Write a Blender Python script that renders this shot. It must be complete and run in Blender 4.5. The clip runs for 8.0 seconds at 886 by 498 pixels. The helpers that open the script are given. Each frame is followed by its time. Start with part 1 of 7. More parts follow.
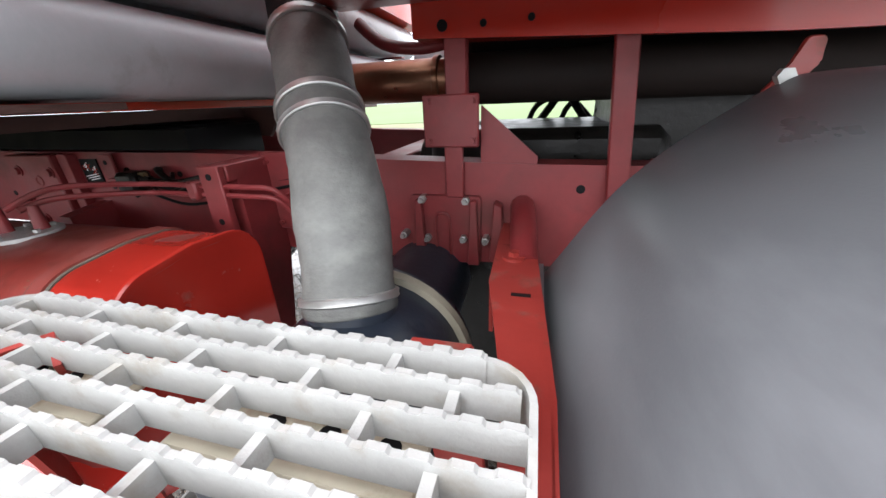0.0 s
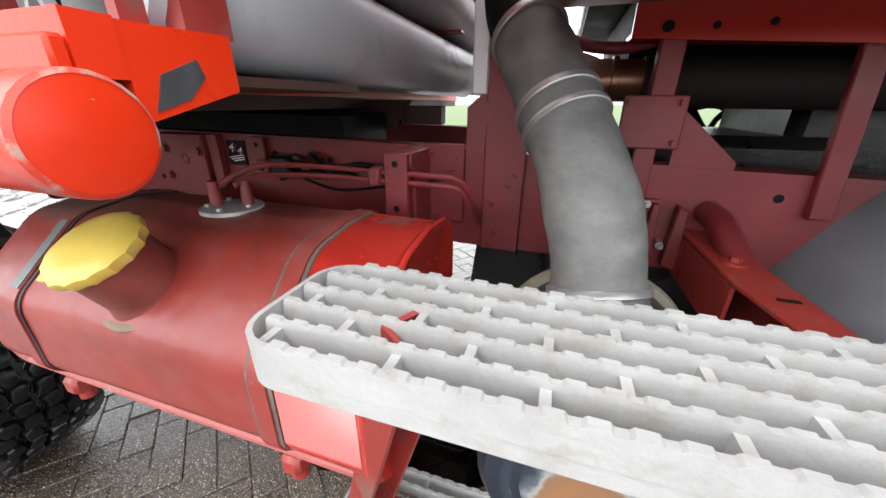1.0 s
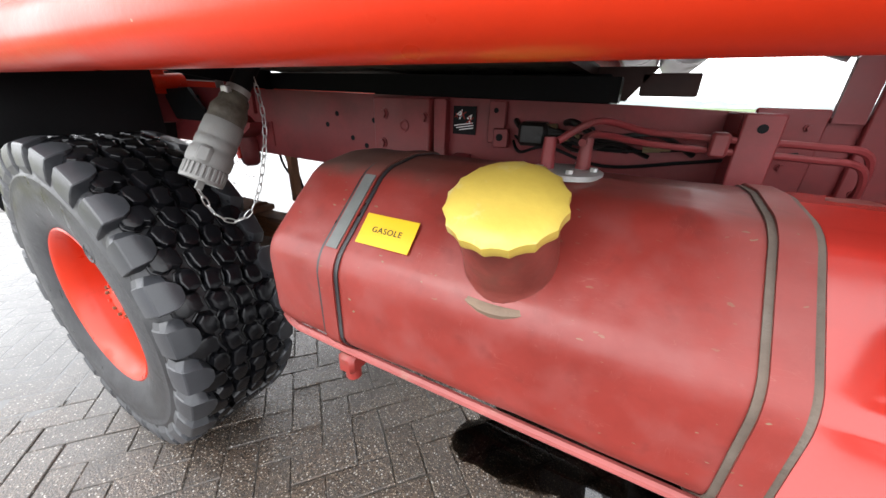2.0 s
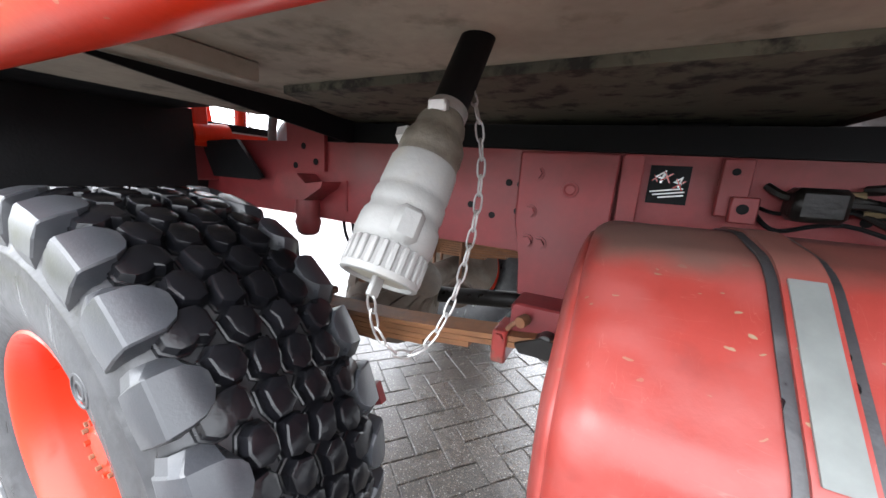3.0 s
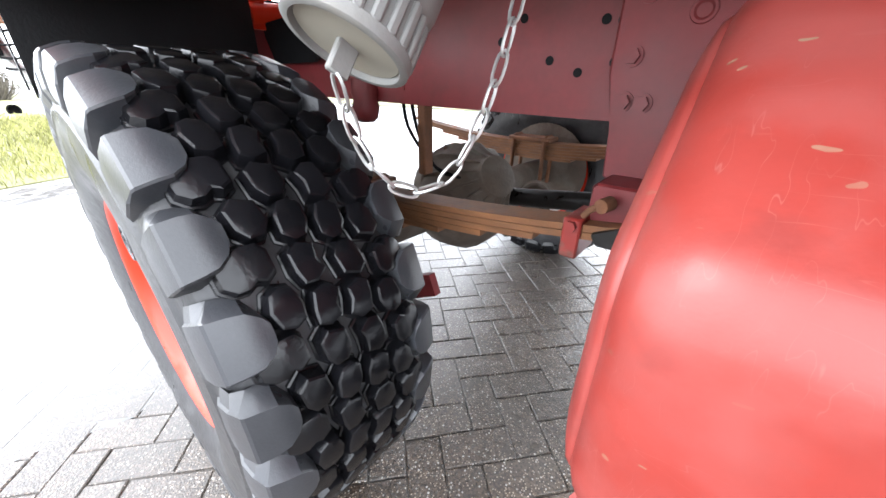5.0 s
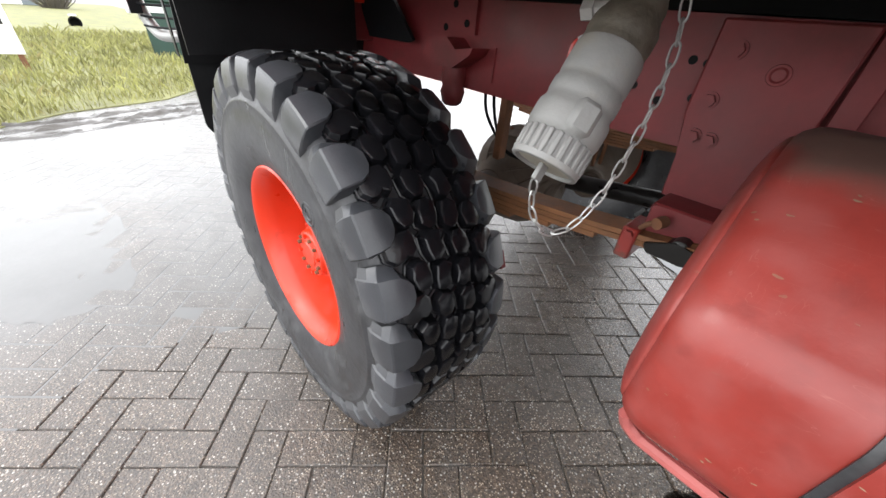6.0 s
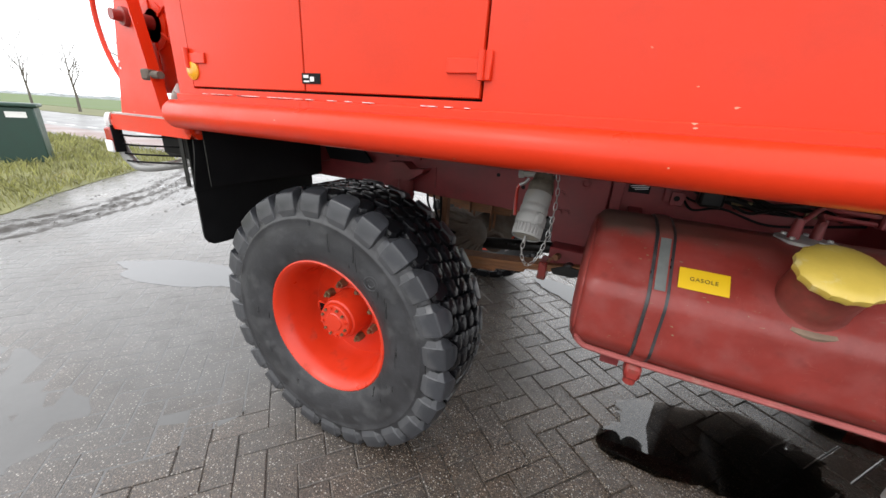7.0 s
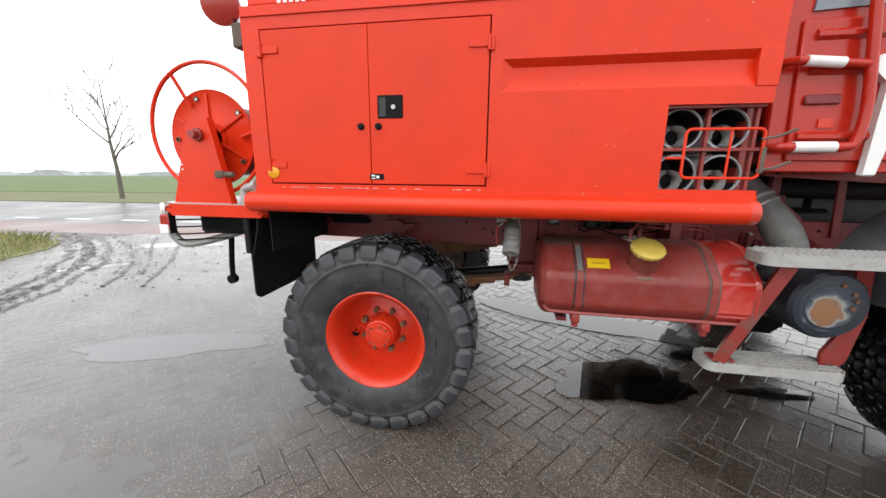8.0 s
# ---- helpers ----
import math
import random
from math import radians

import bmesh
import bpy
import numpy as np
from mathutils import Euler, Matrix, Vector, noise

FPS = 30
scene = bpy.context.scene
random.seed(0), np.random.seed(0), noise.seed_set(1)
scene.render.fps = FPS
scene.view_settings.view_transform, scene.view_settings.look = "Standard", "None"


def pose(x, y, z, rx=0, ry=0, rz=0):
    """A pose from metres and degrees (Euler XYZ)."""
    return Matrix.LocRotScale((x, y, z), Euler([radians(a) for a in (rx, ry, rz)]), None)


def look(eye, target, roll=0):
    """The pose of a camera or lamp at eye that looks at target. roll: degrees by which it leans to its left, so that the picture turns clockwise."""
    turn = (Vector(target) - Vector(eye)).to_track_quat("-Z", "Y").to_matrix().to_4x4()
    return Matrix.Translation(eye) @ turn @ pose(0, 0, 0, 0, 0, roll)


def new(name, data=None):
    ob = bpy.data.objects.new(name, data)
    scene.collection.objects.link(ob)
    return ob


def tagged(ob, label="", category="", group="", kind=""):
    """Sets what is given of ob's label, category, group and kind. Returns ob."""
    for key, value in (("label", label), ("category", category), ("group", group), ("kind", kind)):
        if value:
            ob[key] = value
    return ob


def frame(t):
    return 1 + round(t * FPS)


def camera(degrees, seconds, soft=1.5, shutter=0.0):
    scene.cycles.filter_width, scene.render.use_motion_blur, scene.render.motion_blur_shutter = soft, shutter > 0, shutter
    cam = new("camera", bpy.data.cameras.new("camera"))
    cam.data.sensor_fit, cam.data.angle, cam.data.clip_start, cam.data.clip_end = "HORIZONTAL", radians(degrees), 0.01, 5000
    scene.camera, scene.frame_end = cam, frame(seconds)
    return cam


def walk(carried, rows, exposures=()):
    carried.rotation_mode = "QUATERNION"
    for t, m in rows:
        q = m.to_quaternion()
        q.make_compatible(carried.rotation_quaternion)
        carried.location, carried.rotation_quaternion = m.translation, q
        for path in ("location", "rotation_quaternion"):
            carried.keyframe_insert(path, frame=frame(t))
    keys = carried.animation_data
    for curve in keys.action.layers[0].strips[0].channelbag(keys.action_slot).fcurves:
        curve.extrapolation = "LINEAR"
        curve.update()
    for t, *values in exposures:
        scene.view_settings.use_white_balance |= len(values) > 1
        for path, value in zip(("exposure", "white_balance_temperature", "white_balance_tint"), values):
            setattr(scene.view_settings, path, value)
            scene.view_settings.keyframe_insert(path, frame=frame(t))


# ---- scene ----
cam = camera(104.2, 8.0)
PATH = [
    (0, (2.426, -0.077, 1.306), (1.927, 1.69, 0.513), -3.1),
    (0.5, (2.27, -0.124, 1.319), (1.727, 1.644, 0.557), -0.5),
    (1, (2.05, -0.195, 1.299), (1.485, 1.56, 0.524), 0.0),
    (1.5, (1.823, -0.286, 1.266), (1.146, 1.412, 0.454), 2.9),
    (2, (1.493, -0.273, 1.201), (0.631, 1.350, 0.411), 1.3),
    (2.2, (1.327, -0.247, 1.190), (0.385, 1.345, 0.441), 1.0),
    (3.3, (0.838, -0.138, 1.122), (0.069, 1.673, 0.765), 3.3),
    (3.5, (0.782, -0.135, 1.108), (0.064, 1.69, 0.715), 3.2),
    (4, (0.739, -0.118, 1.059), (-0.026, 1.617, 0.422), 4.6),
    (4.2, (0.773, -0.107, 1.049), (-0.126, 1.507, 0.283), 4.2),
    (5.3, (0.948, -0.028, 1.018), (-0.245, 1.320, 0.156), 0.5),
    (5.5, (0.942, -0.062, 1.059), (-0.282, 1.238, 0.166), 1.3),
    (6, (0.922, -0.231, 1.167), (-0.246, 0.961, 0.066), 4.7),
    (6.5, (0.944, -0.51, 1.273), (-0.115, 0.936, 0.387), 3.3),
    (6.8, (0.949, -0.689, 1.329), (0.024, 0.97, 0.704), 3.6),
    (7, (0.91, -0.811, 1.329), (0.127, 0.891, 0.63), 3.6),
    (7.5, (0.778, -1.217, 1.348), (0.252, 0.588, 0.666), 1.8),
    (8, (0.682, -1.602, 1.422), (0.359, 0.327, 1.006), 0.1),
]
walk(cam, [(t, look(eye, target, roll)) for t, eye, target, roll in PATH],
     [(0.0, 1.65, 6300, 10), (1.0, 1.35, 6400, 10), (1.5, 1.25, 6500, 10), (2.0, 1.40, 6450, 10), (3.3, 2.5, 6150, 10), (4.2, 2.65, 6100, 10), (5.3, 1.98, 6250, 10), (6.0, 1.36, 6500, 10), (6.5, 1.25, 6500, 10), (7.0, 0.58, 6550, 10), (8.0, 0.36, 6600, 10)])

# ---- light ----
world = bpy.data.worlds.new("overcast")
scene.world = world
world.use_nodes = True
wt = world.node_tree
wt.nodes.clear()
sky = wt.nodes.new("ShaderNodeTexSky")
sky.sky_type = 'NISHITA'
sky.sun_disc = False
sky.sun_elevation = radians(40)
sky.sun_rotation = radians(200)
sky.dust_density = 2.0
hsv = wt.nodes.new("ShaderNodeHueSaturation")
hsv.inputs["Saturation"].default_value = 0.15
cloud = wt.nodes.new("ShaderNodeMix")
cloud.data_type = 'RGBA'
cloud.inputs[0].default_value = 0.8
cloud.inputs[7].default_value = (15.0, 15.3, 15.8, 1)
bg = wt.nodes.new("ShaderNodeBackground")
bg.inputs["Strength"].default_value = 0.12
wo = wt.nodes.new("ShaderNodeOutputWorld")
wt.links.new(sky.outputs[0], hsv.inputs["Color"])
wt.links.new(hsv.outputs[0], cloud.inputs[6])
wt.links.new(cloud.outputs[2], bg.inputs["Color"])
wt.links.new(bg.outputs[0], wo.inputs["Surface"])
sun_data = bpy.data.lights.new("sun", 'SUN')
sun_data.energy = 0.5
sun_data.angle = radians(25)
sun_data.color = (1.0, 0.97, 0.93)
sun = new("sun", sun_data)
sun.matrix_world = look((0, 0, 20), (6, 11, 8))


# ---- mesh helpers ----
def shade(bm, angle=38):
    for f in bm.faces:
        f.smooth = True
    lim = radians(angle)
    for e in bm.edges:
        if len(e.link_faces) == 2 and e.calc_face_angle(0.0) > lim:
            e.smooth = False


def part(name, bm, material, parent=None, label="", at=None, angle=38):
    bmesh.ops.recalc_face_normals(bm, faces=bm.faces)
    shade(bm, angle)
    me = bpy.data.meshes.new(name)
    bm.to_mesh(me)
    bm.free()
    me.materials.append(material)
    ob = new(name, me)
    if parent:
        ob.parent = parent
    if at is not None:
        ob.matrix_basis = at
    if label:
        ob["label"] = label
    return ob


def B():
    return bmesh.new()


def add_box(bm, x0, y0, z0, x1, y1, z1, bevel=0.0, m=None, seg=1):
    made = bmesh.ops.create_cube(bm, size=1.0)["verts"]
    mm = Matrix.Translation(((x0 + x1) / 2, (y0 + y1) / 2, (z0 + z1) / 2)) @ Matrix.Diagonal((x1 - x0, y1 - y0, z1 - z0, 1))
    bmesh.ops.transform(bm, matrix=mm, verts=made)
    if bevel > 0:
        es = list({e for v in made for e in v.link_edges})
        r = bmesh.ops.bevel(bm, geom=es, offset=bevel, segments=seg, affect='EDGES', profile=0.5)
        made = list({v for f in r["faces"] for v in f.verts} | {v for v in made if v.is_valid})
    if m is not None:
        bmesh.ops.transform(bm, matrix=m, verts=[v for v in made if v.is_valid])
    return bm


def basis(axis):
    a = Vector(axis).normalized()
    h = Vector((0, 0, 1)) if abs(a.z) < 0.9 else Vector((1, 0, 0))
    u = h.cross(a).normalized()
    return a, u, a.cross(u)


def add_lathe(bm, p, axis, prof, seg=24, closed=False):
    """prof: pairs of distance along the axis and radius."""
    a, u, w = basis(axis)
    p = Vector(p)
    rings = []
    for h, r in prof:
        if r < 1e-5:
            rings.append([bm.verts.new(p + a * h)])
        else:
            rings.append([bm.verts.new(p + a * h + (u * math.cos(k * 2 * math.pi / seg) + w * math.sin(k * 2 * math.pi / seg)) * r) for k in range(seg)])
    pairs = list(zip(rings, rings[1:])) + ([(rings[-1], rings[0])] if closed else [])
    for r0, r1 in pairs:
        for k in range(seg):
            k2 = (k + 1) % seg
            if len(r0) == 1 and len(r1) == 1:
                continue
            if len(r0) == 1:
                bm.faces.new((r0[0], r1[k], r1[k2]))
            elif len(r1) == 1:
                bm.faces.new((r0[k], r1[0], r0[k2]))
            else:
                bm.faces.new((r0[k], r1[k], r1[k2], r0[k2]))
    return bm


def add_cyl(bm, p0, p1, r, r2=None, seg=20, bevel=0.0):
    p0, p1 = Vector(p0), Vector(p1)
    n = (p1 - p0).length
    r2 = r if r2 is None else r2
    b = bevel
    prof = [(0, 0), (0, r - b), (b, r), (n - b, r2), (n, r2 - b), (n, 0)] if b else [(0, 0), (0, r), (n, r2), (n, 0)]
    return add_lathe(bm, p0, p1 - p0, prof, seg)


def add_sweep(bm, pts, r, seg=12, loop=False, caps=True):
    """A round bar along points; r is a radius or a list of radii."""
    pts = [Vector(q) for q in pts]
    n = len(pts)
    rs = r if isinstance(r, (list, tuple)) else [r] * n
    rings = []
    u = None
    for i in range(n):
        if loop:
            t = (pts[(i + 1) % n] - pts[i - 1]).normalized()
        else:
            t = (pts[min(i + 1, n - 1)] - pts[max(i - 1, 0)]).normalized()
        if u is None:
            _, u, _ = basis(t)
        else:
            u = (u - t * u.dot(t)).normalized()
        w = t.cross(u)
        rings.append([bm.verts.new(pts[i] + (u * math.cos(k * 2 * math.pi / seg) + w * math.sin(k * 2 * math.pi / seg)) * rs[i]) for k in range(seg)])
    m = n if loop else n - 1
    for i in range(m):
        r0, r1 = rings[i], rings[(i + 1) % n]
        for k in range(seg):
            bm.faces.new((r0[k], r1[k], r1[(k + 1) % seg], r0[(k + 1) % seg]))
    if caps and not loop:
        bm.faces.new(rings[0][::-1])
        bm.faces.new(rings[-1])
    return bm


def bend(pts, steps=6, closed=False):
    """A smooth line through points."""
    pts = [Vector(q) for q in pts]
    n = len(pts)
    out = []
    for i in range(n if closed else n - 1):
        if closed:
            a, b, c, d = pts[i - 1], pts[i], pts[(i + 1) % n], pts[(i + 2) % n]
        else:
            a, b, c, d = pts[max(i - 1, 0)], pts[i], pts[i + 1], pts[min(i + 2, n - 1)]
        for s in range(steps):
            t = s / steps
            out.append(0.5 * ((2 * b) + (c - a) * t + (2 * a - 5 * b + 4 * c - d) * t * t + (3 * b - a - 3 * c + d) * t ** 3))
    if not closed:
        out.append(pts[-1])
    return out


def add_prism(bm, poly, axis, a, b, bevel=0.0):
    """poly: points of the plane across the axis (x: y,z; y: x,z; z: x,y), pushed from a to b."""
    def at(q, h):
        return {'x': (h, q[0], q[1]), 'y': (q[0], h, q[1]), 'z': (q[0], q[1], h)}[axis]
    v0 = [bm.verts.new(at(q, a)) for q in poly]
    v1 = [bm.verts.new(at(q, b)) for q in poly]
    n = len(poly)
    fs = [bm.faces.new(v0), bm.faces.new(v1[::-1])]
    for i in range(n):
        fs.append(bm.faces.new((v0[i], v1[i], v1[(i + 1) % n], v0[(i + 1) % n])))
    if bevel > 0:
        es = list({e for f in fs for e in f.edges})
        bmesh.ops.bevel(bm, geom=es, offset=bevel, segments=1, affect='EDGES')
    return bm


def round_poly(poly, radii, seg=5):
    """Rounds the corners of a closed outline."""
    out = []
    n = len(poly)
    for i in range(n):
        p, a, b = Vector(poly[i]), Vector(poly[i - 1]), Vector(poly[(i + 1) % n])
        r = radii[i] if isinstance(radii, (list, tuple)) else radii
        if r <= 0:
            out.append(tuple(p))
            continue
        d0, d1 = (a - p).normalized(), (b - p).normalized()
        ang = math.acos(max(-1, min(1, d0.dot(d1))))
        t = r / math.tan(ang / 2)
        c = p + (d0 + d1).normalized() * (r / math.sin(ang / 2))
        s, e = p + d0 * t - c, p + d1 * t - c
        for k in range(seg + 1):
            f = k / seg
            v = (s * (1 - f) + e * f).normalized() * r
            out.append(tuple(c + v))
    return out


def add_plate(bm, xs, zs, holes, y0, y1):
    """An upright sheet from y0 to y1 over a grid of cuts, without the cells named in holes."""
    vs = {}

    def v(i, j):
        if (i, j) not in vs:
            vs[i, j] = bm.verts.new((xs[i], y0, zs[j]))
        return vs[i, j]
    fs = []
    for i in range(len(xs) - 1):
        for j in range(len(zs) - 1):
            cx, cz = (xs[i] + xs[i + 1]) / 2, (zs[j] + zs[j + 1]) / 2
            if any(h[0] < cx < h[2] and h[1] < cz < h[3] for h in holes):
                continue
            fs.append(bm.faces.new((v(i, j), v(i + 1, j), v(i + 1, j + 1), v(i, j + 1))))
    ext = bmesh.ops.extrude_face_region(bm, geom=fs)["geom"]
    bmesh.ops.translate(bm, vec=(0, y1 - y0, 0), verts=[g for g in ext if isinstance(g, bmesh.types.BMVert)])
    return bm


# ---- materials ----
def surface(name, color, rough=0.5, metal=0.0, vary=0.15, scale=6.0, fine=60.0, bump=0.0, dirt=None, dirt_amount=0.0, dirt_scale=4.0, rough_vary=0.1, coat=0.0, island=0.0, objrand=0.0, spec=0.5, dirt_sharp=0.15, streak=1.0, turn=0.0):
    m = bpy.data.materials.new(name)
    m.use_nodes = True
    nt = m.node_tree
    n, l = nt.nodes, nt.links
    bs = n["Principled BSDF"]
    bs.inputs["Metallic"].default_value = metal
    bs.inputs["Coat Weight"].default_value = coat
    bs.inputs["Coat Roughness"].default_value = 0.12
    bs.inputs["Specular IOR Level"].default_value = spec
    tc = n.new("ShaderNodeTexCoord")
    mp = n.new("ShaderNodeMapping")
    if turn:
        mp.vector_type = 'TEXTURE'
        mp.inputs["Rotation"].default_value = (0, turn, 0)
        mp.inputs["Scale"].default_value = (1, 1, 1 / streak)
    else:
        mp.inputs["Scale"].default_value = (1, 1, streak)
    l.new(tc.outputs["Object"], mp.inputs["Vector"])

    def tex(s, detail, offset):
        t = n.new("ShaderNodeTexNoise")
        t.inputs["Scale"].default_value = s
        t.inputs["Detail"].default_value = detail
        t.inputs["Roughness"].default_value = 0.6
        a = n.new("ShaderNodeVectorMath")
        a.operation = 'ADD'
        a.inputs[1].default_value = (offset, offset * 0.7, offset * 1.3)
        l.new(mp.outputs[0], a.inputs[0])
        l.new(a.outputs[0], t.inputs["Vector"])
        return t.outputs["Fac"]

    def mix(fac, a, b, mode='MIX'):
        x = n.new("ShaderNodeMix")
        x.data_type = 'RGBA'
        x.blend_type = mode
        for key, val in ((0, fac), (6, a), (7, b)):
            if isinstance(val, (int, float)):
                x.inputs[key].default_value = val
            elif isinstance(val, tuple):
                x.inputs[key].default_value = (*val, 1)
            else:
                l.new(val, x.inputs[key])
        return x.outputs[2]

    def ramp(fac, lo, hi, a=0.0, b=1.0):
        r = n.new("ShaderNodeMapRange")
        r.inputs["From Min"].default_value = lo
        r.inputs["From Max"].default_value = hi
        r.inputs["To Min"].default_value = a
        r.inputs["To Max"].default_value = b
        l.new(fac, r.inputs["Value"])
        return r.outputs[0]

    big, small = tex(scale, 5, 0), tex(fine, 3, 3.1)
    dark = tuple(c * (1 - vary) for c in color)
    light = tuple(min(1, c * (1 + vary)) for c in color)
    col = mix(ramp(big, 0.3, 0.7), dark, light)
    col = mix(ramp(small, 0.35, 0.65, 0.0, 0.5 * vary), col, tuple(c * 0.5 for c in color))
    if island or objrand:
        if island:
            g = n.new("ShaderNodeNewGeometry").outputs["Random Per Island"]
        else:
            g = n.new("ShaderNodeObjectInfo").outputs["Random"]
        amt = island or objrand
        hv = n.new("ShaderNodeHueSaturation")
        l.new(ramp(g, 0, 1, 1 - amt, 1 + amt), hv.inputs["Value"])
        l.new(col, hv.inputs["Color"])
        col = hv.outputs[0]
    rv = ramp(big, 0.3, 0.7, max(0.02, rough - rough_vary), min(1, rough + rough_vary))
    if dirt:
        d = ramp(tex(dirt_scale, 8, 7.7), 0.62 - 0.3 * dirt_amount, 0.62 - 0.3 * dirt_amount + dirt_sharp)
        col = mix(d, col, dirt)
        rv2 = n.new("ShaderNodeMix")
        l.new(d, rv2.inputs[0])
        l.new(rv, rv2.inputs[2])
        rv2.inputs[3].default_value = 0.8
        rv = rv2.outputs[0]
        if metal:
            l.new(ramp(d, 0, 1, metal, 0), bs.inputs["Metallic"])
    l.new(col, bs.inputs["Base Color"])
    l.new(rv, bs.inputs["Roughness"])
    if bump:
        bp = n.new("ShaderNodeBump")
        bp.inputs["Strength"].default_value = min(1.0, bump)
        bp.inputs["Distance"].default_value = 0.004
        l.new(small, bp.inputs["Height"])
        l.new(bp.outputs[0], bs.inputs["Normal"])
    return m


def rust_patch(name, centre, radius):
    """Blue-black paint worn through to rust in one ragged patch, with a pale oxidised rim and stray spots."""
    m = surface(name, (0.022, 0.029, 0.042), 0.36, vary=0.3, scale=9, fine=70, bump=0.15)
    nt = m.node_tree
    n, l = nt.nodes, nt.links
    bs = n["Principled BSDF"]
    paint = bs.inputs["Base Color"].links[0].from_socket
    tc = n.new("ShaderNodeTexCoord")
    d = n.new("ShaderNodeVectorMath")
    d.operation = 'DISTANCE'
    d.inputs[1].default_value = centre
    l.new(tc.outputs["Object"], d.inputs[0])
    t = n.new("ShaderNodeTexNoise")
    t.inputs["Scale"].default_value = 24
    t.inputs["Detail"].default_value = 6
    l.new(tc.outputs["Object"], t.inputs["Vector"])
    s = n.new("ShaderNodeMath")
    s.operation = 'MULTIPLY_ADD'
    l.new(t.outputs["Fac"], s.inputs[0])
    s.inputs[1].default_value = 0.075
    l.new(d.outputs["Value"], s.inputs[2])
    r = n.new("ShaderNodeValToRGB")
    e = r.color_ramp.elements
    e[0].position, e[0].color = 0.0, (0.16, 0.07, 0.035, 1)
    e[1].position, e[1].color = 1.0, (0.16, 0.075, 0.035, 1)
    for p, c in ((0.55, (0.25, 0.115, 0.05, 1)), (0.80, (0.20, 0.11, 0.06, 1)), (0.90, (0.26, 0.26, 0.24, 1))):
        k = e.new(p)
        k.color = c
    e[-1].color = (0.12, 0.14, 0.16, 1)
    q = n.new("ShaderNodeMath")
    q.operation = 'DIVIDE'
    l.new(s.outputs[0], q.inputs[0])
    q.inputs[1].default_value = radius + 0.045
    l.new(q.outputs[0], r.inputs["Fac"])
    f = n.new("ShaderNodeMapRange")
    for key, val in (("From Min", 0.92), ("From Max", 1.12), ("To Min", 0.0), ("To Max", 1.0)):
        f.inputs[key].default_value = val
    l.new(q.outputs[0], f.inputs["Value"])
    x = n.new("ShaderNodeMix")
    x.data_type = 'RGBA'
    l.new(f.outputs[0], x.inputs[0])
    l.new(r.outputs[0], x.inputs[6])
    l.new(paint, x.inputs[7])
    l.new(x.outputs[2], bs.inputs["Base Color"])
    return m


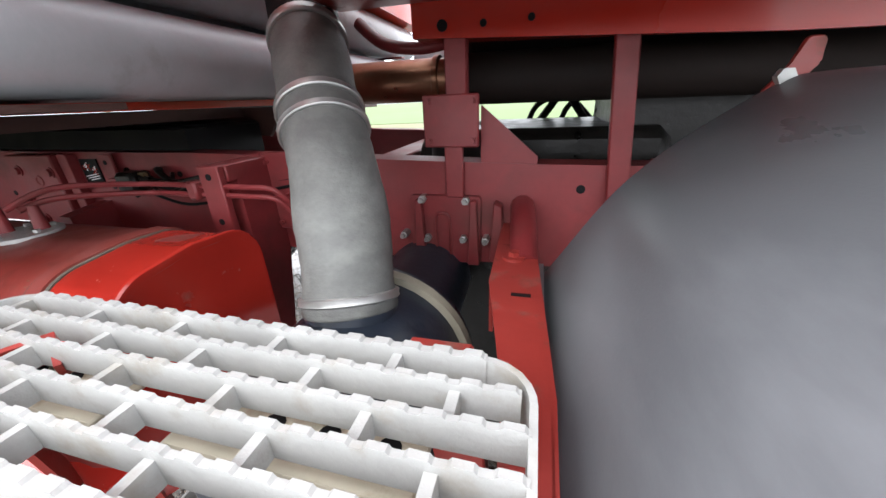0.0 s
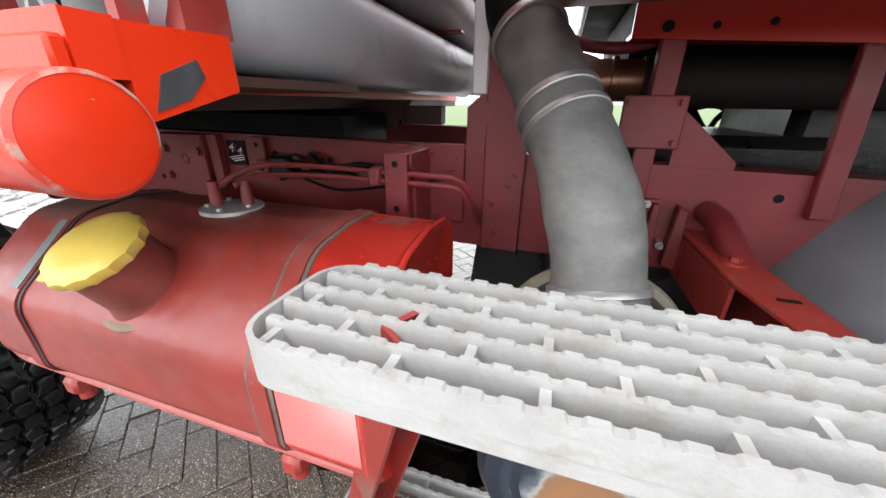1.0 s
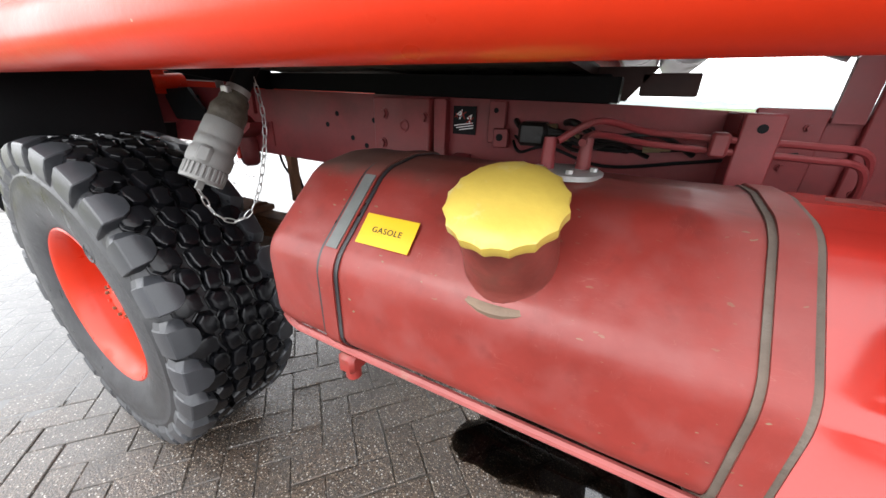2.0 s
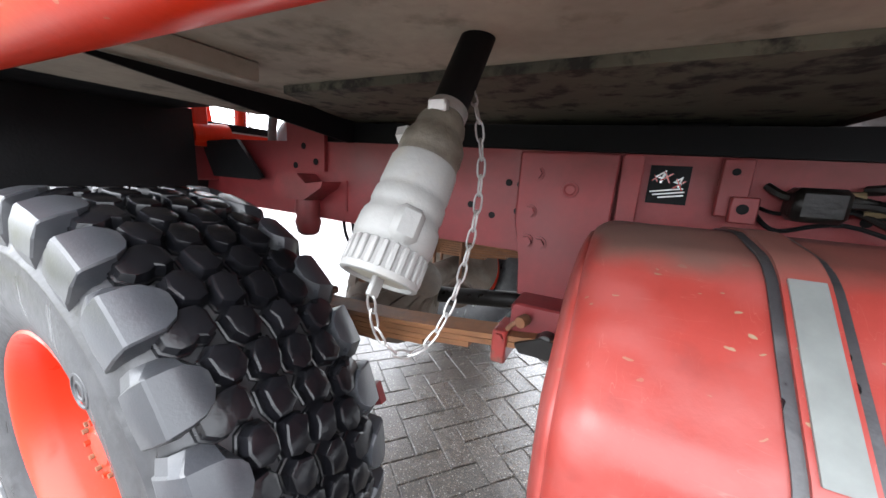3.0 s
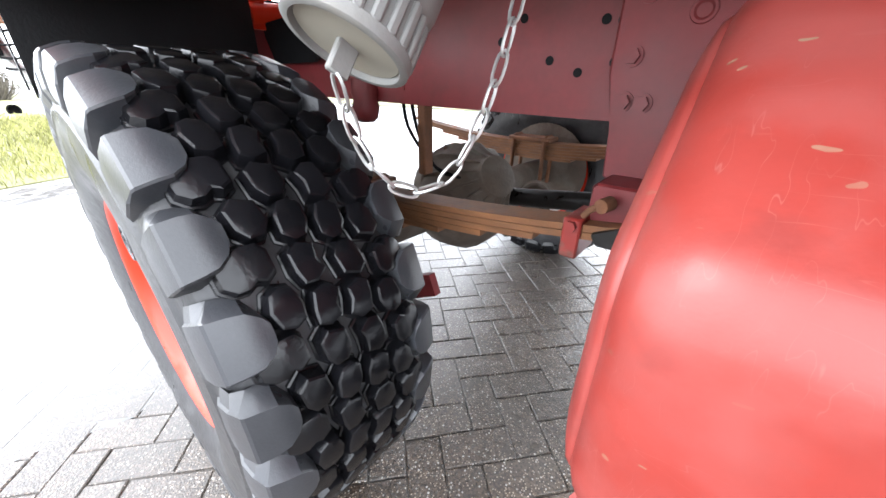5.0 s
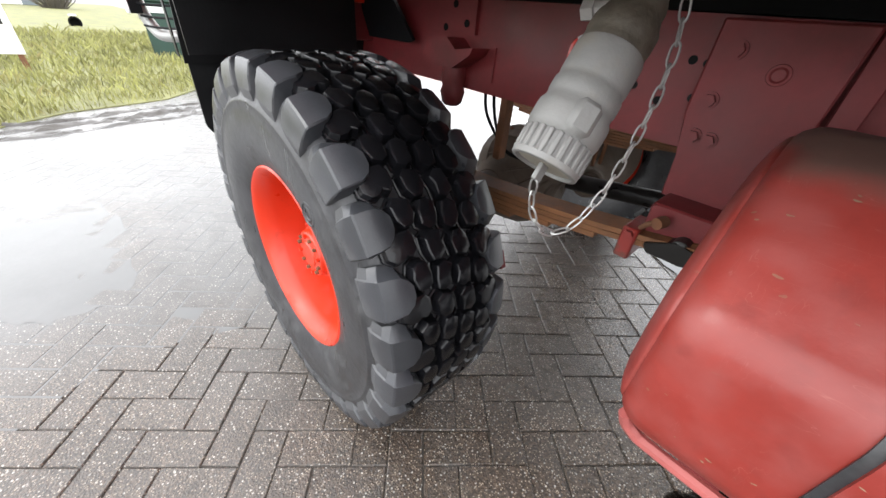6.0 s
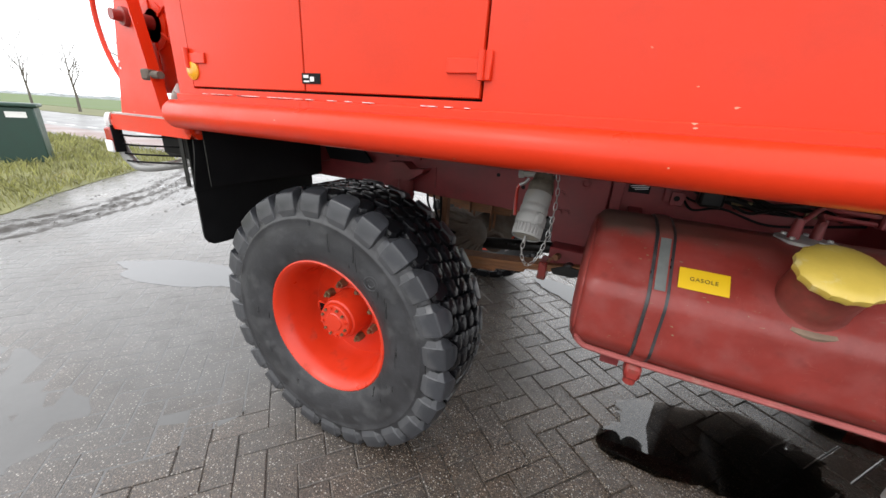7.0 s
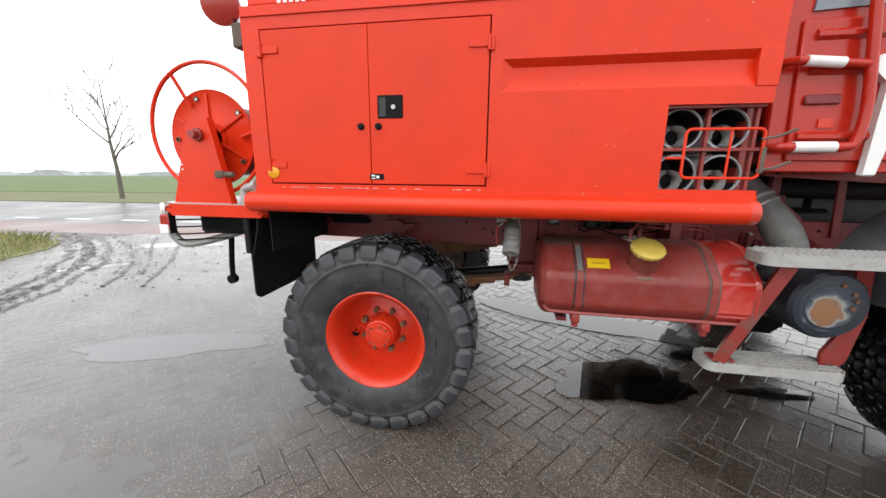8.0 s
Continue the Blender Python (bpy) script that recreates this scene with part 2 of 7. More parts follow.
def worn_paint(name, color, rough, scratch, scratch_amount, chip, chip_amount, dust=None, dust_from=None, dust_fade=(0.0, 1.0), haze=0.0, coat=0.15, vary=0.16, spec=0.5, dents=0.0):
    """Old paint: faded blotches, fine scratches in two directions, chips down to primer, grime, and dust lying above a ragged line."""
    m = surface(name, color, rough, vary=vary, scale=5, fine=90, bump=0.06, coat=coat)
    nt = m.node_tree
    n, l = nt.nodes, nt.links
    bs = n["Principled BSDF"]
    bs.inputs["Specular IOR Level"].default_value = spec
    tone = bs.inputs["Base Color"].links[0].from_socket
    gloss = bs.inputs["Roughness"].links[0].from_socket
    tc = n.new("ShaderNodeTexCoord")

    def tex(scale, detail, stretch=(1, 1, 1), turn=(0, 0, 0), shift=0.0):
        mp = n.new("ShaderNodeMapping")
        mp.inputs["Scale"].default_value = stretch
        mp.inputs["Rotation"].default_value = turn
        mp.inputs["Location"].default_value = (shift, shift * 0.6, shift * 1.7)
        l.new(tc.outputs["Object"], mp.inputs["Vector"])
        t = n.new("ShaderNodeTexNoise")
        t.inputs["Scale"].default_value = scale
        t.inputs["Detail"].default_value = detail
        l.new(mp.outputs[0], t.inputs["Vector"])
        return t.outputs["Fac"]

    def ramp(v, lo, hi, a=0.0, b=1.0):
        r = n.new("ShaderNodeMapRange")
        for key, val in (("From Min", lo), ("From Max", hi), ("To Min", a), ("To Max", b)):
            r.inputs[key].default_value = val
        l.new(v, r.inputs["Value"])
        return r.outputs[0]

    def calc(op, a, b):
        x = n.new("ShaderNodeMath")
        x.operation = op
        for k, v in enumerate((a, b)):
            if isinstance(v, (int, float)):
                x.inputs[k].default_value = v
            else:
                l.new(v, x.inputs[k])
        return x.outputs[0]

    def over(f, colour, dull):
        nonlocal tone, gloss
        x = n.new("ShaderNodeMix")
        x.data_type = 'RGBA'
        l.new(f, x.inputs[0])
        l.new(tone, x.inputs[6])
        x.inputs[7].default_value = (*colour, 1)
        tone = x.outputs[2]
        y = n.new("ShaderNodeMix")
        l.new(f, y.inputs[0])
        l.new(gloss, y.inputs[2])
        y.inputs[3].default_value = dull
        gloss = y.outputs[0]

    if dents:
        deep = n.new("ShaderNodeBump")
        deep.inputs["Strength"].default_value = dents
        deep.inputs["Distance"].default_value = 0.05
        l.new(tex(8, 2, shift=40.0), deep.inputs["Height"])
        l.new(deep.outputs[0], bs.inputs["Normal"].links[0].from_node.inputs["Normal"])
        over(ramp(tex(16, 9, shift=44.0), 0.46, 0.66, 0.0, 0.42), tuple(min(1, c * 0.9 + 0.040) for c in color), rough + 0.25)
        over(ramp(tex(26, 8, shift=51.0), 0.58, 0.70, 0.0, 0.4), tuple(c * 0.6 + 0.004 for c in color), rough + 0.1)
    if haze:
        over(ramp(tex(2.6, 6, shift=4.0), 0.44, 0.68, 0.0, haze), tuple(min(1, c * 1.1 + 0.028) for c in color), rough + 0.12)
    if scratch_amount:
        fields = []
        for k, (stretch, turn) in enumerate((((0.6, 5, 5), (0.3, 0.2, 0.25)), ((5, 0.8, 1.2), (0.9, 0.2, -0.4)))):
            line = calc('ABSOLUTE', calc('SUBTRACT', tex(13 + 6 * k, 2, stretch, turn, 3.0 + 5 * k), 0.5), 0.0)
            where = ramp(tex(17, 4, shift=20.0 + k), 0.50, 0.66, 0.0, scratch_amount)
            fields.append(calc('MULTIPLY', ramp(line, 0.0, 0.0045, 1.0, 0.0), where))
        over(calc('MAXIMUM', fields[0], fields[1]), scratch, rough + 0.2)
    if chip_amount:
        v = n.new("ShaderNodeTexVoronoi")
        v.inputs["Scale"].default_value = 130
        mp = n.new("ShaderNodeVectorMath")
        wob = n.new("ShaderNodeTexNoise")
        wob.inputs["Scale"].default_value = 60
        l.new(tc.outputs["Object"], wob.inputs["Vector"])
        flat = n.new("ShaderNodeMapping")
        flat.inputs["Scale"].default_value = (0.32, 1, 1)
        flat.inputs["Rotation"].default_value = (0, 0.18, 0)
        sc = n.new("ShaderNodeVectorMath")
        sc.operation = 'SCALE'
        sc.inputs["Scale"].default_value = 0.011
        l.new(wob.outputs["Color"], sc.inputs[0])
        l.new(tc.outputs["Object"], mp.inputs[0])
        l.new(sc.outputs[0], mp.inputs[1])
        l.new(mp.outputs[0], flat.inputs["Vector"])
        l.new(flat.outputs[0], v.inputs["Vector"])
        pick = n.new("ShaderNodeSeparateColor")
        l.new(v.outputs["Color"], pick.inputs[0])
        size = ramp(pick.outputs[1], 0.0, 1.0, 0.04, 0.22)
        spot = calc('LESS_THAN', v.outputs["Distance"], size)
        zone = ramp(tex(6, 3, shift=31.0), 0.42, 0.56, 0.0, 1.0)
        over(calc('MULTIPLY', calc('MULTIPLY', spot, calc('GREATER_THAN', pick.outputs[0], 1.0 - chip_amount)), zone), chip, 0.75)
    if dust:
        sx = n.new("ShaderNodeSeparateXYZ")
        l.new(tc.outputs["Object"], sx.inputs[0])
        wave = calc('ADD', sx.outputs["Z"], ramp(tex(5, 5, shift=8.0), 0.3, 0.7, -0.022, 0.022))
        over(calc('MULTIPLY', ramp(wave, dust_from, dust_from + 0.020, 0.0, 0.85), ramp(sx.outputs["X"], dust_fade[0], dust_fade[1], 1.0, 0.22)), dust, 0.85)
    l.new(tone, bs.inputs["Base Color"])
    l.new(gloss, bs.inputs["Roughness"])
    return m


def wet_runs(m):
    """Thin black runs of water down a rubber side, here and there."""
    n, l = m.node_tree.nodes, m.node_tree.links
    bs = n["Principled BSDF"]
    geo = n.new("ShaderNodeNewGeometry")

    def tex(stretch, scale, detail):
        mp = n.new("ShaderNodeMapping")
        mp.inputs["Scale"].default_value = stretch
        l.new(geo.outputs["Position"], mp.inputs["Vector"])
        t = n.new("ShaderNodeTexNoise")
        t.inputs["Scale"].default_value = scale
        t.inputs["Detail"].default_value = detail
        l.new(mp.outputs[0], t.inputs["Vector"])
        return t.outputs["Fac"]

    def ramp(v, lo, hi):
        r = n.new("ShaderNodeMapRange")
        r.inputs["From Min"].default_value = lo
        r.inputs["From Max"].default_value = hi
        l.new(v, r.inputs["Value"])
        return r.outputs[0]

    both = n.new("ShaderNodeMath")
    both.operation = 'MULTIPLY'
    l.new(ramp(tex((1, 1, 0.10), 75, 1), 0.665, 0.70), both.inputs[0])
    l.new(ramp(tex((1, 1, 1), 7, 3), 0.46, 0.56), both.inputs[1])
    for socket, kind, value in (("Base Color", 'RGBA', (0.006, 0.006, 0.007, 1)), ("Roughness", 'FLOAT', 0.15)):
        x = n.new("ShaderNodeMix")
        x.data_type = kind
        k = 6 if kind == 'RGBA' else 2
        l.new(both.outputs[0], x.inputs[0])
        l.new(bs.inputs[socket].links[0].from_socket, x.inputs[k])
        x.inputs[k + 1].default_value = value
        l.new(x.outputs[2 if kind == 'RGBA' else 0], bs.inputs[socket])
    return m


RIMDUST = surface("dusty_rim_paint", (0.30, 0.075, 0.068), 0.5, vary=0.2, scale=9, fine=60, bump=0.15, dirt=(0.32, 0.2, 0.155), dirt_amount=0.0, dirt_scale=16, dirt_sharp=0.2)
CREAM = surface("cream_plastic_disc", (0.275, 0.26, 0.215), 0.55, vary=0.08, scale=20, dirt=(0.3, 0.27, 0.21), dirt_amount=0.1, dirt_scale=20)
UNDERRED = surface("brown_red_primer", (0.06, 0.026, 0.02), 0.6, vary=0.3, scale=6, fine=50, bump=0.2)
# body red made darker, with the cab side's shade in the colour
CABRED = surface("cab_red_paint", (0.40, 0.018, 0.0075), 0.26, vary=0.08, scale=3, fine=90, bump=0.04, dirt=(0.3, 0.06, 0.035), dirt_amount=-0.2, dirt_scale=12, coat=0.15, spec=0.35)
ZINC = surface("dull_zinc", (0.12, 0.13, 0.125), 0.45, vary=0.2, scale=20, dirt=(0.07, 0.06, 0.05), dirt_amount=0.1, dirt_scale=20)
NECKRED = surface("stained_neck_paint", (0.16, 0.03, 0.022), 0.4, vary=0.35, scale=14, fine=70, bump=0.15, dirt=(0.09, 0.045, 0.03), dirt_amount=0.3, dirt_scale=12, dirt_sharp=0.3)
FRESHRED = surface("glossy_repainted_red", (0.36, 0.022, 0.014), 0.2, vary=0.08, scale=5, fine=60, bump=0.03, dirt=(0.2, 0.06, 0.045), dirt_amount=-0.1, dirt_scale=14, dirt_sharp=0.12, coat=0.3)
SCRAPED = surface("scraped_rail_paint", (0.55, 0.045, 0.022), 0.4, vary=0.12, scale=8, dirt=(0.36, 0.27, 0.22), dirt_amount=0.30, dirt_scale=22, dirt_sharp=0.08)
DUSTRING = surface("dusty_grease_ring", (0.16, 0.11, 0.075), 0.7, vary=0.3, scale=25, bump=0.4)
RED = worn_paint("body_red_paint", (0.64, 0.031, 0.0055), 0.36, (0.66, 0.10, 0.05), 0.12, (0.62, 0.34, 0.24), 0.025, coat=0.05, vary=0.07, spec=0.28)
DOORRED = surface("door_red_paint", (0.63, 0.034, 0.0075), 0.38, vary=0.08, scale=2.5, fine=120, bump=0.08, dirt=(0.4884, 0.1924, 0.1332), dirt_amount=-0.42, dirt_scale=40, dirt_sharp=0.03, coat=0.03, spec=0.22)
CHASSIS = surface("chassis_red_paint", (0.185, 0.021, 0.023), 0.5, vary=0.22, scale=5, fine=70, bump=0.12, dirt=(0.085, 0.034, 0.028), dirt_amount=0.28, dirt_scale=6, dirt_sharp=0.35)
TANKRED = worn_paint("tank_red_paint", (0.212, 0.0240, 0.0175), 0.42, (0.29, 0.105, 0.088), 0.5, (0.195, 0.130, 0.080), 0.38, dust=(0.105, 0.066, 0.052), dust_from=1.066, dust_fade=(0.98, 1.25), haze=0.25, coat=0.10, spec=0.42, dents=0.18)
STRUTRED = surface("strut_red_paint", (0.245, 0.027, 0.021), 0.38, vary=0.12, scale=8, fine=60, bump=0.08, dirt=(0.15, 0.06, 0.045), dirt_amount=0.25, dirt_scale=16, dirt_sharp=0.12)
RIMRED = surface("rim_red_paint", (0.57, 0.031, 0.008), 0.34, vary=0.06, scale=6, fine=80, bump=0.05, dirt=(0.36, 0.028, 0.010), dirt_amount=0.1, dirt_scale=9)
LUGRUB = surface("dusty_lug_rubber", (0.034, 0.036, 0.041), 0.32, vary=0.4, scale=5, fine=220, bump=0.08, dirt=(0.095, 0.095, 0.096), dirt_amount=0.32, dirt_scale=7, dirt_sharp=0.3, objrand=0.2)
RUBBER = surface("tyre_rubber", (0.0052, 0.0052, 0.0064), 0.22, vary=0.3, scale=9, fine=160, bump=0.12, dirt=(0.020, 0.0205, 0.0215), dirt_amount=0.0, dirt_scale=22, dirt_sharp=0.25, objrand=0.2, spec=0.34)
SIDEWALL = wet_runs(surface("tyre_sidewall", (0.026, 0.0265, 0.029), 0.40, vary=0.45, scale=9, fine=60, bump=0.3, dirt=(0.072, 0.073, 0.074), dirt_amount=0.36, dirt_scale=15, dirt_sharp=0.28))
FLAP = surface("black_flap_rubber", (0.00888, 0.00888, 0.00962), 0.45, vary=0.3, scale=6, fine=120, bump=0.15, dirt=(0.0259, 0.0259, 0.0259), dirt_amount=0.1, dirt_scale=3, dirt_sharp=0.4, spec=0.2)
# pale smears also carry some wet sky reflection in their colour
FENDER = surface("grey_black_fender", (0.092, 0.095, 0.102), 0.34, vary=0.06, scale=3, fine=140, bump=0.05, dirt=(0.19, 0.197, 0.212), dirt_amount=0.48, dirt_scale=1.7, dirt_sharp=0.36, rough_vary=0.08, streak=3.0, turn=0.7)
HOSE = surface("grey_ribbed_hose", (0.122, 0.123, 0.117), 0.66, vary=0.28, scale=16, fine=110, bump=0.30, dirt=(0.185, 0.185, 0.172), dirt_amount=0.30, dirt_scale=11, dirt_sharp=0.30, streak=1.6)
STEEL = surface("dull_clamp_steel", (0.42, 0.42, 0.41), 0.42, metal=0.75, vary=0.15, scale=20, fine=150, bump=0.08)
ALU = surface("cast_aluminium", (0.4588, 0.4588, 0.444), 0.45, metal=0.55, vary=0.1, scale=20, fine=200, bump=0.2, dirt=(0.222, 0.2072, 0.1776), dirt_amount=0.1, dirt_scale=25, dirt_sharp=0.2)
STEPMAT = surface("white_worn_step", (0.345, 0.342, 0.33), 0.5, vary=0.10, scale=14, fine=120, bump=0.25, dirt=(0.25, 0.22, 0.17), dirt_amount=0.28, dirt_scale=16, dirt_sharp=0.25)
PIPEGREY = surface("grey_suction_pipe", (0.40, 0.42, 0.44), 0.33, vary=0.1, scale=4, fine=80, bump=0.05, dirt=(0.16, 0.13, 0.10), dirt_amount=0.10, dirt_scale=5, dirt_sharp=0.25)
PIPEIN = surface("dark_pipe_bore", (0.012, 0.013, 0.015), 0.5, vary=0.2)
CANISTER = surface("blue_black_canister", (0.013, 0.018, 0.028), 0.36, vary=0.35, scale=9, fine=70, bump=0.15, dirt=(0.04, 0.045, 0.053), dirt_amount=0.25, dirt_scale=12, dirt_sharp=0.2)
RUST = surface("rusty_steel", (0.1628, 0.0703, 0.0333), 0.8, vary=0.35, scale=14, fine=120, bump=0.5, dirt=(0.0666, 0.037, 0.0259), dirt_amount=0.3, dirt_scale=10, dirt_sharp=0.3)
SPRING = surface("rusty_leaf_spring", (0.1998, 0.0851, 0.0333), 0.7, vary=0.3, scale=12, fine=120, bump=0.4, dirt=(0.0888, 0.0592, 0.0444), dirt_amount=0.4, dirt_scale=7, dirt_sharp=0.3, streak=4)
AXLE = surface("muddy_axle", (0.105, 0.080, 0.062), 0.8, vary=0.3, scale=10, fine=90, bump=0.5, dirt=(0.17, 0.15, 0.125), dirt_amount=0.4, dirt_scale=8, dirt_sharp=0.3)
COPPER = surface("heat_browned_exhaust", (0.222, 0.111, 0.0666), 0.35, metal=0.8, vary=0.25, scale=8, fine=80, bump=0.1, dirt=(0.074, 0.037, 0.0259), dirt_amount=0.2, dirt_scale=6, dirt_sharp=0.3)
DARKPIPE = surface("sooty_exhaust", (0.0148, 0.01036, 0.00888), 0.7, vary=0.3, spec=0.2)
BLACK = surface("black_paint", (0.00666, 0.00666, 0.0074), 0.6, vary=0.3, spec=0.12)
GREASE = surface("oily_black", (0.0074, 0.00666, 0.00592), 0.35, vary=0.4, scale=20, bump=0.3, spec=0.3)
UNDER = surface("dusty_underside_panel", (0.33, 0.29, 0.235), 0.75, vary=0.34, scale=3, fine=50, bump=0.15, dirt=(0.06, 0.055, 0.042), dirt_amount=0.28, dirt_scale=12, dirt_sharp=0.25)
UNDERDARK = surface("oil_stained_underside", (0.098, 0.096, 0.070), 0.7, vary=0.4, scale=3.5, fine=45, bump=0.25, dirt=(0.016, 0.015, 0.013), dirt_amount=0.36, dirt_scale=20, dirt_sharp=0.12)
DIRTYCAST = surface("grimy_cast_fitting", (0.085, 0.074, 0.056), 0.55, vary=0.35, scale=25, fine=120, bump=0.25, dirt=(0.036, 0.024, 0.015), dirt_amount=0.40, dirt_scale=18, dirt_sharp=0.2)
YELLOW = surface("yellow_plastic", (0.56, 0.415, 0.075), 0.42, vary=0.08, scale=18, fine=80, bump=0.1, dirt=(0.62, 0.56, 0.32), dirt_amount=0.25, dirt_scale=18, dirt_sharp=0.2)
STICKER = surface("yellow_sticker", (0.6364, 0.407, 0.0074), 0.4, vary=0.03)
ORANGE = surface("amber_reflector", (0.703, 0.3108, 0.0074), 0.25, vary=0.05, scale=60)
INK = surface("black_ink", (0.0111, 0.0111, 0.0111), 0.5, vary=0.1)
WHITEP = surface("white_paint", (0.75, 0.75, 0.74), 0.4, vary=0.06, scale=9, dirt=(0.5, 0.48, 0.45), dirt_amount=0.0, dirt_scale=12)
WHITECOUP = surface("grey_white_coupling", (0.185, 0.185, 0.178), 0.55, vary=0.07, scale=16, fine=140, bump=0.15, dirt=(0.21, 0.195, 0.165), dirt_amount=0.2, dirt_scale=20, dirt_sharp=0.25)
BRASS = surface("dull_brass", (0.2072, 0.1628, 0.0888), 0.5, metal=0.6, vary=0.3, scale=20, bump=0.2)
GREENBOX = surface("dark_green_cabinet", (0.0148, 0.0444, 0.0333), 0.5, vary=0.12, scale=4)
REDLENS = surface("red_lamp_lens", (0.333, 0.0222, 0.0148), 0.2, vary=0.1)
GLASSDARK = surface("dark_window_glass", (0.185, 0.2146, 0.2442), 0.06, vary=0.1, scale=2)
def clear_water(name, tint, ior):
    """Standing rain water: a clear, slightly brown sheet with a mirror gloss that grows towards grazing."""
    m = bpy.data.materials.new(name)
    m.use_nodes = True
    n, l = m.node_tree.nodes, m.node_tree.links
    n.clear()
    clear = n.new("ShaderNodeBsdfTransparent")
    clear.inputs["Color"].default_value = (*tint, 1)
    gloss = n.new("ShaderNodeBsdfGlossy")
    gloss.inputs["Roughness"].default_value = 0.015
    edge = n.new("ShaderNodeFresnel")
    edge.inputs["IOR"].default_value = ior
    mix = n.new("ShaderNodeMixShader")
    out = n.new("ShaderNodeOutputMaterial")
    l.new(edge.outputs[0], mix.inputs[0])
    l.new(clear.outputs[0], mix.inputs[1])
    l.new(gloss.outputs[0], mix.inputs[2])
    l.new(mix.outputs[0], out.inputs["Surface"])
    return m


def paver_material(name, single):
    """Wet concrete: a water film that thins and thickens over the yard, pale grit, joints that stay darker by depth."""
    m = bpy.data.materials.new(name)
    m.use_nodes = True
    nt = m.node_tree
    n, l = nt.nodes, nt.links
    bs = n["Principled BSDF"]
    geo = n.new("ShaderNodeNewGeometry")

    def tex(scale, detail, shift=0.0):
        v = n.new("ShaderNodeVectorMath")
        v.inputs[1].default_value = (shift, shift * 2, 0)
        l.new(geo.outputs["Position"], v.inputs[0])
        t = n.new("ShaderNodeTexNoise")
        t.inputs["Scale"].default_value = scale
        t.inputs["Detail"].default_value = detail
        l.new(v.outputs[0], t.inputs["Vector"])
        return t.outputs["Fac"]

    def ramp(v, lo, hi, a, b):
        r = n.new("ShaderNodeMapRange")
        for key, val in (("From Min", lo), ("From Max", hi), ("To Min", a), ("To Max", b)):
            r.inputs[key].default_value = val
        l.new(v, r.inputs["Value"])
        return r.outputs[0]

    def mix(f, a, b):
        x = n.new("ShaderNodeMix")
        x.data_type = 'RGBA'
        l.new(f, x.inputs[0])
        for key, val in ((6, a), (7, b)):
            if isinstance(val, tuple):
                x.inputs[key].default_value = (*val, 1)
            else:
                l.new(val, x.inputs[key])
        return x.outputs[2]

    sx = n.new("ShaderNodeSeparateXYZ")
    l.new(geo.outputs["Position"], sx.inputs[0])
    yard = n.new("ShaderNodeMath")
    l.new(ramp(sx.outputs["X"], -1.0, 1.05, 1.0, -0.2), yard.inputs[0])
    l.new(ramp(tex(0.9, 6, 5.0), 0.34, 0.66, -0.40, 0.40), yard.inputs[1])
    yard.use_clamp = True
    sky_sheen = yard.outputs[0]
    tone = mix(ramp(tex(1.1, 5), 0.35, 0.65, 0, 1), (0.080, 0.053, 0.036), (0.118, 0.086, 0.062))
    tone = mix(ramp(tex(110, 4, 3.0), 0.42, 0.60, 0, 0.75), tone, (0.016, 0.012, 0.009))
    tone = mix(ramp(tex(42, 4, 6.0), 0.40, 0.62, 0.0, 0.4), tone, (0.024, 0.018, 0.014))
    grit = n.new("ShaderNodeTexVoronoi")
    grit.inputs["Scale"].default_value = 140
    l.new(geo.outputs["Position"], grit.inputs["Vector"])
    chips = n.new("ShaderNodeSeparateColor")
    l.new(grit.outputs["Color"], chips.inputs[0])
    pick = n.new("ShaderNodeMath")
    pick.operation = 'MULTIPLY'
    l.new(ramp(grit.outputs["Distance"], 0.22, 0.36, 1.0, 0.0), pick.inputs[0])
    l.new(ramp(chips.outputs[0], 0.35, 0.6, 0.0, 1.0), pick.inputs[1])
    tone = mix(pick.outputs[0], tone, (0.34, 0.275, 0.21))
    hv = n.new("ShaderNodeHueSaturation")
    rnd = n.new("ShaderNodeObjectInfo").outputs["Random"] if single else geo.outputs["Random Per Island"]
    l.new(ramp(rnd, 0, 1, 0.86, 1.12), hv.inputs["Value"])
    l.new(tone, hv.inputs["Color"])
    # pale grey towards -x puts the sky's sheen on wet pavers into the colour
    tone = mix(ramp(sky_sheen, 0.0, 1.0, 0.0, 0.86), hv.outputs[0], (0.128, 0.127, 0.125))
    wet = n.new("ShaderNodeTexVoronoi")
    wet.inputs["Scale"].default_value = 95
    l.new(geo.outputs["Position"], wet.inputs["Vector"])
    bits = n.new("ShaderNodeSeparateColor")
    l.new(wet.outputs["Color"], bits.inputs[0])
    lit = n.new("ShaderNodeMath")
    lit.operation = 'MULTIPLY'
    l.new(ramp(wet.outputs["Distance"], 0.20, 0.34, 1.0, 0.0), lit.inputs[0])
    l.new(ramp(bits.outputs[1], 0.64, 0.78, 0.0, 0.95), lit.inputs[1])
    tone = mix(lit.outputs[0], tone, (0.40, 0.375, 0.34))
    tone = mix(ramp(tex(7.0, 6, 8.0), 0.50, 0.68, 0.0, 0.35), tone, (0.055, 0.052, 0.048))
    # darker towards +x: the truck's shade and dark reflection put in the colour
    truck_shade = n.new("ShaderNodeMath")
    l.new(ramp(sx.outputs["X"], 0.75, 2.1, -0.45, 0.80), truck_shade.inputs[0])
    l.new(ramp(tex(1.4, 5, 12.0), 0.32, 0.68, -0.35, 0.55), truck_shade.inputs[1])
    truck_shade.use_clamp = True
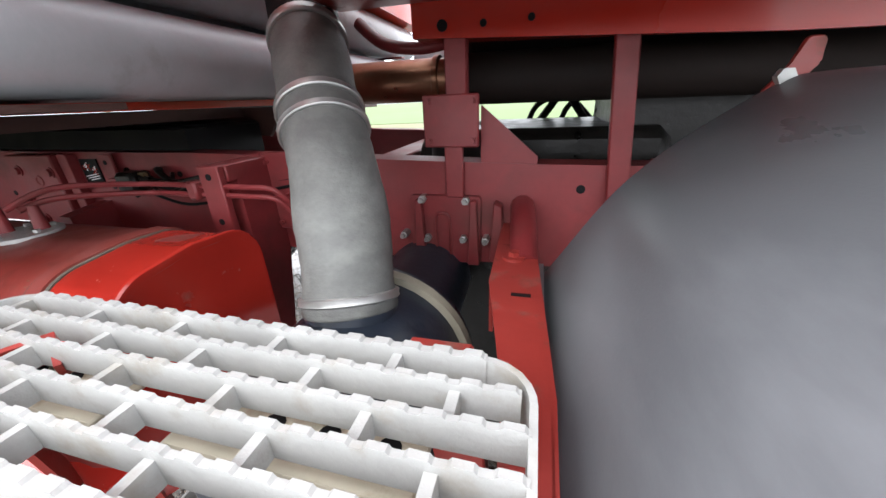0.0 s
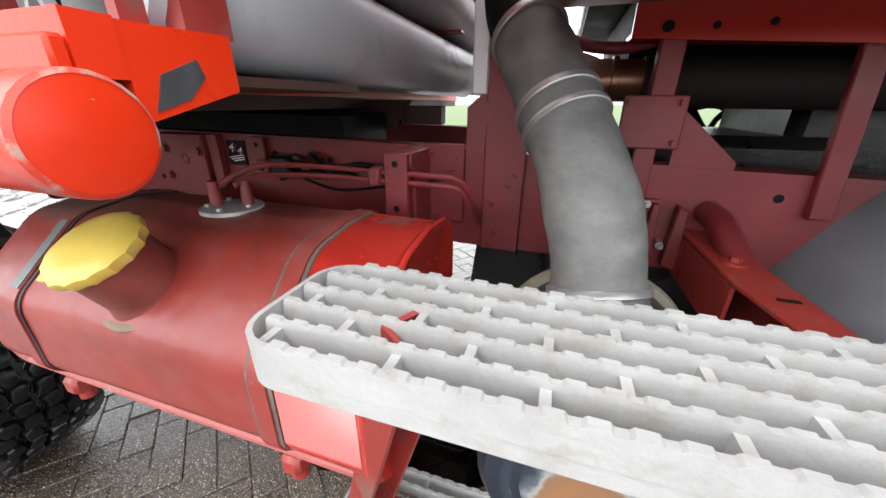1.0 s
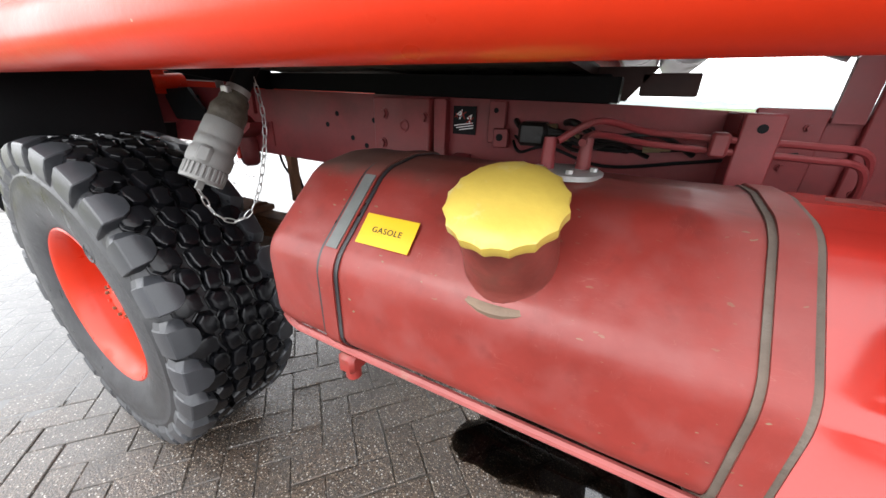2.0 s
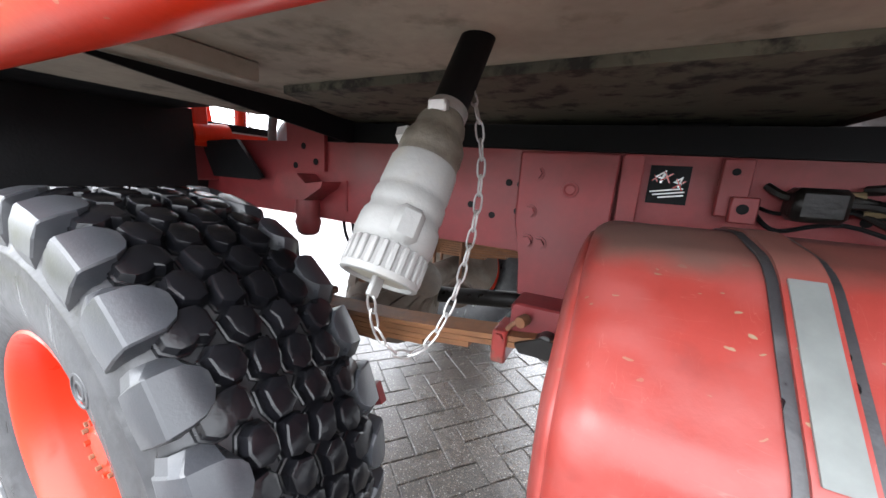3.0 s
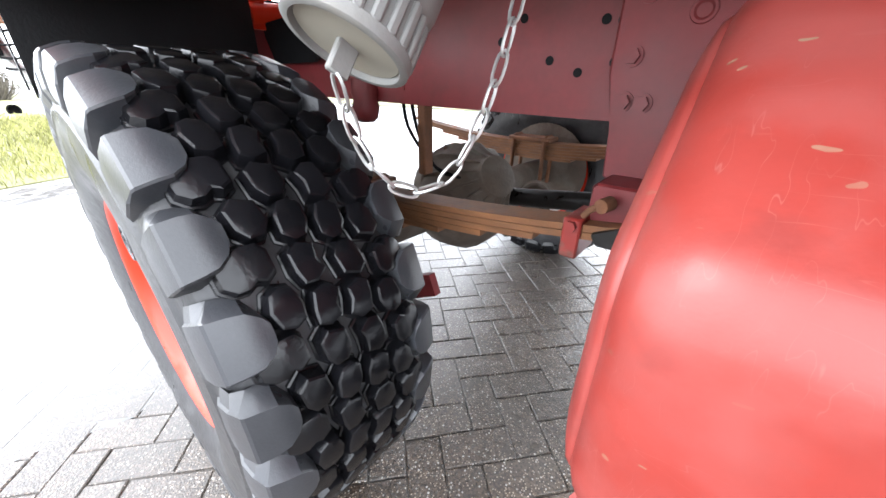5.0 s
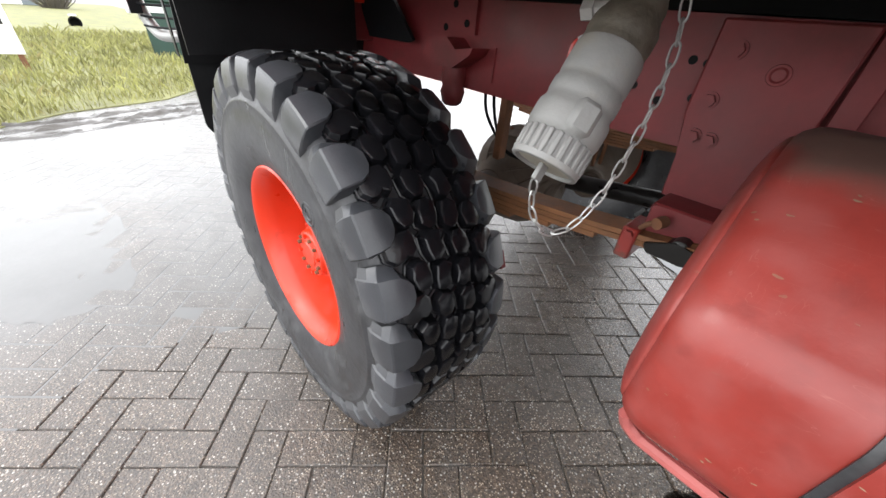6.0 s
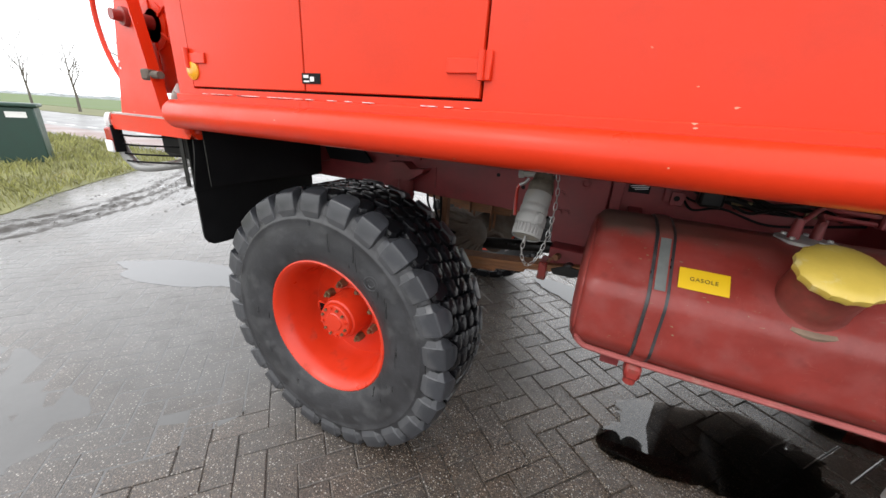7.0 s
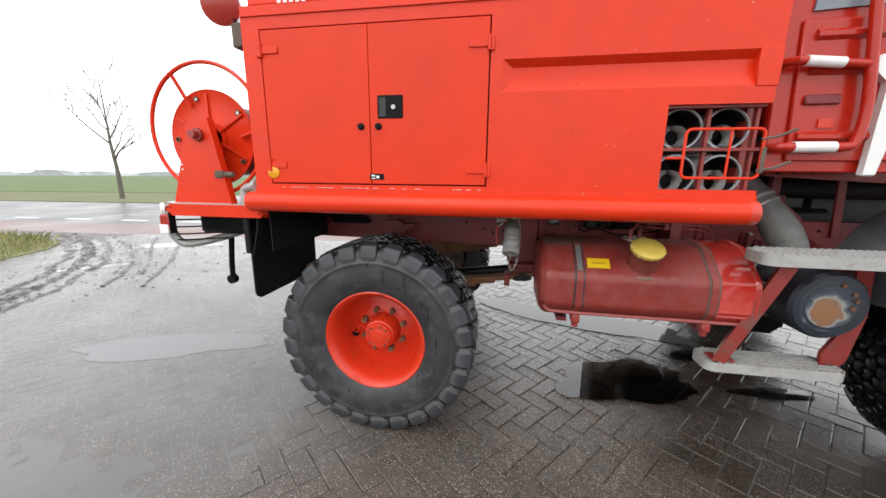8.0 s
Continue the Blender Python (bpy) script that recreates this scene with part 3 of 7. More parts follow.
    tone = mix(ramp(truck_shade.outputs[0], 0.0, 1.0, 0.0, 0.86), tone, (0.026, 0.020, 0.0155))
    l.new(tone, bs.inputs["Base Color"])
    dull = n.new("ShaderNodeMath")
    l.new(ramp(tex(1.7, 4, 9.0), 0.35, 0.65, 0.15, 0.32), dull.inputs[0])
    l.new(ramp(sky_sheen, 0.0, 1.0, 0.0, 0.12), dull.inputs[1])
    l.new(dull.outputs[0], bs.inputs["Roughness"])
    l.new(ramp(sky_sheen, 0.05, 0.8, 1.0, 0.42), bs.inputs["Coat Weight"])
    bs.inputs["Specular IOR Level"].default_value = 0.2
    bs.inputs["Coat IOR"].default_value = 1.42
    l.new(ramp(tex(2.3, 3, 1.0), 0.3, 0.7, 0.07, 0.24), bs.inputs["Coat Roughness"])
    bump_of = []
    for scale, strength, lo, depth, shift in ((170, 1.0, 0.25, 0.010, 2.0), (130, 0.75, 0.16, 0.005, 4.0)):
        bp = n.new("ShaderNodeBump")
        bp.inputs["Distance"].default_value = depth
        calm = n.new("ShaderNodeMath")
        calm.operation = 'MULTIPLY'
        l.new(ramp(sky_sheen, 0.0, 0.7, strength, lo), calm.inputs[0])
        l.new(ramp(truck_shade.outputs[0], 0.0, 1.0, 1.0, 0.28), calm.inputs[1])
        l.new(calm.outputs[0], bp.inputs["Strength"])
        l.new(tex(scale, 2, shift), bp.inputs["Height"])
        bump_of.append(bp.outputs[0])
    l.new(bump_of[0], bs.inputs["Normal"])
    l.new(bump_of[1], bs.inputs["Coat Normal"])
    return m


PAVER, PAVER1 = paver_material("wet_concrete_paver", False), paver_material("wet_concrete_paver_single", True)
SAND = surface("wet_joint_sand", (0.060, 0.052, 0.044), 0.45, vary=0.3, scale=3, fine=90, bump=0.5)
ASPHALT = surface("wet_asphalt", (0.074, 0.074, 0.074), 0.35, vary=0.15, scale=0.6, fine=120, bump=0.3)
REDLANE = surface("red_cycle_lane", (0.1628, 0.0962, 0.0851), 0.4, vary=0.15, scale=0.6, fine=120, bump=0.3)
MUD = surface("wet_mud", (0.0333, 0.02738, 0.0222), 0.3, vary=0.35, scale=2, fine=40, bump=0.8, rough_vary=0.2)
GRASSG = surface("verge_turf", (0.165, 0.165, 0.062), 0.8, vary=0.4, scale=1.5, fine=30, bump=0.8)
BLADE = surface("grass_blades", (0.235, 0.235, 0.078), 0.6, vary=0.35, scale=1.2, dirt=(0.33, 0.27, 0.13), dirt_amount=0.25, dirt_scale=2.2, dirt_sharp=0.25, island=0.45)
FIELD = surface("winter_wheat_field", (0.078, 0.122, 0.026), 0.8, vary=0.15, scale=0.05, fine=2)
DRY = surface("dry_verge", (0.135, 0.140, 0.062), 0.9, vary=0.2, scale=0.3, fine=5)
# pale blue-grey: the haze of distance is mixed into the colour
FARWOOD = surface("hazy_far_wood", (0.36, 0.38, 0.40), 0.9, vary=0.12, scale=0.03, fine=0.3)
BARK = surface("grey_bark", (0.1258, 0.111, 0.0925), 0.85, vary=0.25, scale=8, fine=50, bump=0.5)
# film and pale puddles: sky sheen is put into their grey body colour
FILM = surface("thin_water_film", (0.120, 0.120, 0.118), 0.20, vary=0.15, scale=1.2, rough_vary=0.06, spec=0.5)
SKYPUDDLE = surface("silty_puddle_water", (0.120, 0.123, 0.126), 0.06, vary=0.08, scale=1.0, rough_vary=0.02, spec=0.6)
PUDDLE = clear_water("puddle_water", (0.42, 0.36, 0.315), 1.8)

# ---- ground ----


def setting(name, bm, material, label, category, kind="structure"):
    return tagged(part(name, bm, material), label, category, kind=kind)


bm = B()
add_box(bm, -2500, -2500, -1.0, 2500, 2500, -0.0070)
setting("ground", bm, SAND, "dark wet sand and soil under the paving", "ground")
bm = B()
add_box(bm, -1500, 5.35, -0.3, 1500, 6.9, -0.005)
setting("cycle_lane", bm, REDLANE, "wet reddish asphalt cycle lane along the road", "road")
bm = B()
add_box(bm, -1500, 6.9, -0.3, 1500, 13.6, -0.004)
setting("road", bm, ASPHALT, "wet grey asphalt country road", "road")
bm = B()
for k in range(-40, 30):
    add_box(bm, k * 2.2 - 0.4, 7.58, -0.02, k * 2.2 + 0.55, 7.72, 0.002)
setting("road_marking", bm, WHITEP, "broken white line on wet asphalt", "road marking", "stuff")
bm = B()
add_box(bm, -1500, 13.6, -0.3, 1500, 22, 0.03)
setting("far_verge", bm, DRY, "pale dry grass verge across the road", "grass")
bm = B()
add_box(bm, -2400, 22, -0.3, 2400, 2400, 0.06)
setting("field", bm, FIELD, "flat green winter crop field", "field")

EDGE = [(-4.1, -6.0), (-4.3, -1.2), (-4.95, -0.5), (-5.35, 0.5), (-6.2, 1.2), (-7.1, 2.1), (-7.75, 2.9), (-8.0, 3.6), (-8.6, 4.2), (-10.2, 4.7), (-14.0, 4.95)]
bm = B()
poly = EDGE + [(-60, 4.95), (-60, -30), (-4.1, -30)]
add_prism(bm, poly, 'z', -0.2, 0.01)
setting("grass_verge", bm, GRASSG, "wet rough grass verge beside the paved yard", "grass")
# muddy strip with tyre ruts between grass and yard
random.seed(5)
MUDLINE = [Vector((x, y, 0)) for x, y in ((-4.2, -2.2), (-4.35, -0.6), (-4.75, 0.8), (-5.3, 1.9), (-6.2, 2.9), (-7.2, 3.75), (-8.4, 4.45), (-9.8, 5.0))]


def ribbon(line, half, seed, height, ruts, name, label):
    """A strip of churned mud along a line: ragged edges, ridges between tyre ruts."""
    bm = B()
    pts = [Vector(p) for p in bend(line, 26)]
    cols = []
    for i, p in enumerate(pts):
        t = (pts[min(i + 1, len(pts) - 1)] - pts[max(i - 1, 0)]).normalized()
        side = Vector((-t.y, t.x, 0))
        row = []
        n = 44
        for j in range(n + 1):
            w = 2 * j / n - 1
            ragged = half * (1 + 0.35 * noise.noise((p.x * 1.7, p.y * 1.7, seed + (w > 0))))
            q = p + side * (w * ragged)
            edge = 1 - abs(w) ** 3
            z = height * (0.1 + 1.1 * noise.noise((q.x * 4, q.y * 4, seed)) + 1.3 * noise.noise((q.x * 13, q.y * 13, seed)) + 0.9 * noise.noise((q.x * 31, q.y * 31, seed))) + height * 0.8 * math.cos(w * ruts * math.pi)
            row.append(bm.verts.new((q.x, q.y, -0.010 + edge * max(0.0, z + 0.010))))
        cols.append(row)
    for a, b in zip(cols, cols[1:]):
        for j in range(len(a) - 1):
            bm.faces.new((a[j], b[j], b[j + 1], a[j + 1]))
    shade(bm, 60)
    setting(name, bm, MUD, label, "mud", "stuff")


ribbon(MUDLINE, 0.42, 3.0, 0.022, 3, "mud_strip", "rutted wet mud along the edge of the grass")
ribbon([Vector(p) for p in ((-4.4, 1.9, 0), (-5.2, 2.9, 0), (-6.4, 3.85, 0), (-7.6, 4.6, 0), (-8.6, 5.2, 0))], 0.14, 7.0, 0.014, 2, "mud_track", "muddy tyre track across the pavers")
ribbon([Vector(p) for p in ((-4.5, 2.5, 0), (-5.3, 3.3, 0), (-6.3, 4.2, 0), (-7.2, 5.1, 0))], 0.10, 9.0, 0.012, 2, "mud_track", "muddy tyre track across the pavers")
ribbon([Vector(p) for p in ((-3.9, 2.0, 0), (-4.7, 3.1, 0), (-5.6, 4.1, 0), (-6.3, 5.0, 0))], 0.07, 12.0, 0.010, 1, "mud_track", "muddy tyre track across the pavers")
# clods dropped by tyres
verts, faces = [], []
for k in range(420):
    f = random.random()
    x = random.gauss(-4.9, 0.9) - 1.2 * f
    y = 1.0 + random.gauss(1.2, 0.9) + 1.4 * f
    if not (-8 < x < -2.6 and -0.5 < y < 5.2):
        continue
    r = 0.008 + 0.022 * random.random() ** 3
    k0 = len(verts)
    for i in range(6):
        a = i * math.pi / 3
        verts.append((x + r * 1.6 * math.cos(a) * random.uniform(0.6, 1.2), y + r * math.sin(a) * random.uniform(0.6, 1.2), -0.003))
    verts.append((x, y, r * 0.45))
    faces += [(k0 + i, k0 + (i + 1) % 6, k0 + 6) for i in range(6)]
me = bpy.data.meshes.new("mud_clods")
me.from_pydata(verts, [], faces)
me.materials.append(MUD)
tagged(new("mud_clods", me), "small wet clods of mud scattered on pavers", "mud", kind="stuff")


def blob(cx, cy, rx, ry, turn, seed, z=0.0006, n=110, rough=0.22):
    bm = B()
    vs = []
    for k in range(n):
        a = k * 2 * math.pi / n
        r = 1 + rough * noise.noise((math.cos(a) * 1.5 + seed, math.sin(a) * 1.5, seed * 3.1)) * 1.6 + 0.07 * noise.noise((math.cos(a) * 7, math.sin(a) * 7, seed)) + 0.05 * noise.noise((math.cos(a) * 23, math.sin(a) * 23, seed))
        x, y = rx * r * math.cos(a), ry * r * math.sin(a)
        c, s = math.cos(turn), math.sin(turn)
        vs.append(bm.verts.new((cx + x * c - y * s, cy + x * s + y * c, z)))
    bm.faces.new(vs)
    return bm


for cx, cy, rx, ry, tu, sd in ((1.60, 0.79, 0.51, 0.27, 0.25, 2.0), (2.50, 0.78, 0.24, 0.07, 0.10, 6.0), (2.42, 1.28, 0.30, 0.12, 0.20, 9.0)):
    setting("puddle", blob(cx, cy, rx, ry, tu, sd, 0.0034), PUDDLE, "dark rain puddle lying on the pavers", "puddle")
for cx, cy, rx, ry, tu, sd in ((1.56, 1.82, 1.02, 0.22, -0.34, 3.0), (-2.05, 0.70, 0.80, 0.21, 0.30, 1.0), (-5.6, 2.65, 0.55, 0.10, 0.80, 5.0), (-6.0, 4.4, 0.9, 0.3, 0.3, 8.0)):
    setting("puddle", blob(cx, cy, rx, ry, tu, sd, 0.0034 if cx > 0 else 0.0006), SKYPUDDLE, "shallow rain puddle mirroring the grey sky", "puddle")
setting("puddle", blob(-1.90, -0.85, 0.95, 0.45, 0.25, 14.0, -0.0009), FILM, "wide shallow sheet of rain water on the pavers", "puddle")
setting("water_film", blob(-4.3, 0.4, 4.3, 4.6, 0.3, 21.0, -0.0019, 110, 0.25), FILM, "rain water standing in the joints of the pavers", "puddle")

# grass blades of the verge
random.seed(11)


def inside_grass(x, y):
    if y > 4.9:
        return False
    for (x0, y0), (x1, y1) in zip(EDGE, EDGE[1:]):
        if min(y0, y1) <= y <= max(y0, y1) and y1 != y0:
            return x < x0 + (x1 - x0) * (y - y0) / (y1 - y0) - 0.02
    return x < -4.1


verts, faces = [], []
n = 0
while n < 26000:
    d = random.random() ** 1.6
    x = -4.0 - d * 13
    y = -6 + random.random() * 11
    if not inside_grass(x, y):
        continue
    tuft = noise.noise((x * 1.3, y * 1.3, 0))
    h = (0.05 + 0.10 * random.random()) * (1.0 + 0.9 * max(0, tuft)) * (1 + 0.6 * d)
    w = 0.005 + 0.006 * d + 0.003 * random.random()
    a = random.random() * 6.283
    lean = random.gauss(0, 0.45) * h
    la = random.random() * 6.283
    dx, dy = math.cos(a) * w, math.sin(a) * w
    k = len(verts)
    verts += [(x - dx, y - dy, 0), (x + dx, y + dy, 0), (x + math.cos(la) * lean * 0.4 + dx * 0.6, y + math.sin(la) * lean * 0.4 + dy * 0.6, h * 0.6), (x + math.cos(la) * lean, y + math.sin(la) * lean, h * 0.95)]
    faces += [(k, k + 1, k + 2), (k, k + 2, k + 3)]
    n += 1
me = bpy.data.meshes.new("grass")
me.from_pydata(verts, [], faces)
me.materials.append(BLADE)
tagged(new("grass", me), "tufted green and straw-coloured wet grass", "grass", kind="stuff")


# ---- distance ----
def treeline(dist, z0, z1, seed, name, label, half=1500):
    bm = B()
    prev = None
    step = dist / 90
    x = -half * 1.6
    while x < half * 0.9:
        h = z0 + (z1 - z0) * max(0.05, 0.5 + 0.8 * noise.noise((x / dist * 6, seed, 0)) + 0.35 * noise.noise((x / dist * 40, seed, 1)))
        a, b = bm.verts.new((x, dist, 0)), bm.verts.new((x, dist, h))
        c, d = bm.verts.new((x, dist + 30, 0)), bm.verts.new((x, dist + 30, h * 0.9))
        if prev:
            bm.faces.new((prev[0], a, b, prev[1]))
            bm.faces.new((prev[1], b, d, prev[3]))
        prev = (a, b, c, d)
        x += step
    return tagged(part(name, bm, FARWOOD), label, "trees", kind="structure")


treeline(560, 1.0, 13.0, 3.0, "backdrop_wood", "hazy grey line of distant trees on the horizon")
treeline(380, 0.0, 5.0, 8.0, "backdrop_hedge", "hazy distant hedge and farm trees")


def farmhouse(x, y, s, seed):
    root = tagged(new("farmhouse"), "distant white farmhouse with a red-brown roof", "house")
    root.matrix_basis = pose(x, y, 0)
    bm = B()
    add_box(bm, -6 * s, -4 * s, 0, 6 * s, 4 * s, 3.2 * s)
    part("wall", bm, WHITEP, root)
    bm = B()
    add_prism(bm, [(-4.6 * s, 3.1 * s), (4.6 * s, 3.1 * s), (0, 6.6 * s)], 'x', -6.4 * s, 6.4 * s)
    part("roof", bm, RUST, root)
    for k in (-3.4, 0, 3.4):
        bm = B()
        add_box(bm, (k - 0.6) * s, -4.08 * s, 1.0 * s, (k + 0.6) * s, -4.0 * s, 2.3 * s)
        part("window", bm, GLASSDARK, root)


farmhouse(-225, 240, 1.0, 1)
farmhouse(150, 330, 1.1, 2)


def bare_tree(x, y, h, seed, label):
    rnd = random.Random(seed)
    root = tagged(new("tree"), label, "tree", group="roadside trees")
    root.matrix_basis = pose(x, y, 0)
    trunk, twigs = B(), B()
    lean = rnd.uniform(-0.04, 0.04)
    top = h * 0.62
    pts = bend([(0, 0, -0.1), (lean * top * 0.3 + 0.03, 0.02, top * 0.35), (lean * top * 0.7, -0.03, top * 0.7), (lean * top, 0, top), (lean * h * 1.1, 0.05, h)], 5)
    n = len(pts)
    r0 = h * 0.0185
    add_sweep(trunk, pts, [r0 * (1 - 0.93 * i / (n - 1)) * (1.25 if i == 0 else 1) for i in range(n)], 8)

    def grow(p, d, length, r, depth):
        q = p.copy()
        line, rs = [q.copy()], [r]
        for k in range(4):
            d = (d + Vector((rnd.gauss(0, 0.13), rnd.gauss(0, 0.13), rnd.gauss(0.09, 0.08)))).normalized()
            q = q + d * (length / 4)
            line.append(q.copy())
            rs.append(r * (1 - 0.19 * (k + 1)) + 0.004)
        limb = B() if depth == 0 else twigs
        add_sweep(limb, line, rs, 6 if depth == 0 else 4)
        if depth == 0:
            part("limb", limb, BARK, root)
        if depth < 2:
            for k in range(4):
                f = rnd.uniform(0.3, 1.0)
                i = min(3, int(f * 4))
                side = Vector((rnd.gauss(0, 1), rnd.gauss(0, 1), rnd.gauss(0.3, 0.5))).normalized()
                grow(line[i].lerp(line[i + 1], f * 4 - i if f < 1 else 1), (d * 0.75 + side * 0.6).normalized(), length * rnd.uniform(0.4, 0.65), rs[i] * 0.62, depth + 1)

    for k in range(9):
        f = 0.38 + 0.54 * k / 8
        i = int(f * (n - 1))
        a = k * 2.4 + rnd.uniform(-0.4, 0.4)
        grow(pts[i].copy(), Vector((math.cos(a), math.sin(a), 0.95)).normalized(), h * (0.44 - 0.28 * f) * rnd.uniform(0.85, 1.15), r0 * 0.52 * (1.15 - f), 0)
    part("trunk", trunk, BARK, root)
    tagged(part("crown", twigs, BARK, root), kind="stuff")


bare_tree(-22.0, 16.0, 7.4, 4, "slender bare winter tree on the roadside verge")
bare_tree(-34.0, 16.0, 7.5, 9, "bare winter tree on the roadside verge")
bare_tree(-46.0, 16.0, 7.2, 12, "leaning bare young tree on the roadside verge")
bare_tree(-30.0, 3.6, 6.5, 21, "leaning bare roadside tree behind the cabinet")
bare_tree(-56.5, 16.0, 7.2, 15, "leaning bare young tree on the roadside verge")

# green roadside cabinet
box = tagged(new("utility_cabinet"), "dark green roadside utility cabinet standing in grass", "cabinet")
box.matrix_basis = pose(-10.4, 1.9, 0, 0, 0, 68)
bm = B()
add_box(bm, -0.62, -0.45, 0, 0.62, 0.45, 1.08, 0.02)
part("body", bm, GREENBOX, box)
bm = B()
add_box(bm, -0.67, -0.5, 1.08, 0.67, 0.5, 1.15, 0.02)
part("lid", bm, GREENBOX, box, "dark lid with a pale wet top")
for k in (-0.32, 0.36):
    bm = B()
    add_box(bm, k - 0.14, -0.462, 0.88, k + 0.14, -0.452, 0.99)
    part("label_plate", bm, WHITEP, box, "small white label plate")
bm = B()
add_cyl(bm, (0.1, 0, 1.15), (0.1, 0, 1.24), 0.05)
part("warning_knob", bm, REDLENS, box, "small red cap")
# culvert mouth in the grass
bm = B()
add_lathe(bm, (-20.5, 0.28, 0.14), (1, 0.0, 0.1), [(-0.5, 0.0), (-0.5, 0.20), (0.0, 0.20), (0.0, 0.16), (-0.35, 0.15), (-0.35, 0.0)], 24)
culvert = tagged(part("culvert_pipe", bm, BLACK), "black drain pipe mouth lying in the grass", "drain pipe")
bm = B()
add_box(bm, -20.62, 0.16, 0.335, -20.46, 0.40, 0.40, 0.02)
part("cap_stone", bm, WHITEP, culvert, "pale stone on the pipe")


def bare_bush(x, y, h, wide, seed, label):
    rnd = random.Random(seed)
    root = tagged(new("bush"), label, "bush")
    root.matrix_basis = pose(x, y, 0)
    stems = B()
    for k in range(150):
        a = rnd.uniform(0, 6.283)
        out = wide * 0.5 * math.sqrt(rnd.random())
        top = h * rnd.uniform(0.45, 1.0) * (1 - 0.35 * out / (wide * 0.5))
        base = out * 0.35
        p = [(base * math.cos(a), base * math.sin(a), -0.05), (out * 0.75 * math.cos(a + 0.2), out * 0.75 * math.sin(a + 0.2), top * 0.5), (out * math.cos(a + rnd.uniform(-0.3, 0.4)), out * math.sin(a), top)]
        add_sweep(stems, p, [0.035, 0.026, 0.010], 4)
        for j in range(3):
            f = rnd.uniform(0.4, 0.95)
            q = Vector(p[1]).lerp(Vector(p[2]), f)
            add_sweep(stems, [q, q + Vector((rnd.gauss(0, 0.25), rnd.gauss(0, 0.25), rnd.uniform(0.1, 0.45)))], [0.016, 0.007], 4)
    tagged(part("branchwork", stems, BARK, root), kind="stuff")


bare_bush(-40.0, 0.0, 2.5, 3.2, 5, "brown leafless bush on the far side of the road")
# low shed across the road
shed = tagged(new("shed"), "pale blue-grey shed across the road", "shed")
shed.matrix_basis = pose(-43.5, -0.75, 0)
bm = B()
add_box(bm, -3.2, -5.2, 0, 0, 0, 1.55, 0.03)
part("wall", bm, GLASSDARK, shed)
bm = B()
add_prism(bm, [(-3.4, 1.552), (0.2, 1.552), (0.2, 1.62), (-1.6, 1.95), (-3.4, 1.62)], 'y', -5.35, 0.15, 0.02)
part("roof", bm, ZINC, shed, "grey sheet roof")
bm = B()
add_box(bm, 0.003, -2.2, 0.02, 0.04, -0.9, 1.42, 0.01)
part("door", bm, WHITEP, shed, "pale door")
# white notice board
sign = tagged(new("notice_board"), "white notice board on short posts in the grass", "sign")
sign.matrix_basis = pose(-8.41, -1.04, 0, 0, 0, 75)
bm = B()
add_box(bm, -0.55, -0.012, 0.25, 0.28, 0.012, 0.95, 0.004)
part("board", bm, WHITEP, sign)
for k in (-0.45, 0.2):
    bm = B()
    add_box(bm, k - 0.03, 0.013, 0, k + 0.03, 0.06, 0.9)
    part("post", bm, RUST, sign)
bm = B()
add_box(bm, -0.2, -0.02, 0.66, 0.2, -0.013, 0.76)
part("lettering_bar", bm, INK, sign, "dark bar of lettering")

# ---- fire truck: everything that rolls with it ----
truck = tagged(new("fire_truck"), "old red four-wheel-drive fire truck parked on wet paving", "fire truck")
truck.matrix_basis = pose(0, 0, 0, 0, 0.45, 0)
CY = 1.175
OFF = Vector((0, 0, 0))


def P(name, bm, material, label="", parent=None, angle=38):
    at = Matrix.Translation(OFF) if parent is None else None
    return part(name, bm, material, parent or truck, label, at, angle=angle)


# -- wheels --
PITCH = 26
BLOCK_R = 0.516
WIDTH = 0.318


def block_mesh(name, top, height, droop=0.0):
    """A tread block: its outline in (s, h) with a foot ring, sloping flanks and a worn rounded crown; droop: how far its outer end falls off."""
    bm = B()
    c = Vector((sum(p[0] for p in top) / len(top), sum(p[1] for p in top) / len(top)))
    rings = []
    for grow, z in ((0.0052, -0.012), (0.0048, 0.006), (0.0016, 0.0075), (-0.0006, height * 0.80), (-0.0022, height * 0.94), (-0.0062, height)):
        ring = []
        for s, h in top:
            d = Vector((s, h)) - c
            q = c + d * (1 + grow / d.length)
            fall = droop * max(0.0, -(h - 0.006) / 0.04) if z > 0.01 else 0.0
            ring.append(bm.verts.new((q.x, q.y, BLOCK_R + z - fall)))
        rings.append(ring)
    n = len(top)
    for a, b in zip(rings, rings[1:]):
        for i in range(n):
            bm.faces.new((a[i], a[(i + 1) % n], b[(i + 1) % n], b[i]))
    mid = bm.verts.new((c.x, c.y, BLOCK_R + height + 0.0012 - droop * max(0.0, -(c.y - 0.006) / 0.04)))
    for i in range(n):
        bm.faces.new((rings[-1][i], rings[-1][(i + 1) % n], mid))
    bmesh.ops.recalc_face_normals(bm, faces=bm.faces)
    shade(bm, 24)
    me = bpy.data.meshes.new(name)
    bm.to_mesh(me)
    bm.free()
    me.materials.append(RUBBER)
    return me


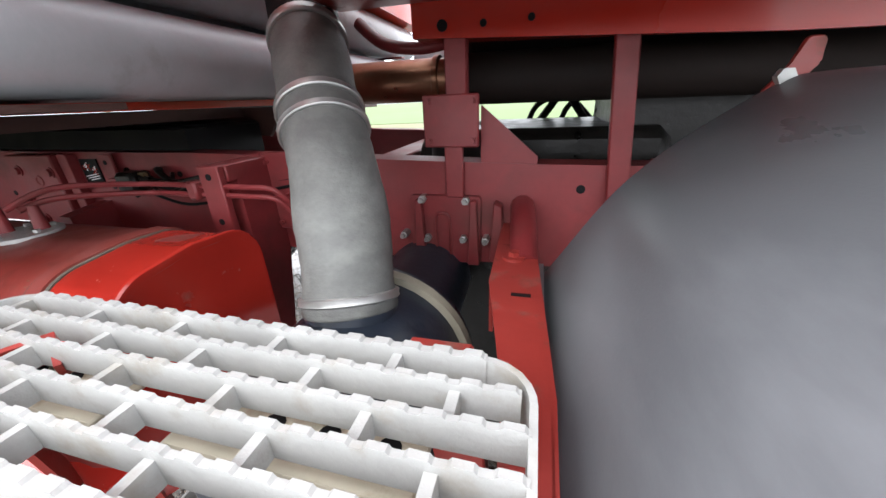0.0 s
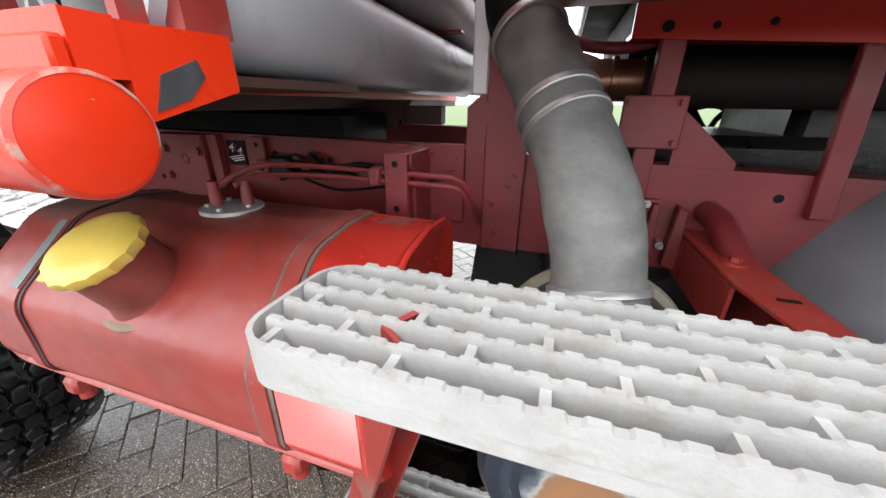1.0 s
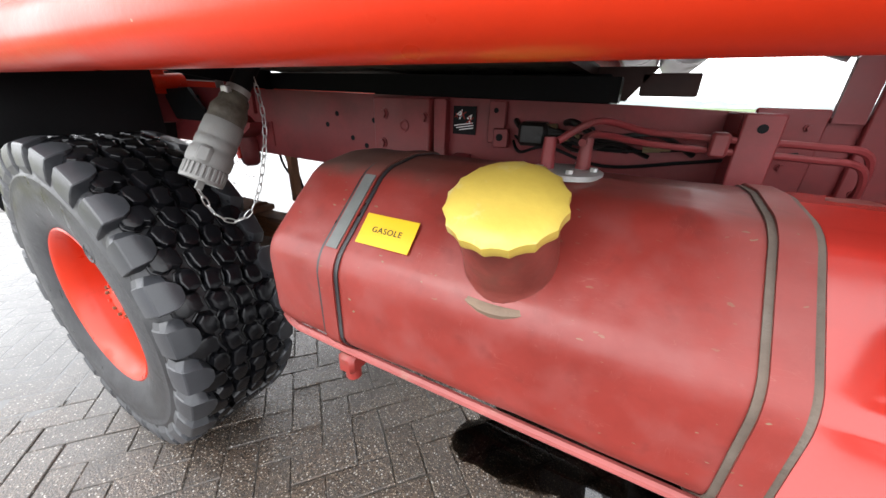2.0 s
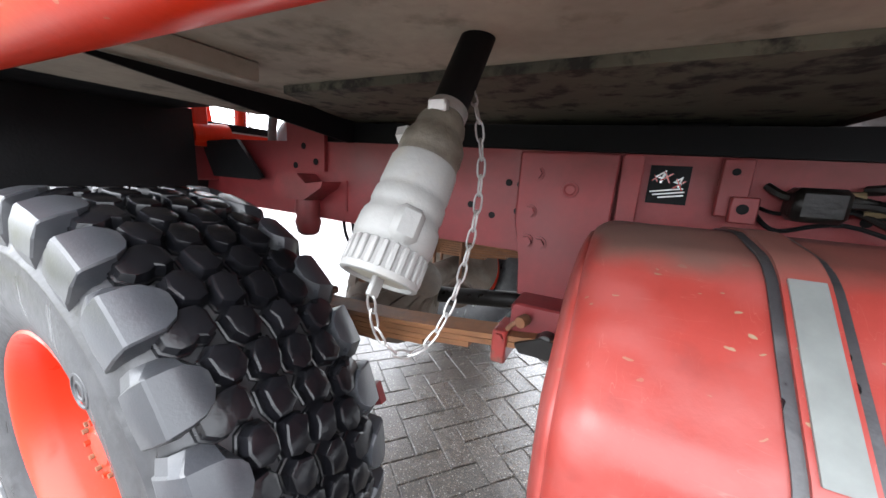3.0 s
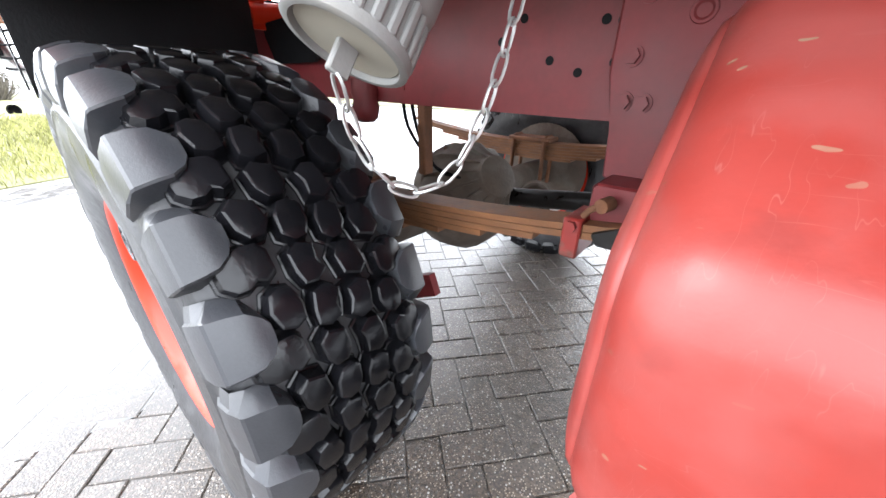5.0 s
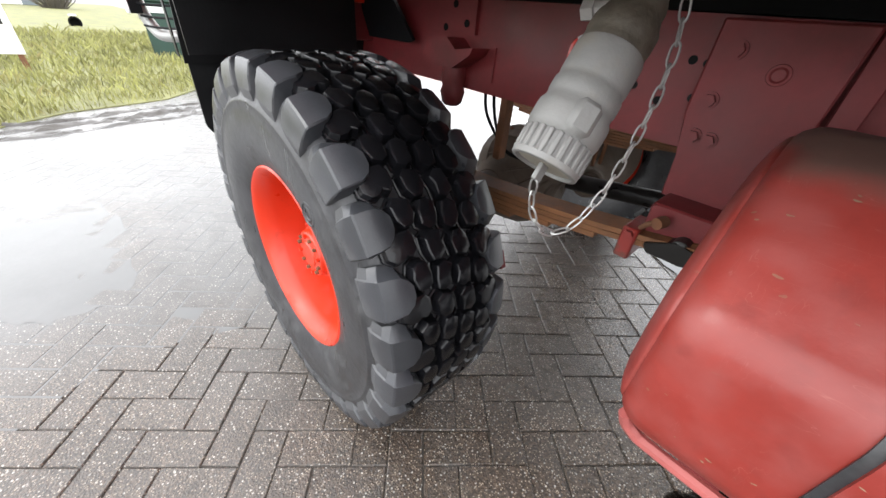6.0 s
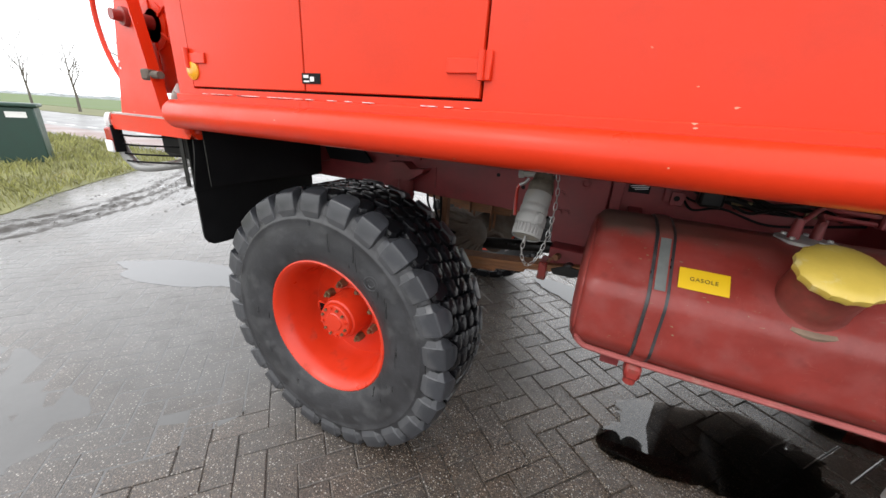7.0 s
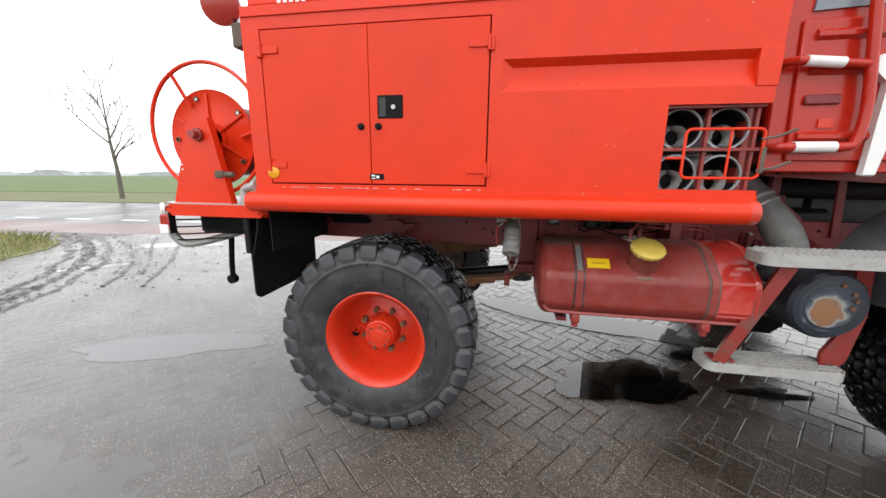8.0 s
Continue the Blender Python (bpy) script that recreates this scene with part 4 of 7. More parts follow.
def lug(name, wide, deep, lean):
    """A shoulder lug: a flat crown with a blunt point, a hard shoulder edge, one steep flank and one ramped flank; it dies out on the sidewall."""
    bm = B()
    w = wide / 2
    sec = [(-0.0170, 0.450, 0.86, 0.80), (-0.0235, 0.474, 0.95, 0.94), (-0.0215, 0.505, 1.0, 1.0), (-0.0150, 0.5290, 1.0, 1.02), (-0.0115, 0.5330, 0.99, 1.02), (0.010, 0.5420, 0.97, 1.0), (deep * 0.55, 0.5460, 0.90, 0.94), (deep * 0.86, 0.5470, 0.60, 0.66), (deep, 0.5470, 0.34, 0.30)]
    rows = []
    for k, (h, r, f, g) in enumerate(sec):
        shift = lean * max(0.0, h) / deep
        if k < 3:
            ramp, foot = (h + 0.010, r - 0.004), (h + 0.022, r - 0.010)
        else:
            ramp, foot = (max(h, 0.0) + 0.004, 0.512), (max(h, 0.0) + 0.004, 0.507)
        row = [(-w * f - (0.020 if k < 7 else 0.006) + shift, *ramp)]
        for a, drop in ((-1.0, 0.0035), (-0.93, 0.0), (0.0, -0.0012), (0.94, 0.0), (1.0, 0.003)):
            e = f if a < 0 else g
            inward = (drop, 0.0) if k < 3 else (0.0, drop)
            row.append((a * w * e + shift, h + inward[0], r - inward[1]))
        row.append((w * g + 0.004 + shift, *foot))
        rows.append([bm.verts.new(q) for q in row])
    for a, b in zip(rows, rows[1:]):
        for i in range(len(a) - 1):
            bm.faces.new((a[i], a[i + 1], b[i + 1], b[i]))
    end = rows[-1]
    low = [bm.verts.new((v.co.x * 1.2, deep + 0.006, 0.507)) for v in end]
    for i in range(len(end) - 1):
        bm.faces.new((end[i], end[i + 1], low[i + 1], low[i]))
    bmesh.ops.recalc_face_normals(bm, faces=bm.faces)
    shade(bm, 17)
    me = bpy.data.meshes.new(name)
    bm.to_mesh(me)
    bm.free()
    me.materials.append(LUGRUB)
    return me


LUG_A, LUG_B = lug("shoulder_lug", 0.086, 0.052, 0.003), lug("shoulder_lug", 0.083, 0.048, -0.003)
DOUBLE = block_mesh("tread_block", [(-0.016, -0.036), (0.013, -0.037), (0.027, -0.025), (0.029, -0.010), (0.023, 0.002), (0.029, 0.013), (0.020, 0.029), (-0.012, 0.031), (-0.026, 0.022), (-0.029, 0.002), (-0.026, -0.020)], 0.030, 0.009)
HEX = block_mesh("tread_block", [(-0.032, -0.003), (-0.021, -0.022), (0.010, -0.024), (0.029, -0.014), (0.032, 0.006), (0.016, 0.023), (-0.017, 0.023)], 0.031)
HEX2 = block_mesh("tread_block", [(-0.029, -0.013), (-0.008, -0.0245), (0.021, -0.021), (0.032, -0.002), (0.027, 0.016), (0.005, 0.0245), (-0.023, 0.020), (-0.033, 0.003)], 0.031)
HEX3 = block_mesh("tread_block", [(-0.033, 0.002), (-0.025, -0.019), (0.005, -0.023), (0.027, -0.019), (0.033, 0.0), (0.022, 0.021), (0.002, 0.0185), (-0.021, 0.023)], 0.031)


def tread_items():
    """Lugs on both shoulders, then staggered columns of blocks; the far half is the near half turned end for end."""
    out = []
    turn = pose(0, WIDTH, 0, 0, 0, 180)
    for k in range(PITCH):
        a = 360.0 * k / PITCH + 54.5
        for far in (False, True):
            side = LUG_A if k % 2 else LUG_B
            for me, off, h, tilt in ((side, 0.0, 0.0, 0), (DOUBLE, 4.7, 0.056, 6), ((HEX, HEX2)[k % 2], -1.8, 0.079, 12), ((HEX2, HEX3)[k % 2], 0.1, 0.132, -8), ((HEX3, HEX)[k % 2], 6.9, 0.1265, 10)):
                spin = pose(0, 0, 0, 0, a + 1.7 - off if far else a + off, 0)
                out.append((me, spin @ (turn if far else Matrix()) @ pose(0, h, 0, 0, 0, tilt)))
    return out


def wheel(x, y, z, turn, joined, label):
    bm = B()
    add_lathe(bm, (0, 0, 0), (0, 1, 0), [(0.010, 0.262), (0.000, 0.270), (-0.003, 0.277), (0.001, 0.283), (0.009, 0.281), (0.014, 0.270), (0.03, 0.258), (0.31, 0.258), (0.322, 0.28), (0.318, 0.262),
                                         (0.28, 0.245), (0.205, 0.243), (0.198, 0.236), (0.190, 0.16), (0.178, 0.145), (0.175, 0.10), (0.19, 0.09), (0.21, 0.13), (0.212, 0.205), (0.195, 0.222), (0.165, 0.231), (0.06, 0.240), (0.03, 0.247)][::-1], 56, True)
    w = part("wheel", bm, RIMRED, truck, label, pose(x, y, z, 0, 0, turn))
    bm = B()
    add_lathe(bm, (0, 0, 0), (0, 1, 0), [(0.008, 0.272), (-0.004, 0.288), (-0.012, 0.315), (-0.021, 0.34), (-0.0250, 0.375), (-0.0245, 0.415), (-0.0215, 0.437), (-0.0232, 0.440), (-0.0226, 0.446), (-0.0172, 0.452), (-0.0150, 0.470), (-0.0095, 0.490), (0.0, 0.505), (0.016, 0.514), (0.05, 0.517), (WIDTH / 2, 0.518), (WIDTH - 0.05, 0.517), (WIDTH - 0.016, 0.514), (WIDTH, 0.505), (WIDTH + 0.0095, 0.490), (WIDTH + 0.019, 0.450), (WIDTH + 0.020, 0.40), (WIDTH + 0.012, 0.33), (WIDTH - 0.01, 0.272), (WIDTH - 0.04, 0.262), (0.04, 0.262)], 72, True)
    part("tyre", bm, SIDEWALL, w, "scuffed black off-road tyre with rain-wet sidewall")
    bm = B()
    for r in (0.026, 0.014):
        add_lathe(bm, (0.245, -0.0235, 0.272), (0, 1, 0), [(0.0, r - 0.003), (-0.0022, r - 0.0015), (-0.0022, r + 0.0015), (0.0, r + 0.003)], 24)
    part("moulded_ring", bm, SIDEWALL, w)
    bm = B()
    add_lathe(bm, (0, 0, 0), (0, 1, 0), [(0.18, 0.0), (0.18, 0.098), (0.150, 0.094), (0.100, 0.090), (0.082, 0.084), (0.078, 0.076), (0.062, 0.074), (0.058, 0.070), (0.056, 0.040), (0.052, 0.036), (0.051, 0.0)], 40)
    hub = part("hub", bm, RIMRED, w, "red hub drum")
    for k in range(12):
        a = k * math.pi / 6 + 0.2
        bm = B()
        add_cyl(bm, (0.060 * math.cos(a), 0.048, 0.060 * math.sin(a)), (0.060 * math.cos(a), 0.060, 0.060 * math.sin(a)), 0.0060, seg=6)
        part("hub_bolt", bm, RUST if k % 3 else RIMRED, w, "small rusty hub bolt")
    bm = B()
    add_cyl(bm, (-0.188, 0.184, -0.055), (-0.188, 0.197, -0.055), 0.021, seg=16)
    part("hand_hole", bm, BLACK, w, "dark hand hole in the wheel disc")
    for k in range(8):
        a = k * math.pi / 4 + 0.35
        bm = B()
        c, s = 0.125 * math.cos(a), 0.125 * math.sin(a)
        add_cyl(bm, (c, 0.128, s), (c, 0.19, s), 0.008, seg=8)
        add_cyl(bm, (c, 0.142, s), (c, 0.178, s), 0.016, 0.019, seg=6)
        part("wheel_nut", bm, RUST if k % 3 else BRASS, w, "rusty wheel nut")
    bm = B()
    add_sweep(bm, bend([(-0.19, 0.165, -0.03), (-0.14, 0.12, -0.01), (-0.13, 0.11, 0.03), (-0.10, 0.12, 0.02)], 5), 0.004, 6)
    part("valve_stem", bm, RIMRED, w)
    items = tread_items()
    if joined:
        bm = B()
        for me, m in items:
            n0 = len(bm.verts)
            bm.from_mesh(me)
            bm.verts.ensure_lookup_table()
            bmesh.ops.transform(bm, matrix=m, verts=bm.verts[n0:])
        part("tread", bm, RUBBER, w, "chunky block tread", angle=30)["kind"] = "stuff"
    else:
        for me, m in items:
            ob = new(me.name.split(".")[0], me)
            ob.parent = w
            ob.matrix_basis = m
    return w


wheel(0.024, 0.042, 0.540, 0, False, "bright red deep-dish steel wheel")
wheel(3.0, 0.06, 0.562, -6, True, "red steel front wheel")
wheel(0.024, 2 * CY - 0.042, 0.540, 180, True, "red steel wheel on the far side")
wheel(3.0, 2 * CY - 0.06, 0.562, 174, True, "red steel front wheel on the far side")

# -- chassis --
TOP = [(-1.35, 1.238), (0.25, 1.229), (0.80, 1.220), (1.45, 1.212), (2.40, 1.182), (3.7, 1.165)]
LOW = [(-1.35, 0.990), (-0.20, 0.980), (0.30, 0.970), (1.30, 0.955), (1.80, 0.930), (2.40, 0.930), (3.7, 0.930)]
for y0, s in ((0.735, 1), (2 * CY - 0.735, -1)):
    bm = B()
    lo, hi = min(y0, y0 + s * 0.008), max(y0, y0 + s * 0.008)
    add_prism(bm, LOW + TOP[::-1], 'y', lo, hi)
    lo, hi = min(y0 + s * 0.008, y0 + s * 0.075), max(y0 + s * 0.008, y0 + s * 0.075)
    add_prism(bm, [(x, z - 0.008) for x, z in TOP] + TOP[::-1], 'y', lo, hi)
    add_prism(bm, LOW + [(x, z + 0.008) for x, z in LOW[::-1]], 'y', lo, hi)
    P("frame_rail", bm, CHASSIS, "dusty dark red channel-section frame rail")
    bm = B()
    lo, hi = min(y0 + s * 0.02, y0 + s * 0.10), max(y0 + s * 0.02, y0 + s * 0.10)
    end = 1.42 if s > 0 else 1.30
    add_prism(bm, [(-0.04, 1.235), (end, 1.216), (end, 1.275), (-0.04, 1.294)], 'y', lo, hi)
    P("subframe_beam", bm, BLACK, "black subframe beam on the frame rail")
for x in (-1.2, -0.35, 0.95, 1.95, 2.75):
    bm = B()
    add_box(bm, x - 0.05, 0.84, 0.99, x + 0.05, 2 * CY - 0.84, 1.16, 0.006)
    P("crossmember", bm, CHASSIS)


def bolt(x, y, z, r=0.011, material=CHASSIS, h=0.012, name="bolt"):
    bm = B()
    add_cyl(bm, (x, y, z), (x, y - h * 0.3, z), r * 1.35, seg=12)
    add_cyl(bm, (x, y - h * 0.3, z), (x, y - h, z), r, seg=6)
    return P(name, bm, material)


def hole(x, y, z, r=0.009):
    bm = B()
    add_cyl(bm, (x, y + 0.004, z), (x, y - 0.0015, z), r, seg=12)
    return P("bolt_hole", bm, BLACK)


# unseen strip added on the far rail to block a line of sky
bm = B()
add_box(bm, -0.04, 2 * CY - 0.84, 1.276, 1.24, 2 * CY - 0.755, 1.312)
P("body_bearer", bm, BLACK, "dark strip added to close the light gap under the body")
# rear bracket plate and bump stop
OFF = Vector((0.045, -0.015, 0.050))
bm = B()
add_prism(bm, round_poly([(-0.175, 1.085), (-0.002, 1.085), (-0.002, 1.275), (-0.175, 1.275)], [0.004, 0.004, 0.025, 0.004]), 'y', 0.735, 0.750)
P("body_mount_plate", bm, CHASSIS, "red mount plate bolted on the rail")
for q in ((-0.135, 1.10), (-0.04, 1.115), (-0.095, 1.165)):
    hole(q[0], 0.735, q[1], 0.011)
bm = B()
add_prism(bm, [(-0.175, 1.02), (-0.12, 0.99), (-0.03, 0.99), (0.045, 1.035), (0.055, 1.055), (-0.02, 1.045), (-0.06, 1.075), (-0.15, 1.07)], 'y', 0.67, 0.750)
P("bump_bracket", bm, CHASSIS)
bm = B()
add_lathe(bm, (-0.075, 0.73, 0.99), (0, 0, -1), [(0, 0.0), (0, 0.040), (0.04, 0.044), (0.06, 0.038), (0.08, 0.044), (0.115, 0.036), (0.125, 0.025), (0.125, 0)], 20)
P("bump_stop", bm, CHASSIS, "ribbed rubber bump stop painted red")
bm = B()
add_box(bm, 0.078, 0.744, 0.96, 0.085, 0.750, 1.06)
P("rail_seam", bm, CHASSIS)
bm = B()
add_prism(bm, [(-0.62, 1.17), (-0.40, 1.18), (-0.27, 1.05), (-0.30, 1.04), (-0.55, 1.04)], 'y', 0.70, 0.715)
P("gusset_plate", bm, BLACK, "dark gusset plate")
bm = B()
add_box(bm, -0.72, 0.56, 1.02, -0.60, 0.775, 1.24, 0.006)
P("flap_bracket", bm, CHASSIS)
# spring hanger
bm = B()
add_prism(bm, [(0.657, 1.165), (0.872, 1.165), (0.864, 0.815), (0.855, 0.812), (0.682, 0.812), (0.678, 0.90), (0.657, 1.0)], 'y', 0.705, 0.751, 0.004)
P("spring_hanger", bm, CHASSIS, "dark red cast spring hanger")
bm = B()
add_prism(bm, round_poly([(0.694, 0.822), (0.884, 0.822), (0.880, 0.742), (0.722, 0.740), (0.696, 0.760)], 0.010, 3), 'y', 0.612, 0.775, 0.004)
P("hanger_foot", bm, CHASSIS, "forked foot of the spring hanger")
bm = B()
add_prism(bm, round_poly([(0.874, 1.165), (0.918, 1.165), (0.914, 0.79), (0.880, 0.79)], 0.008, 2), 'y', 0.722, 0.751, 0.002)
P("hanger_web", bm, CHASSIS)
bm = B()
add_lathe(bm, (0.778, 0.706, 1.0825), (0, -1, 0), [(-0.02, 0.009), (0.001, 0.010), (0.004, 0.0135), (0.004, 0.0175), (0.0, 0.019)], 20)
P("hanger_eyelet", bm, CHASSIS, "rolled eyelet in the spring hanger")
for q in ((0.692, 1.024), (0.692, 0.952), (0.723, 0.950), (0.845, 0.952), (0.700, 1.115), (0.85, 1.11)):
    bolt(q[0], 0.705, q[1], 0.013)
for q in ((0.520, 1.024), (0.583, 1.001), (0.650, 1.018), (0.622, 1.089), (0.652, 1.086), (0.452, 1.104), (0.400, 1.064), (1.2, 1.10), (1.28, 1.06), (1.33, 1.10), (-0.42, 1.14), (-0.50, 1.15)):
    hole(q[0], 0.750, q[1])
# badge on the rail
bm = B()
add_box(bm, 0.932, 0.7445, 1.066, 1.006, 0.750, 1.146)
badge = P("drive_badge", bm, BLACK, "dark sticker with red and white 4X4 lettering")


def text_mesh(name, body, size, material, m, parent, spacing=1.0):
    cu = bpy.data.curves.new(name, 'FONT')
    cu.body = body
    cu.size = size
    cu.align_x, cu.align_y = 'CENTER', 'CENTER'
    cu.extrude = 0.0006
    cu.space_character = spacing
    tmp = new(name, cu)
    dg = bpy.context.evaluated_depsgraph_get()
    me = bpy.data.meshes.new_from_object(tmp.evaluated_get(dg))
    bpy.data.objects.remove(tmp)
    me.materials.clear()
    me.materials.append(material)
    ob = new(name, me)
    ob.parent = parent
    ob.matrix_basis = m
    return ob


text_mesh("badge_figure", "4", 0.040, WHITEP, pose(0.953, 0.7438, 1.122, 90, 14, 0), badge)
text_mesh("badge_figure", "4", 0.034, WHITEP, pose(0.986, 0.7438, 1.112, 90, 14, 0), badge)
for x, z, size in ((0.944, 1.118, 0.019), (0.964, 1.121, 0.030), (0.988, 1.106, 0.030)):
    text_mesh("badge_cross", "X", size, REDLENS, pose(x, 0.7432, z, 90, 14, 0), badge)
for k, (x0, x1, z) in enumerate(((0.937, 0.998, 1.091), (0.942, 1.000, 1.084), (0.952, 0.998, 1.077))):
    bm = B()
    add_box(bm, x0, 0.7432, z, x1, 0.7444, z + 0.0028, 0, Matrix.Translation((0.95, 0, 1.09)) @ pose(0, 0, 0, 0, -9, 0) @ Matrix.Translation((-0.95, 0, -1.09)))
    part("badge_stripe", bm, WHITEP, badge)
# leaf springs, axle
for y0 in (0.578, 2 * CY - 0.60):
    for k in range(6):
        bm = B()
        half = 0.86 - 0.125 * k
        pts = []
        for i in range(15):
            x = (-1 + 2 * i / 14) * half
            pts.append((x, 0.702 + 0.080 * (x / 0.88) ** 2 - 0.0145 * k))
        add_prism(bm, pts + [(x, z - 0.0130) for x, z in pts[::-1]], 'y', y0, y0 + 0.075)
        P("spring_leaf", bm, SPRING, "rusty leaf of the spring pack")
    bm = B()
    add_box(bm, 0.668, y0 - 0.010, 0.686, 0.702, y0 + 0.085, 0.764, 0.004)
    add_cyl(bm, (0.685, y0 - 0.010, 0.750), (0.685, y0 - 0.020, 0.750), 0.011, seg=6)
    P("spring_clip", bm, STRUTRED, "red spring clip with a bolt head")
    bm = B()
    add_lathe(bm, (0.785, y0 - 0.003, 0.752), (0, 1, 0), [(0, 0), (0, 0.014), (0.005, 0.022), (0.088, 0.022), (0.088, 0)], 14)
    add_prism(bm, round_poly([(0.715, 0.742), (0.775, 0.768), (0.830, 0.762), (0.842, 0.735), (0.80, 0.722), (0.73, 0.720)], 0.006, 2), 'y', y0 - 0.004, y0 + 0.08, 0.003)
    P("spring_eye", bm, GREASE, "greasy black spring eye")
    bm = B()
    add_sweep(bm, bend([(0.700, y0 - 0.002, 0.770), (0.712, y0 - 0.004, 0.786), (0.730, y0 - 0.002, 0.796)], 4), 0.006, 8)
    add_cyl(bm, (0.728, y0 - 0.012, 0.796), (0.736, y0 + 0.012, 0.798), 0.013, seg=10)
    P("grease_nipple", bm, RUST)
    for sx in (-0.09, 0.09):
        bm = B()
        add_sweep(bm, bend([(sx, y0 - 0.01, 0.48), (sx, y0 - 0.012, 0.70), (sx, y0 + 0.037, 0.728), (sx, y0 + 0.087, 0.70), (sx, y0 + 0.085, 0.48)], 5), 0.011, 8)
        P("spring_u_bolt", bm, RUST)
    bm = B()
    add_box(bm, -0.12, y0 - 0.018, 0.706, 0.12, y0 + 0.093, 0.728, 0.004)
    P("spring_saddle", bm, RUST, "rusty saddle plate on the spring")
bm = B()
add_cyl(bm, (0.0, 0.36, 0.522), (0.0, 0.95, 0.522), 0.062, 0.075, 16)
add_cyl(bm, (0.0, 1.40, 0.522), (0.0, 2 * CY - 0.36, 0.522), 0.075, 0.062, 16)
add_lathe(bm, (0.0, 0.93, 0.522), (0, 1, 0), [(0, 0), (0, 0.08), (0.08, 0.16), (0.18, 0.215), (0.29, 0.215), (0.40, 0.15), (0.47, 0.08), (0.47, 0)], 20)
P("rear_axle", bm, AXLE, "muddy brown axle casing")
bm = B()
DA, DP = Vector((0.80, -0.25, 0.42)).normalized(), Vector((0.0, 1.15, 0.555))
add_lathe(bm, DP, DA, [(-0.05, 0.0), (-0.05, 0.205), (0.02, 0.205), (0.035, 0.19), (0.10, 0.172), (0.16, 0.140), (0.20, 0.105), (0.23, 0.085), (0.26, 0.078), (0.27, 0.06), (0.27, 0)], 28)
diff = P("differential", bm, AXLE, "dusty ribbed differential housing")
_, DU, DW = basis(DA)
for k in range(14):
    a = k * 2 * math.pi / 14
    out = DU * math.cos(a) + DW * math.sin(a)
    side = DA.cross(out) * 0.006
    bm = B()
    line = [(0.03, 0.195, 0.205), (0.10, 0.168, 0.190), (0.16, 0.136, 0.160), (0.21, 0.096, 0.112), (0.245, 0.080, 0.086)]
    rows = [[bm.verts.new(DP + DA * h + out * r + side * sg) for r, sg in ((lo, -1), (hi, -0.6), (hi, 0.6), (lo, 1))] for h, lo, hi in line]
    for r0, r1 in zip(rows, rows[1:]):
        for q in range(3):
            bm.faces.new((r0[q], r0[q + 1], r1[q + 1], r1[q]))
    part("casing_rib", bm, AXLE, diff)
for k in range(12):
    a = (k + 0.5) * 2 * math.pi / 12
    q = DP + DA * 0.02 + (DU * math.cos(a) + DW * math.sin(a)) * 0.188
    bm = B()
    add_cyl(bm, q, q + DA * 0.022, 0.010, seg=6)
    part("casing_bolt", bm, RUST, diff)
for yy, s in ((0.36, 1), (2 * CY - 0.36, -1)):
    bm = B()
    add_lathe(bm, (0.0, yy, 0.522), (0, s, 0), [(-0.06, 0.0), (-0.06, 0.235), (0.03, 0.235), (0.032, 0.262), (0.038, 0.262), (0.045, 0.20), (0.06, 0.06), (0.06, 0)], 32)
    P("brake_drum", bm, AXLE, "brown dusty brake drum")
bm = B()
add_lathe(bm, (0.228, 1.40, 0.522), (0.42, -0.88, 0.22), [(0, 0), (0, 0.064), (0.03, 0.070), (0.036, 0.074), (0.044, 0.074), (0.050, 0.068), (0.072, 0.064), (0.082, 0.052), (0.082, 0.046), (0.074, 0.042), (0.076, 0.030), (0.084, 0.026), (0.084, 0)], 28)
P("brake_chamber", bm, AXLE, "dusty round brake chamber")
bm = B()
add_box(bm, -0.045, -0.008, -0.022, 0.045, 0.008, 0.022, 0.003, Matrix.Translation((0.355, 1.36, 0.52)) @ pose(0, 0, 0, 0, -32, -20))
P("brake_tag", bm, WHITEP, "small pale tag")
for k in range(3):
    bm = B()
    add_sweep(bm, bend([(0.02 + 0.03 * k, 0.80, 1.0), (0.0 + 0.04 * k, 0.84, 0.85), (0.06, 0.90, 0.72), (0.05 + 0.03 * k, 1.0, 0.66)], 6), 0.006, 6)
    P("brake_hose", bm, BLACK)
bm = B()
add_prism(bm, [(0.05, 0.36), (0.12, 0.36), (0.42, 0.52), (0.40, 0.57), (0.10, 0.44)], 'y', 0.50, 0.52)
P("shock_bracket", bm, CHASSIS)
bm = B()
add_box(bm, 0.12, 0.76, 0.72, 0.15, 0.80, 0.97, 0.004)
P("brake_valve_stay", bm, RUST)

# -- fuel tank --
OFF = Vector((0, 0, 0))
TX0, TX1 = 0.880, 1.843
TPROF = round_poly([(0.096, 0.800), (0.096, 0.955), (0.240, 1.088), (0.345, 1.103), (0.484, 1.096), (0.484, 0.79), (0.43, 0.722), (0.17, 0.722)], [0.05, 0.07, 0.09, 0.12, 0.07, 0.05, 0.05, 0.06], 6)
TCY, TCZ = 0.29, 0.92


def tank_ring(bm, x, inset):
    out = []
    for y, z in TPROF:
        d = Vector((y - TCY, z - TCZ))
        dent = 0.0032 * noise.noise((x * 6.0, y * 8.0, z * 8.0 + 3.0)) + 0.0010 * noise.noise((x * 19.0, y * 22.0, z * 22.0))
        q = d * (1 - (inset + dent) / d.length)
        out.append(bm.verts.new((x, TCY + q.x, TCZ + q.y)))
    return out


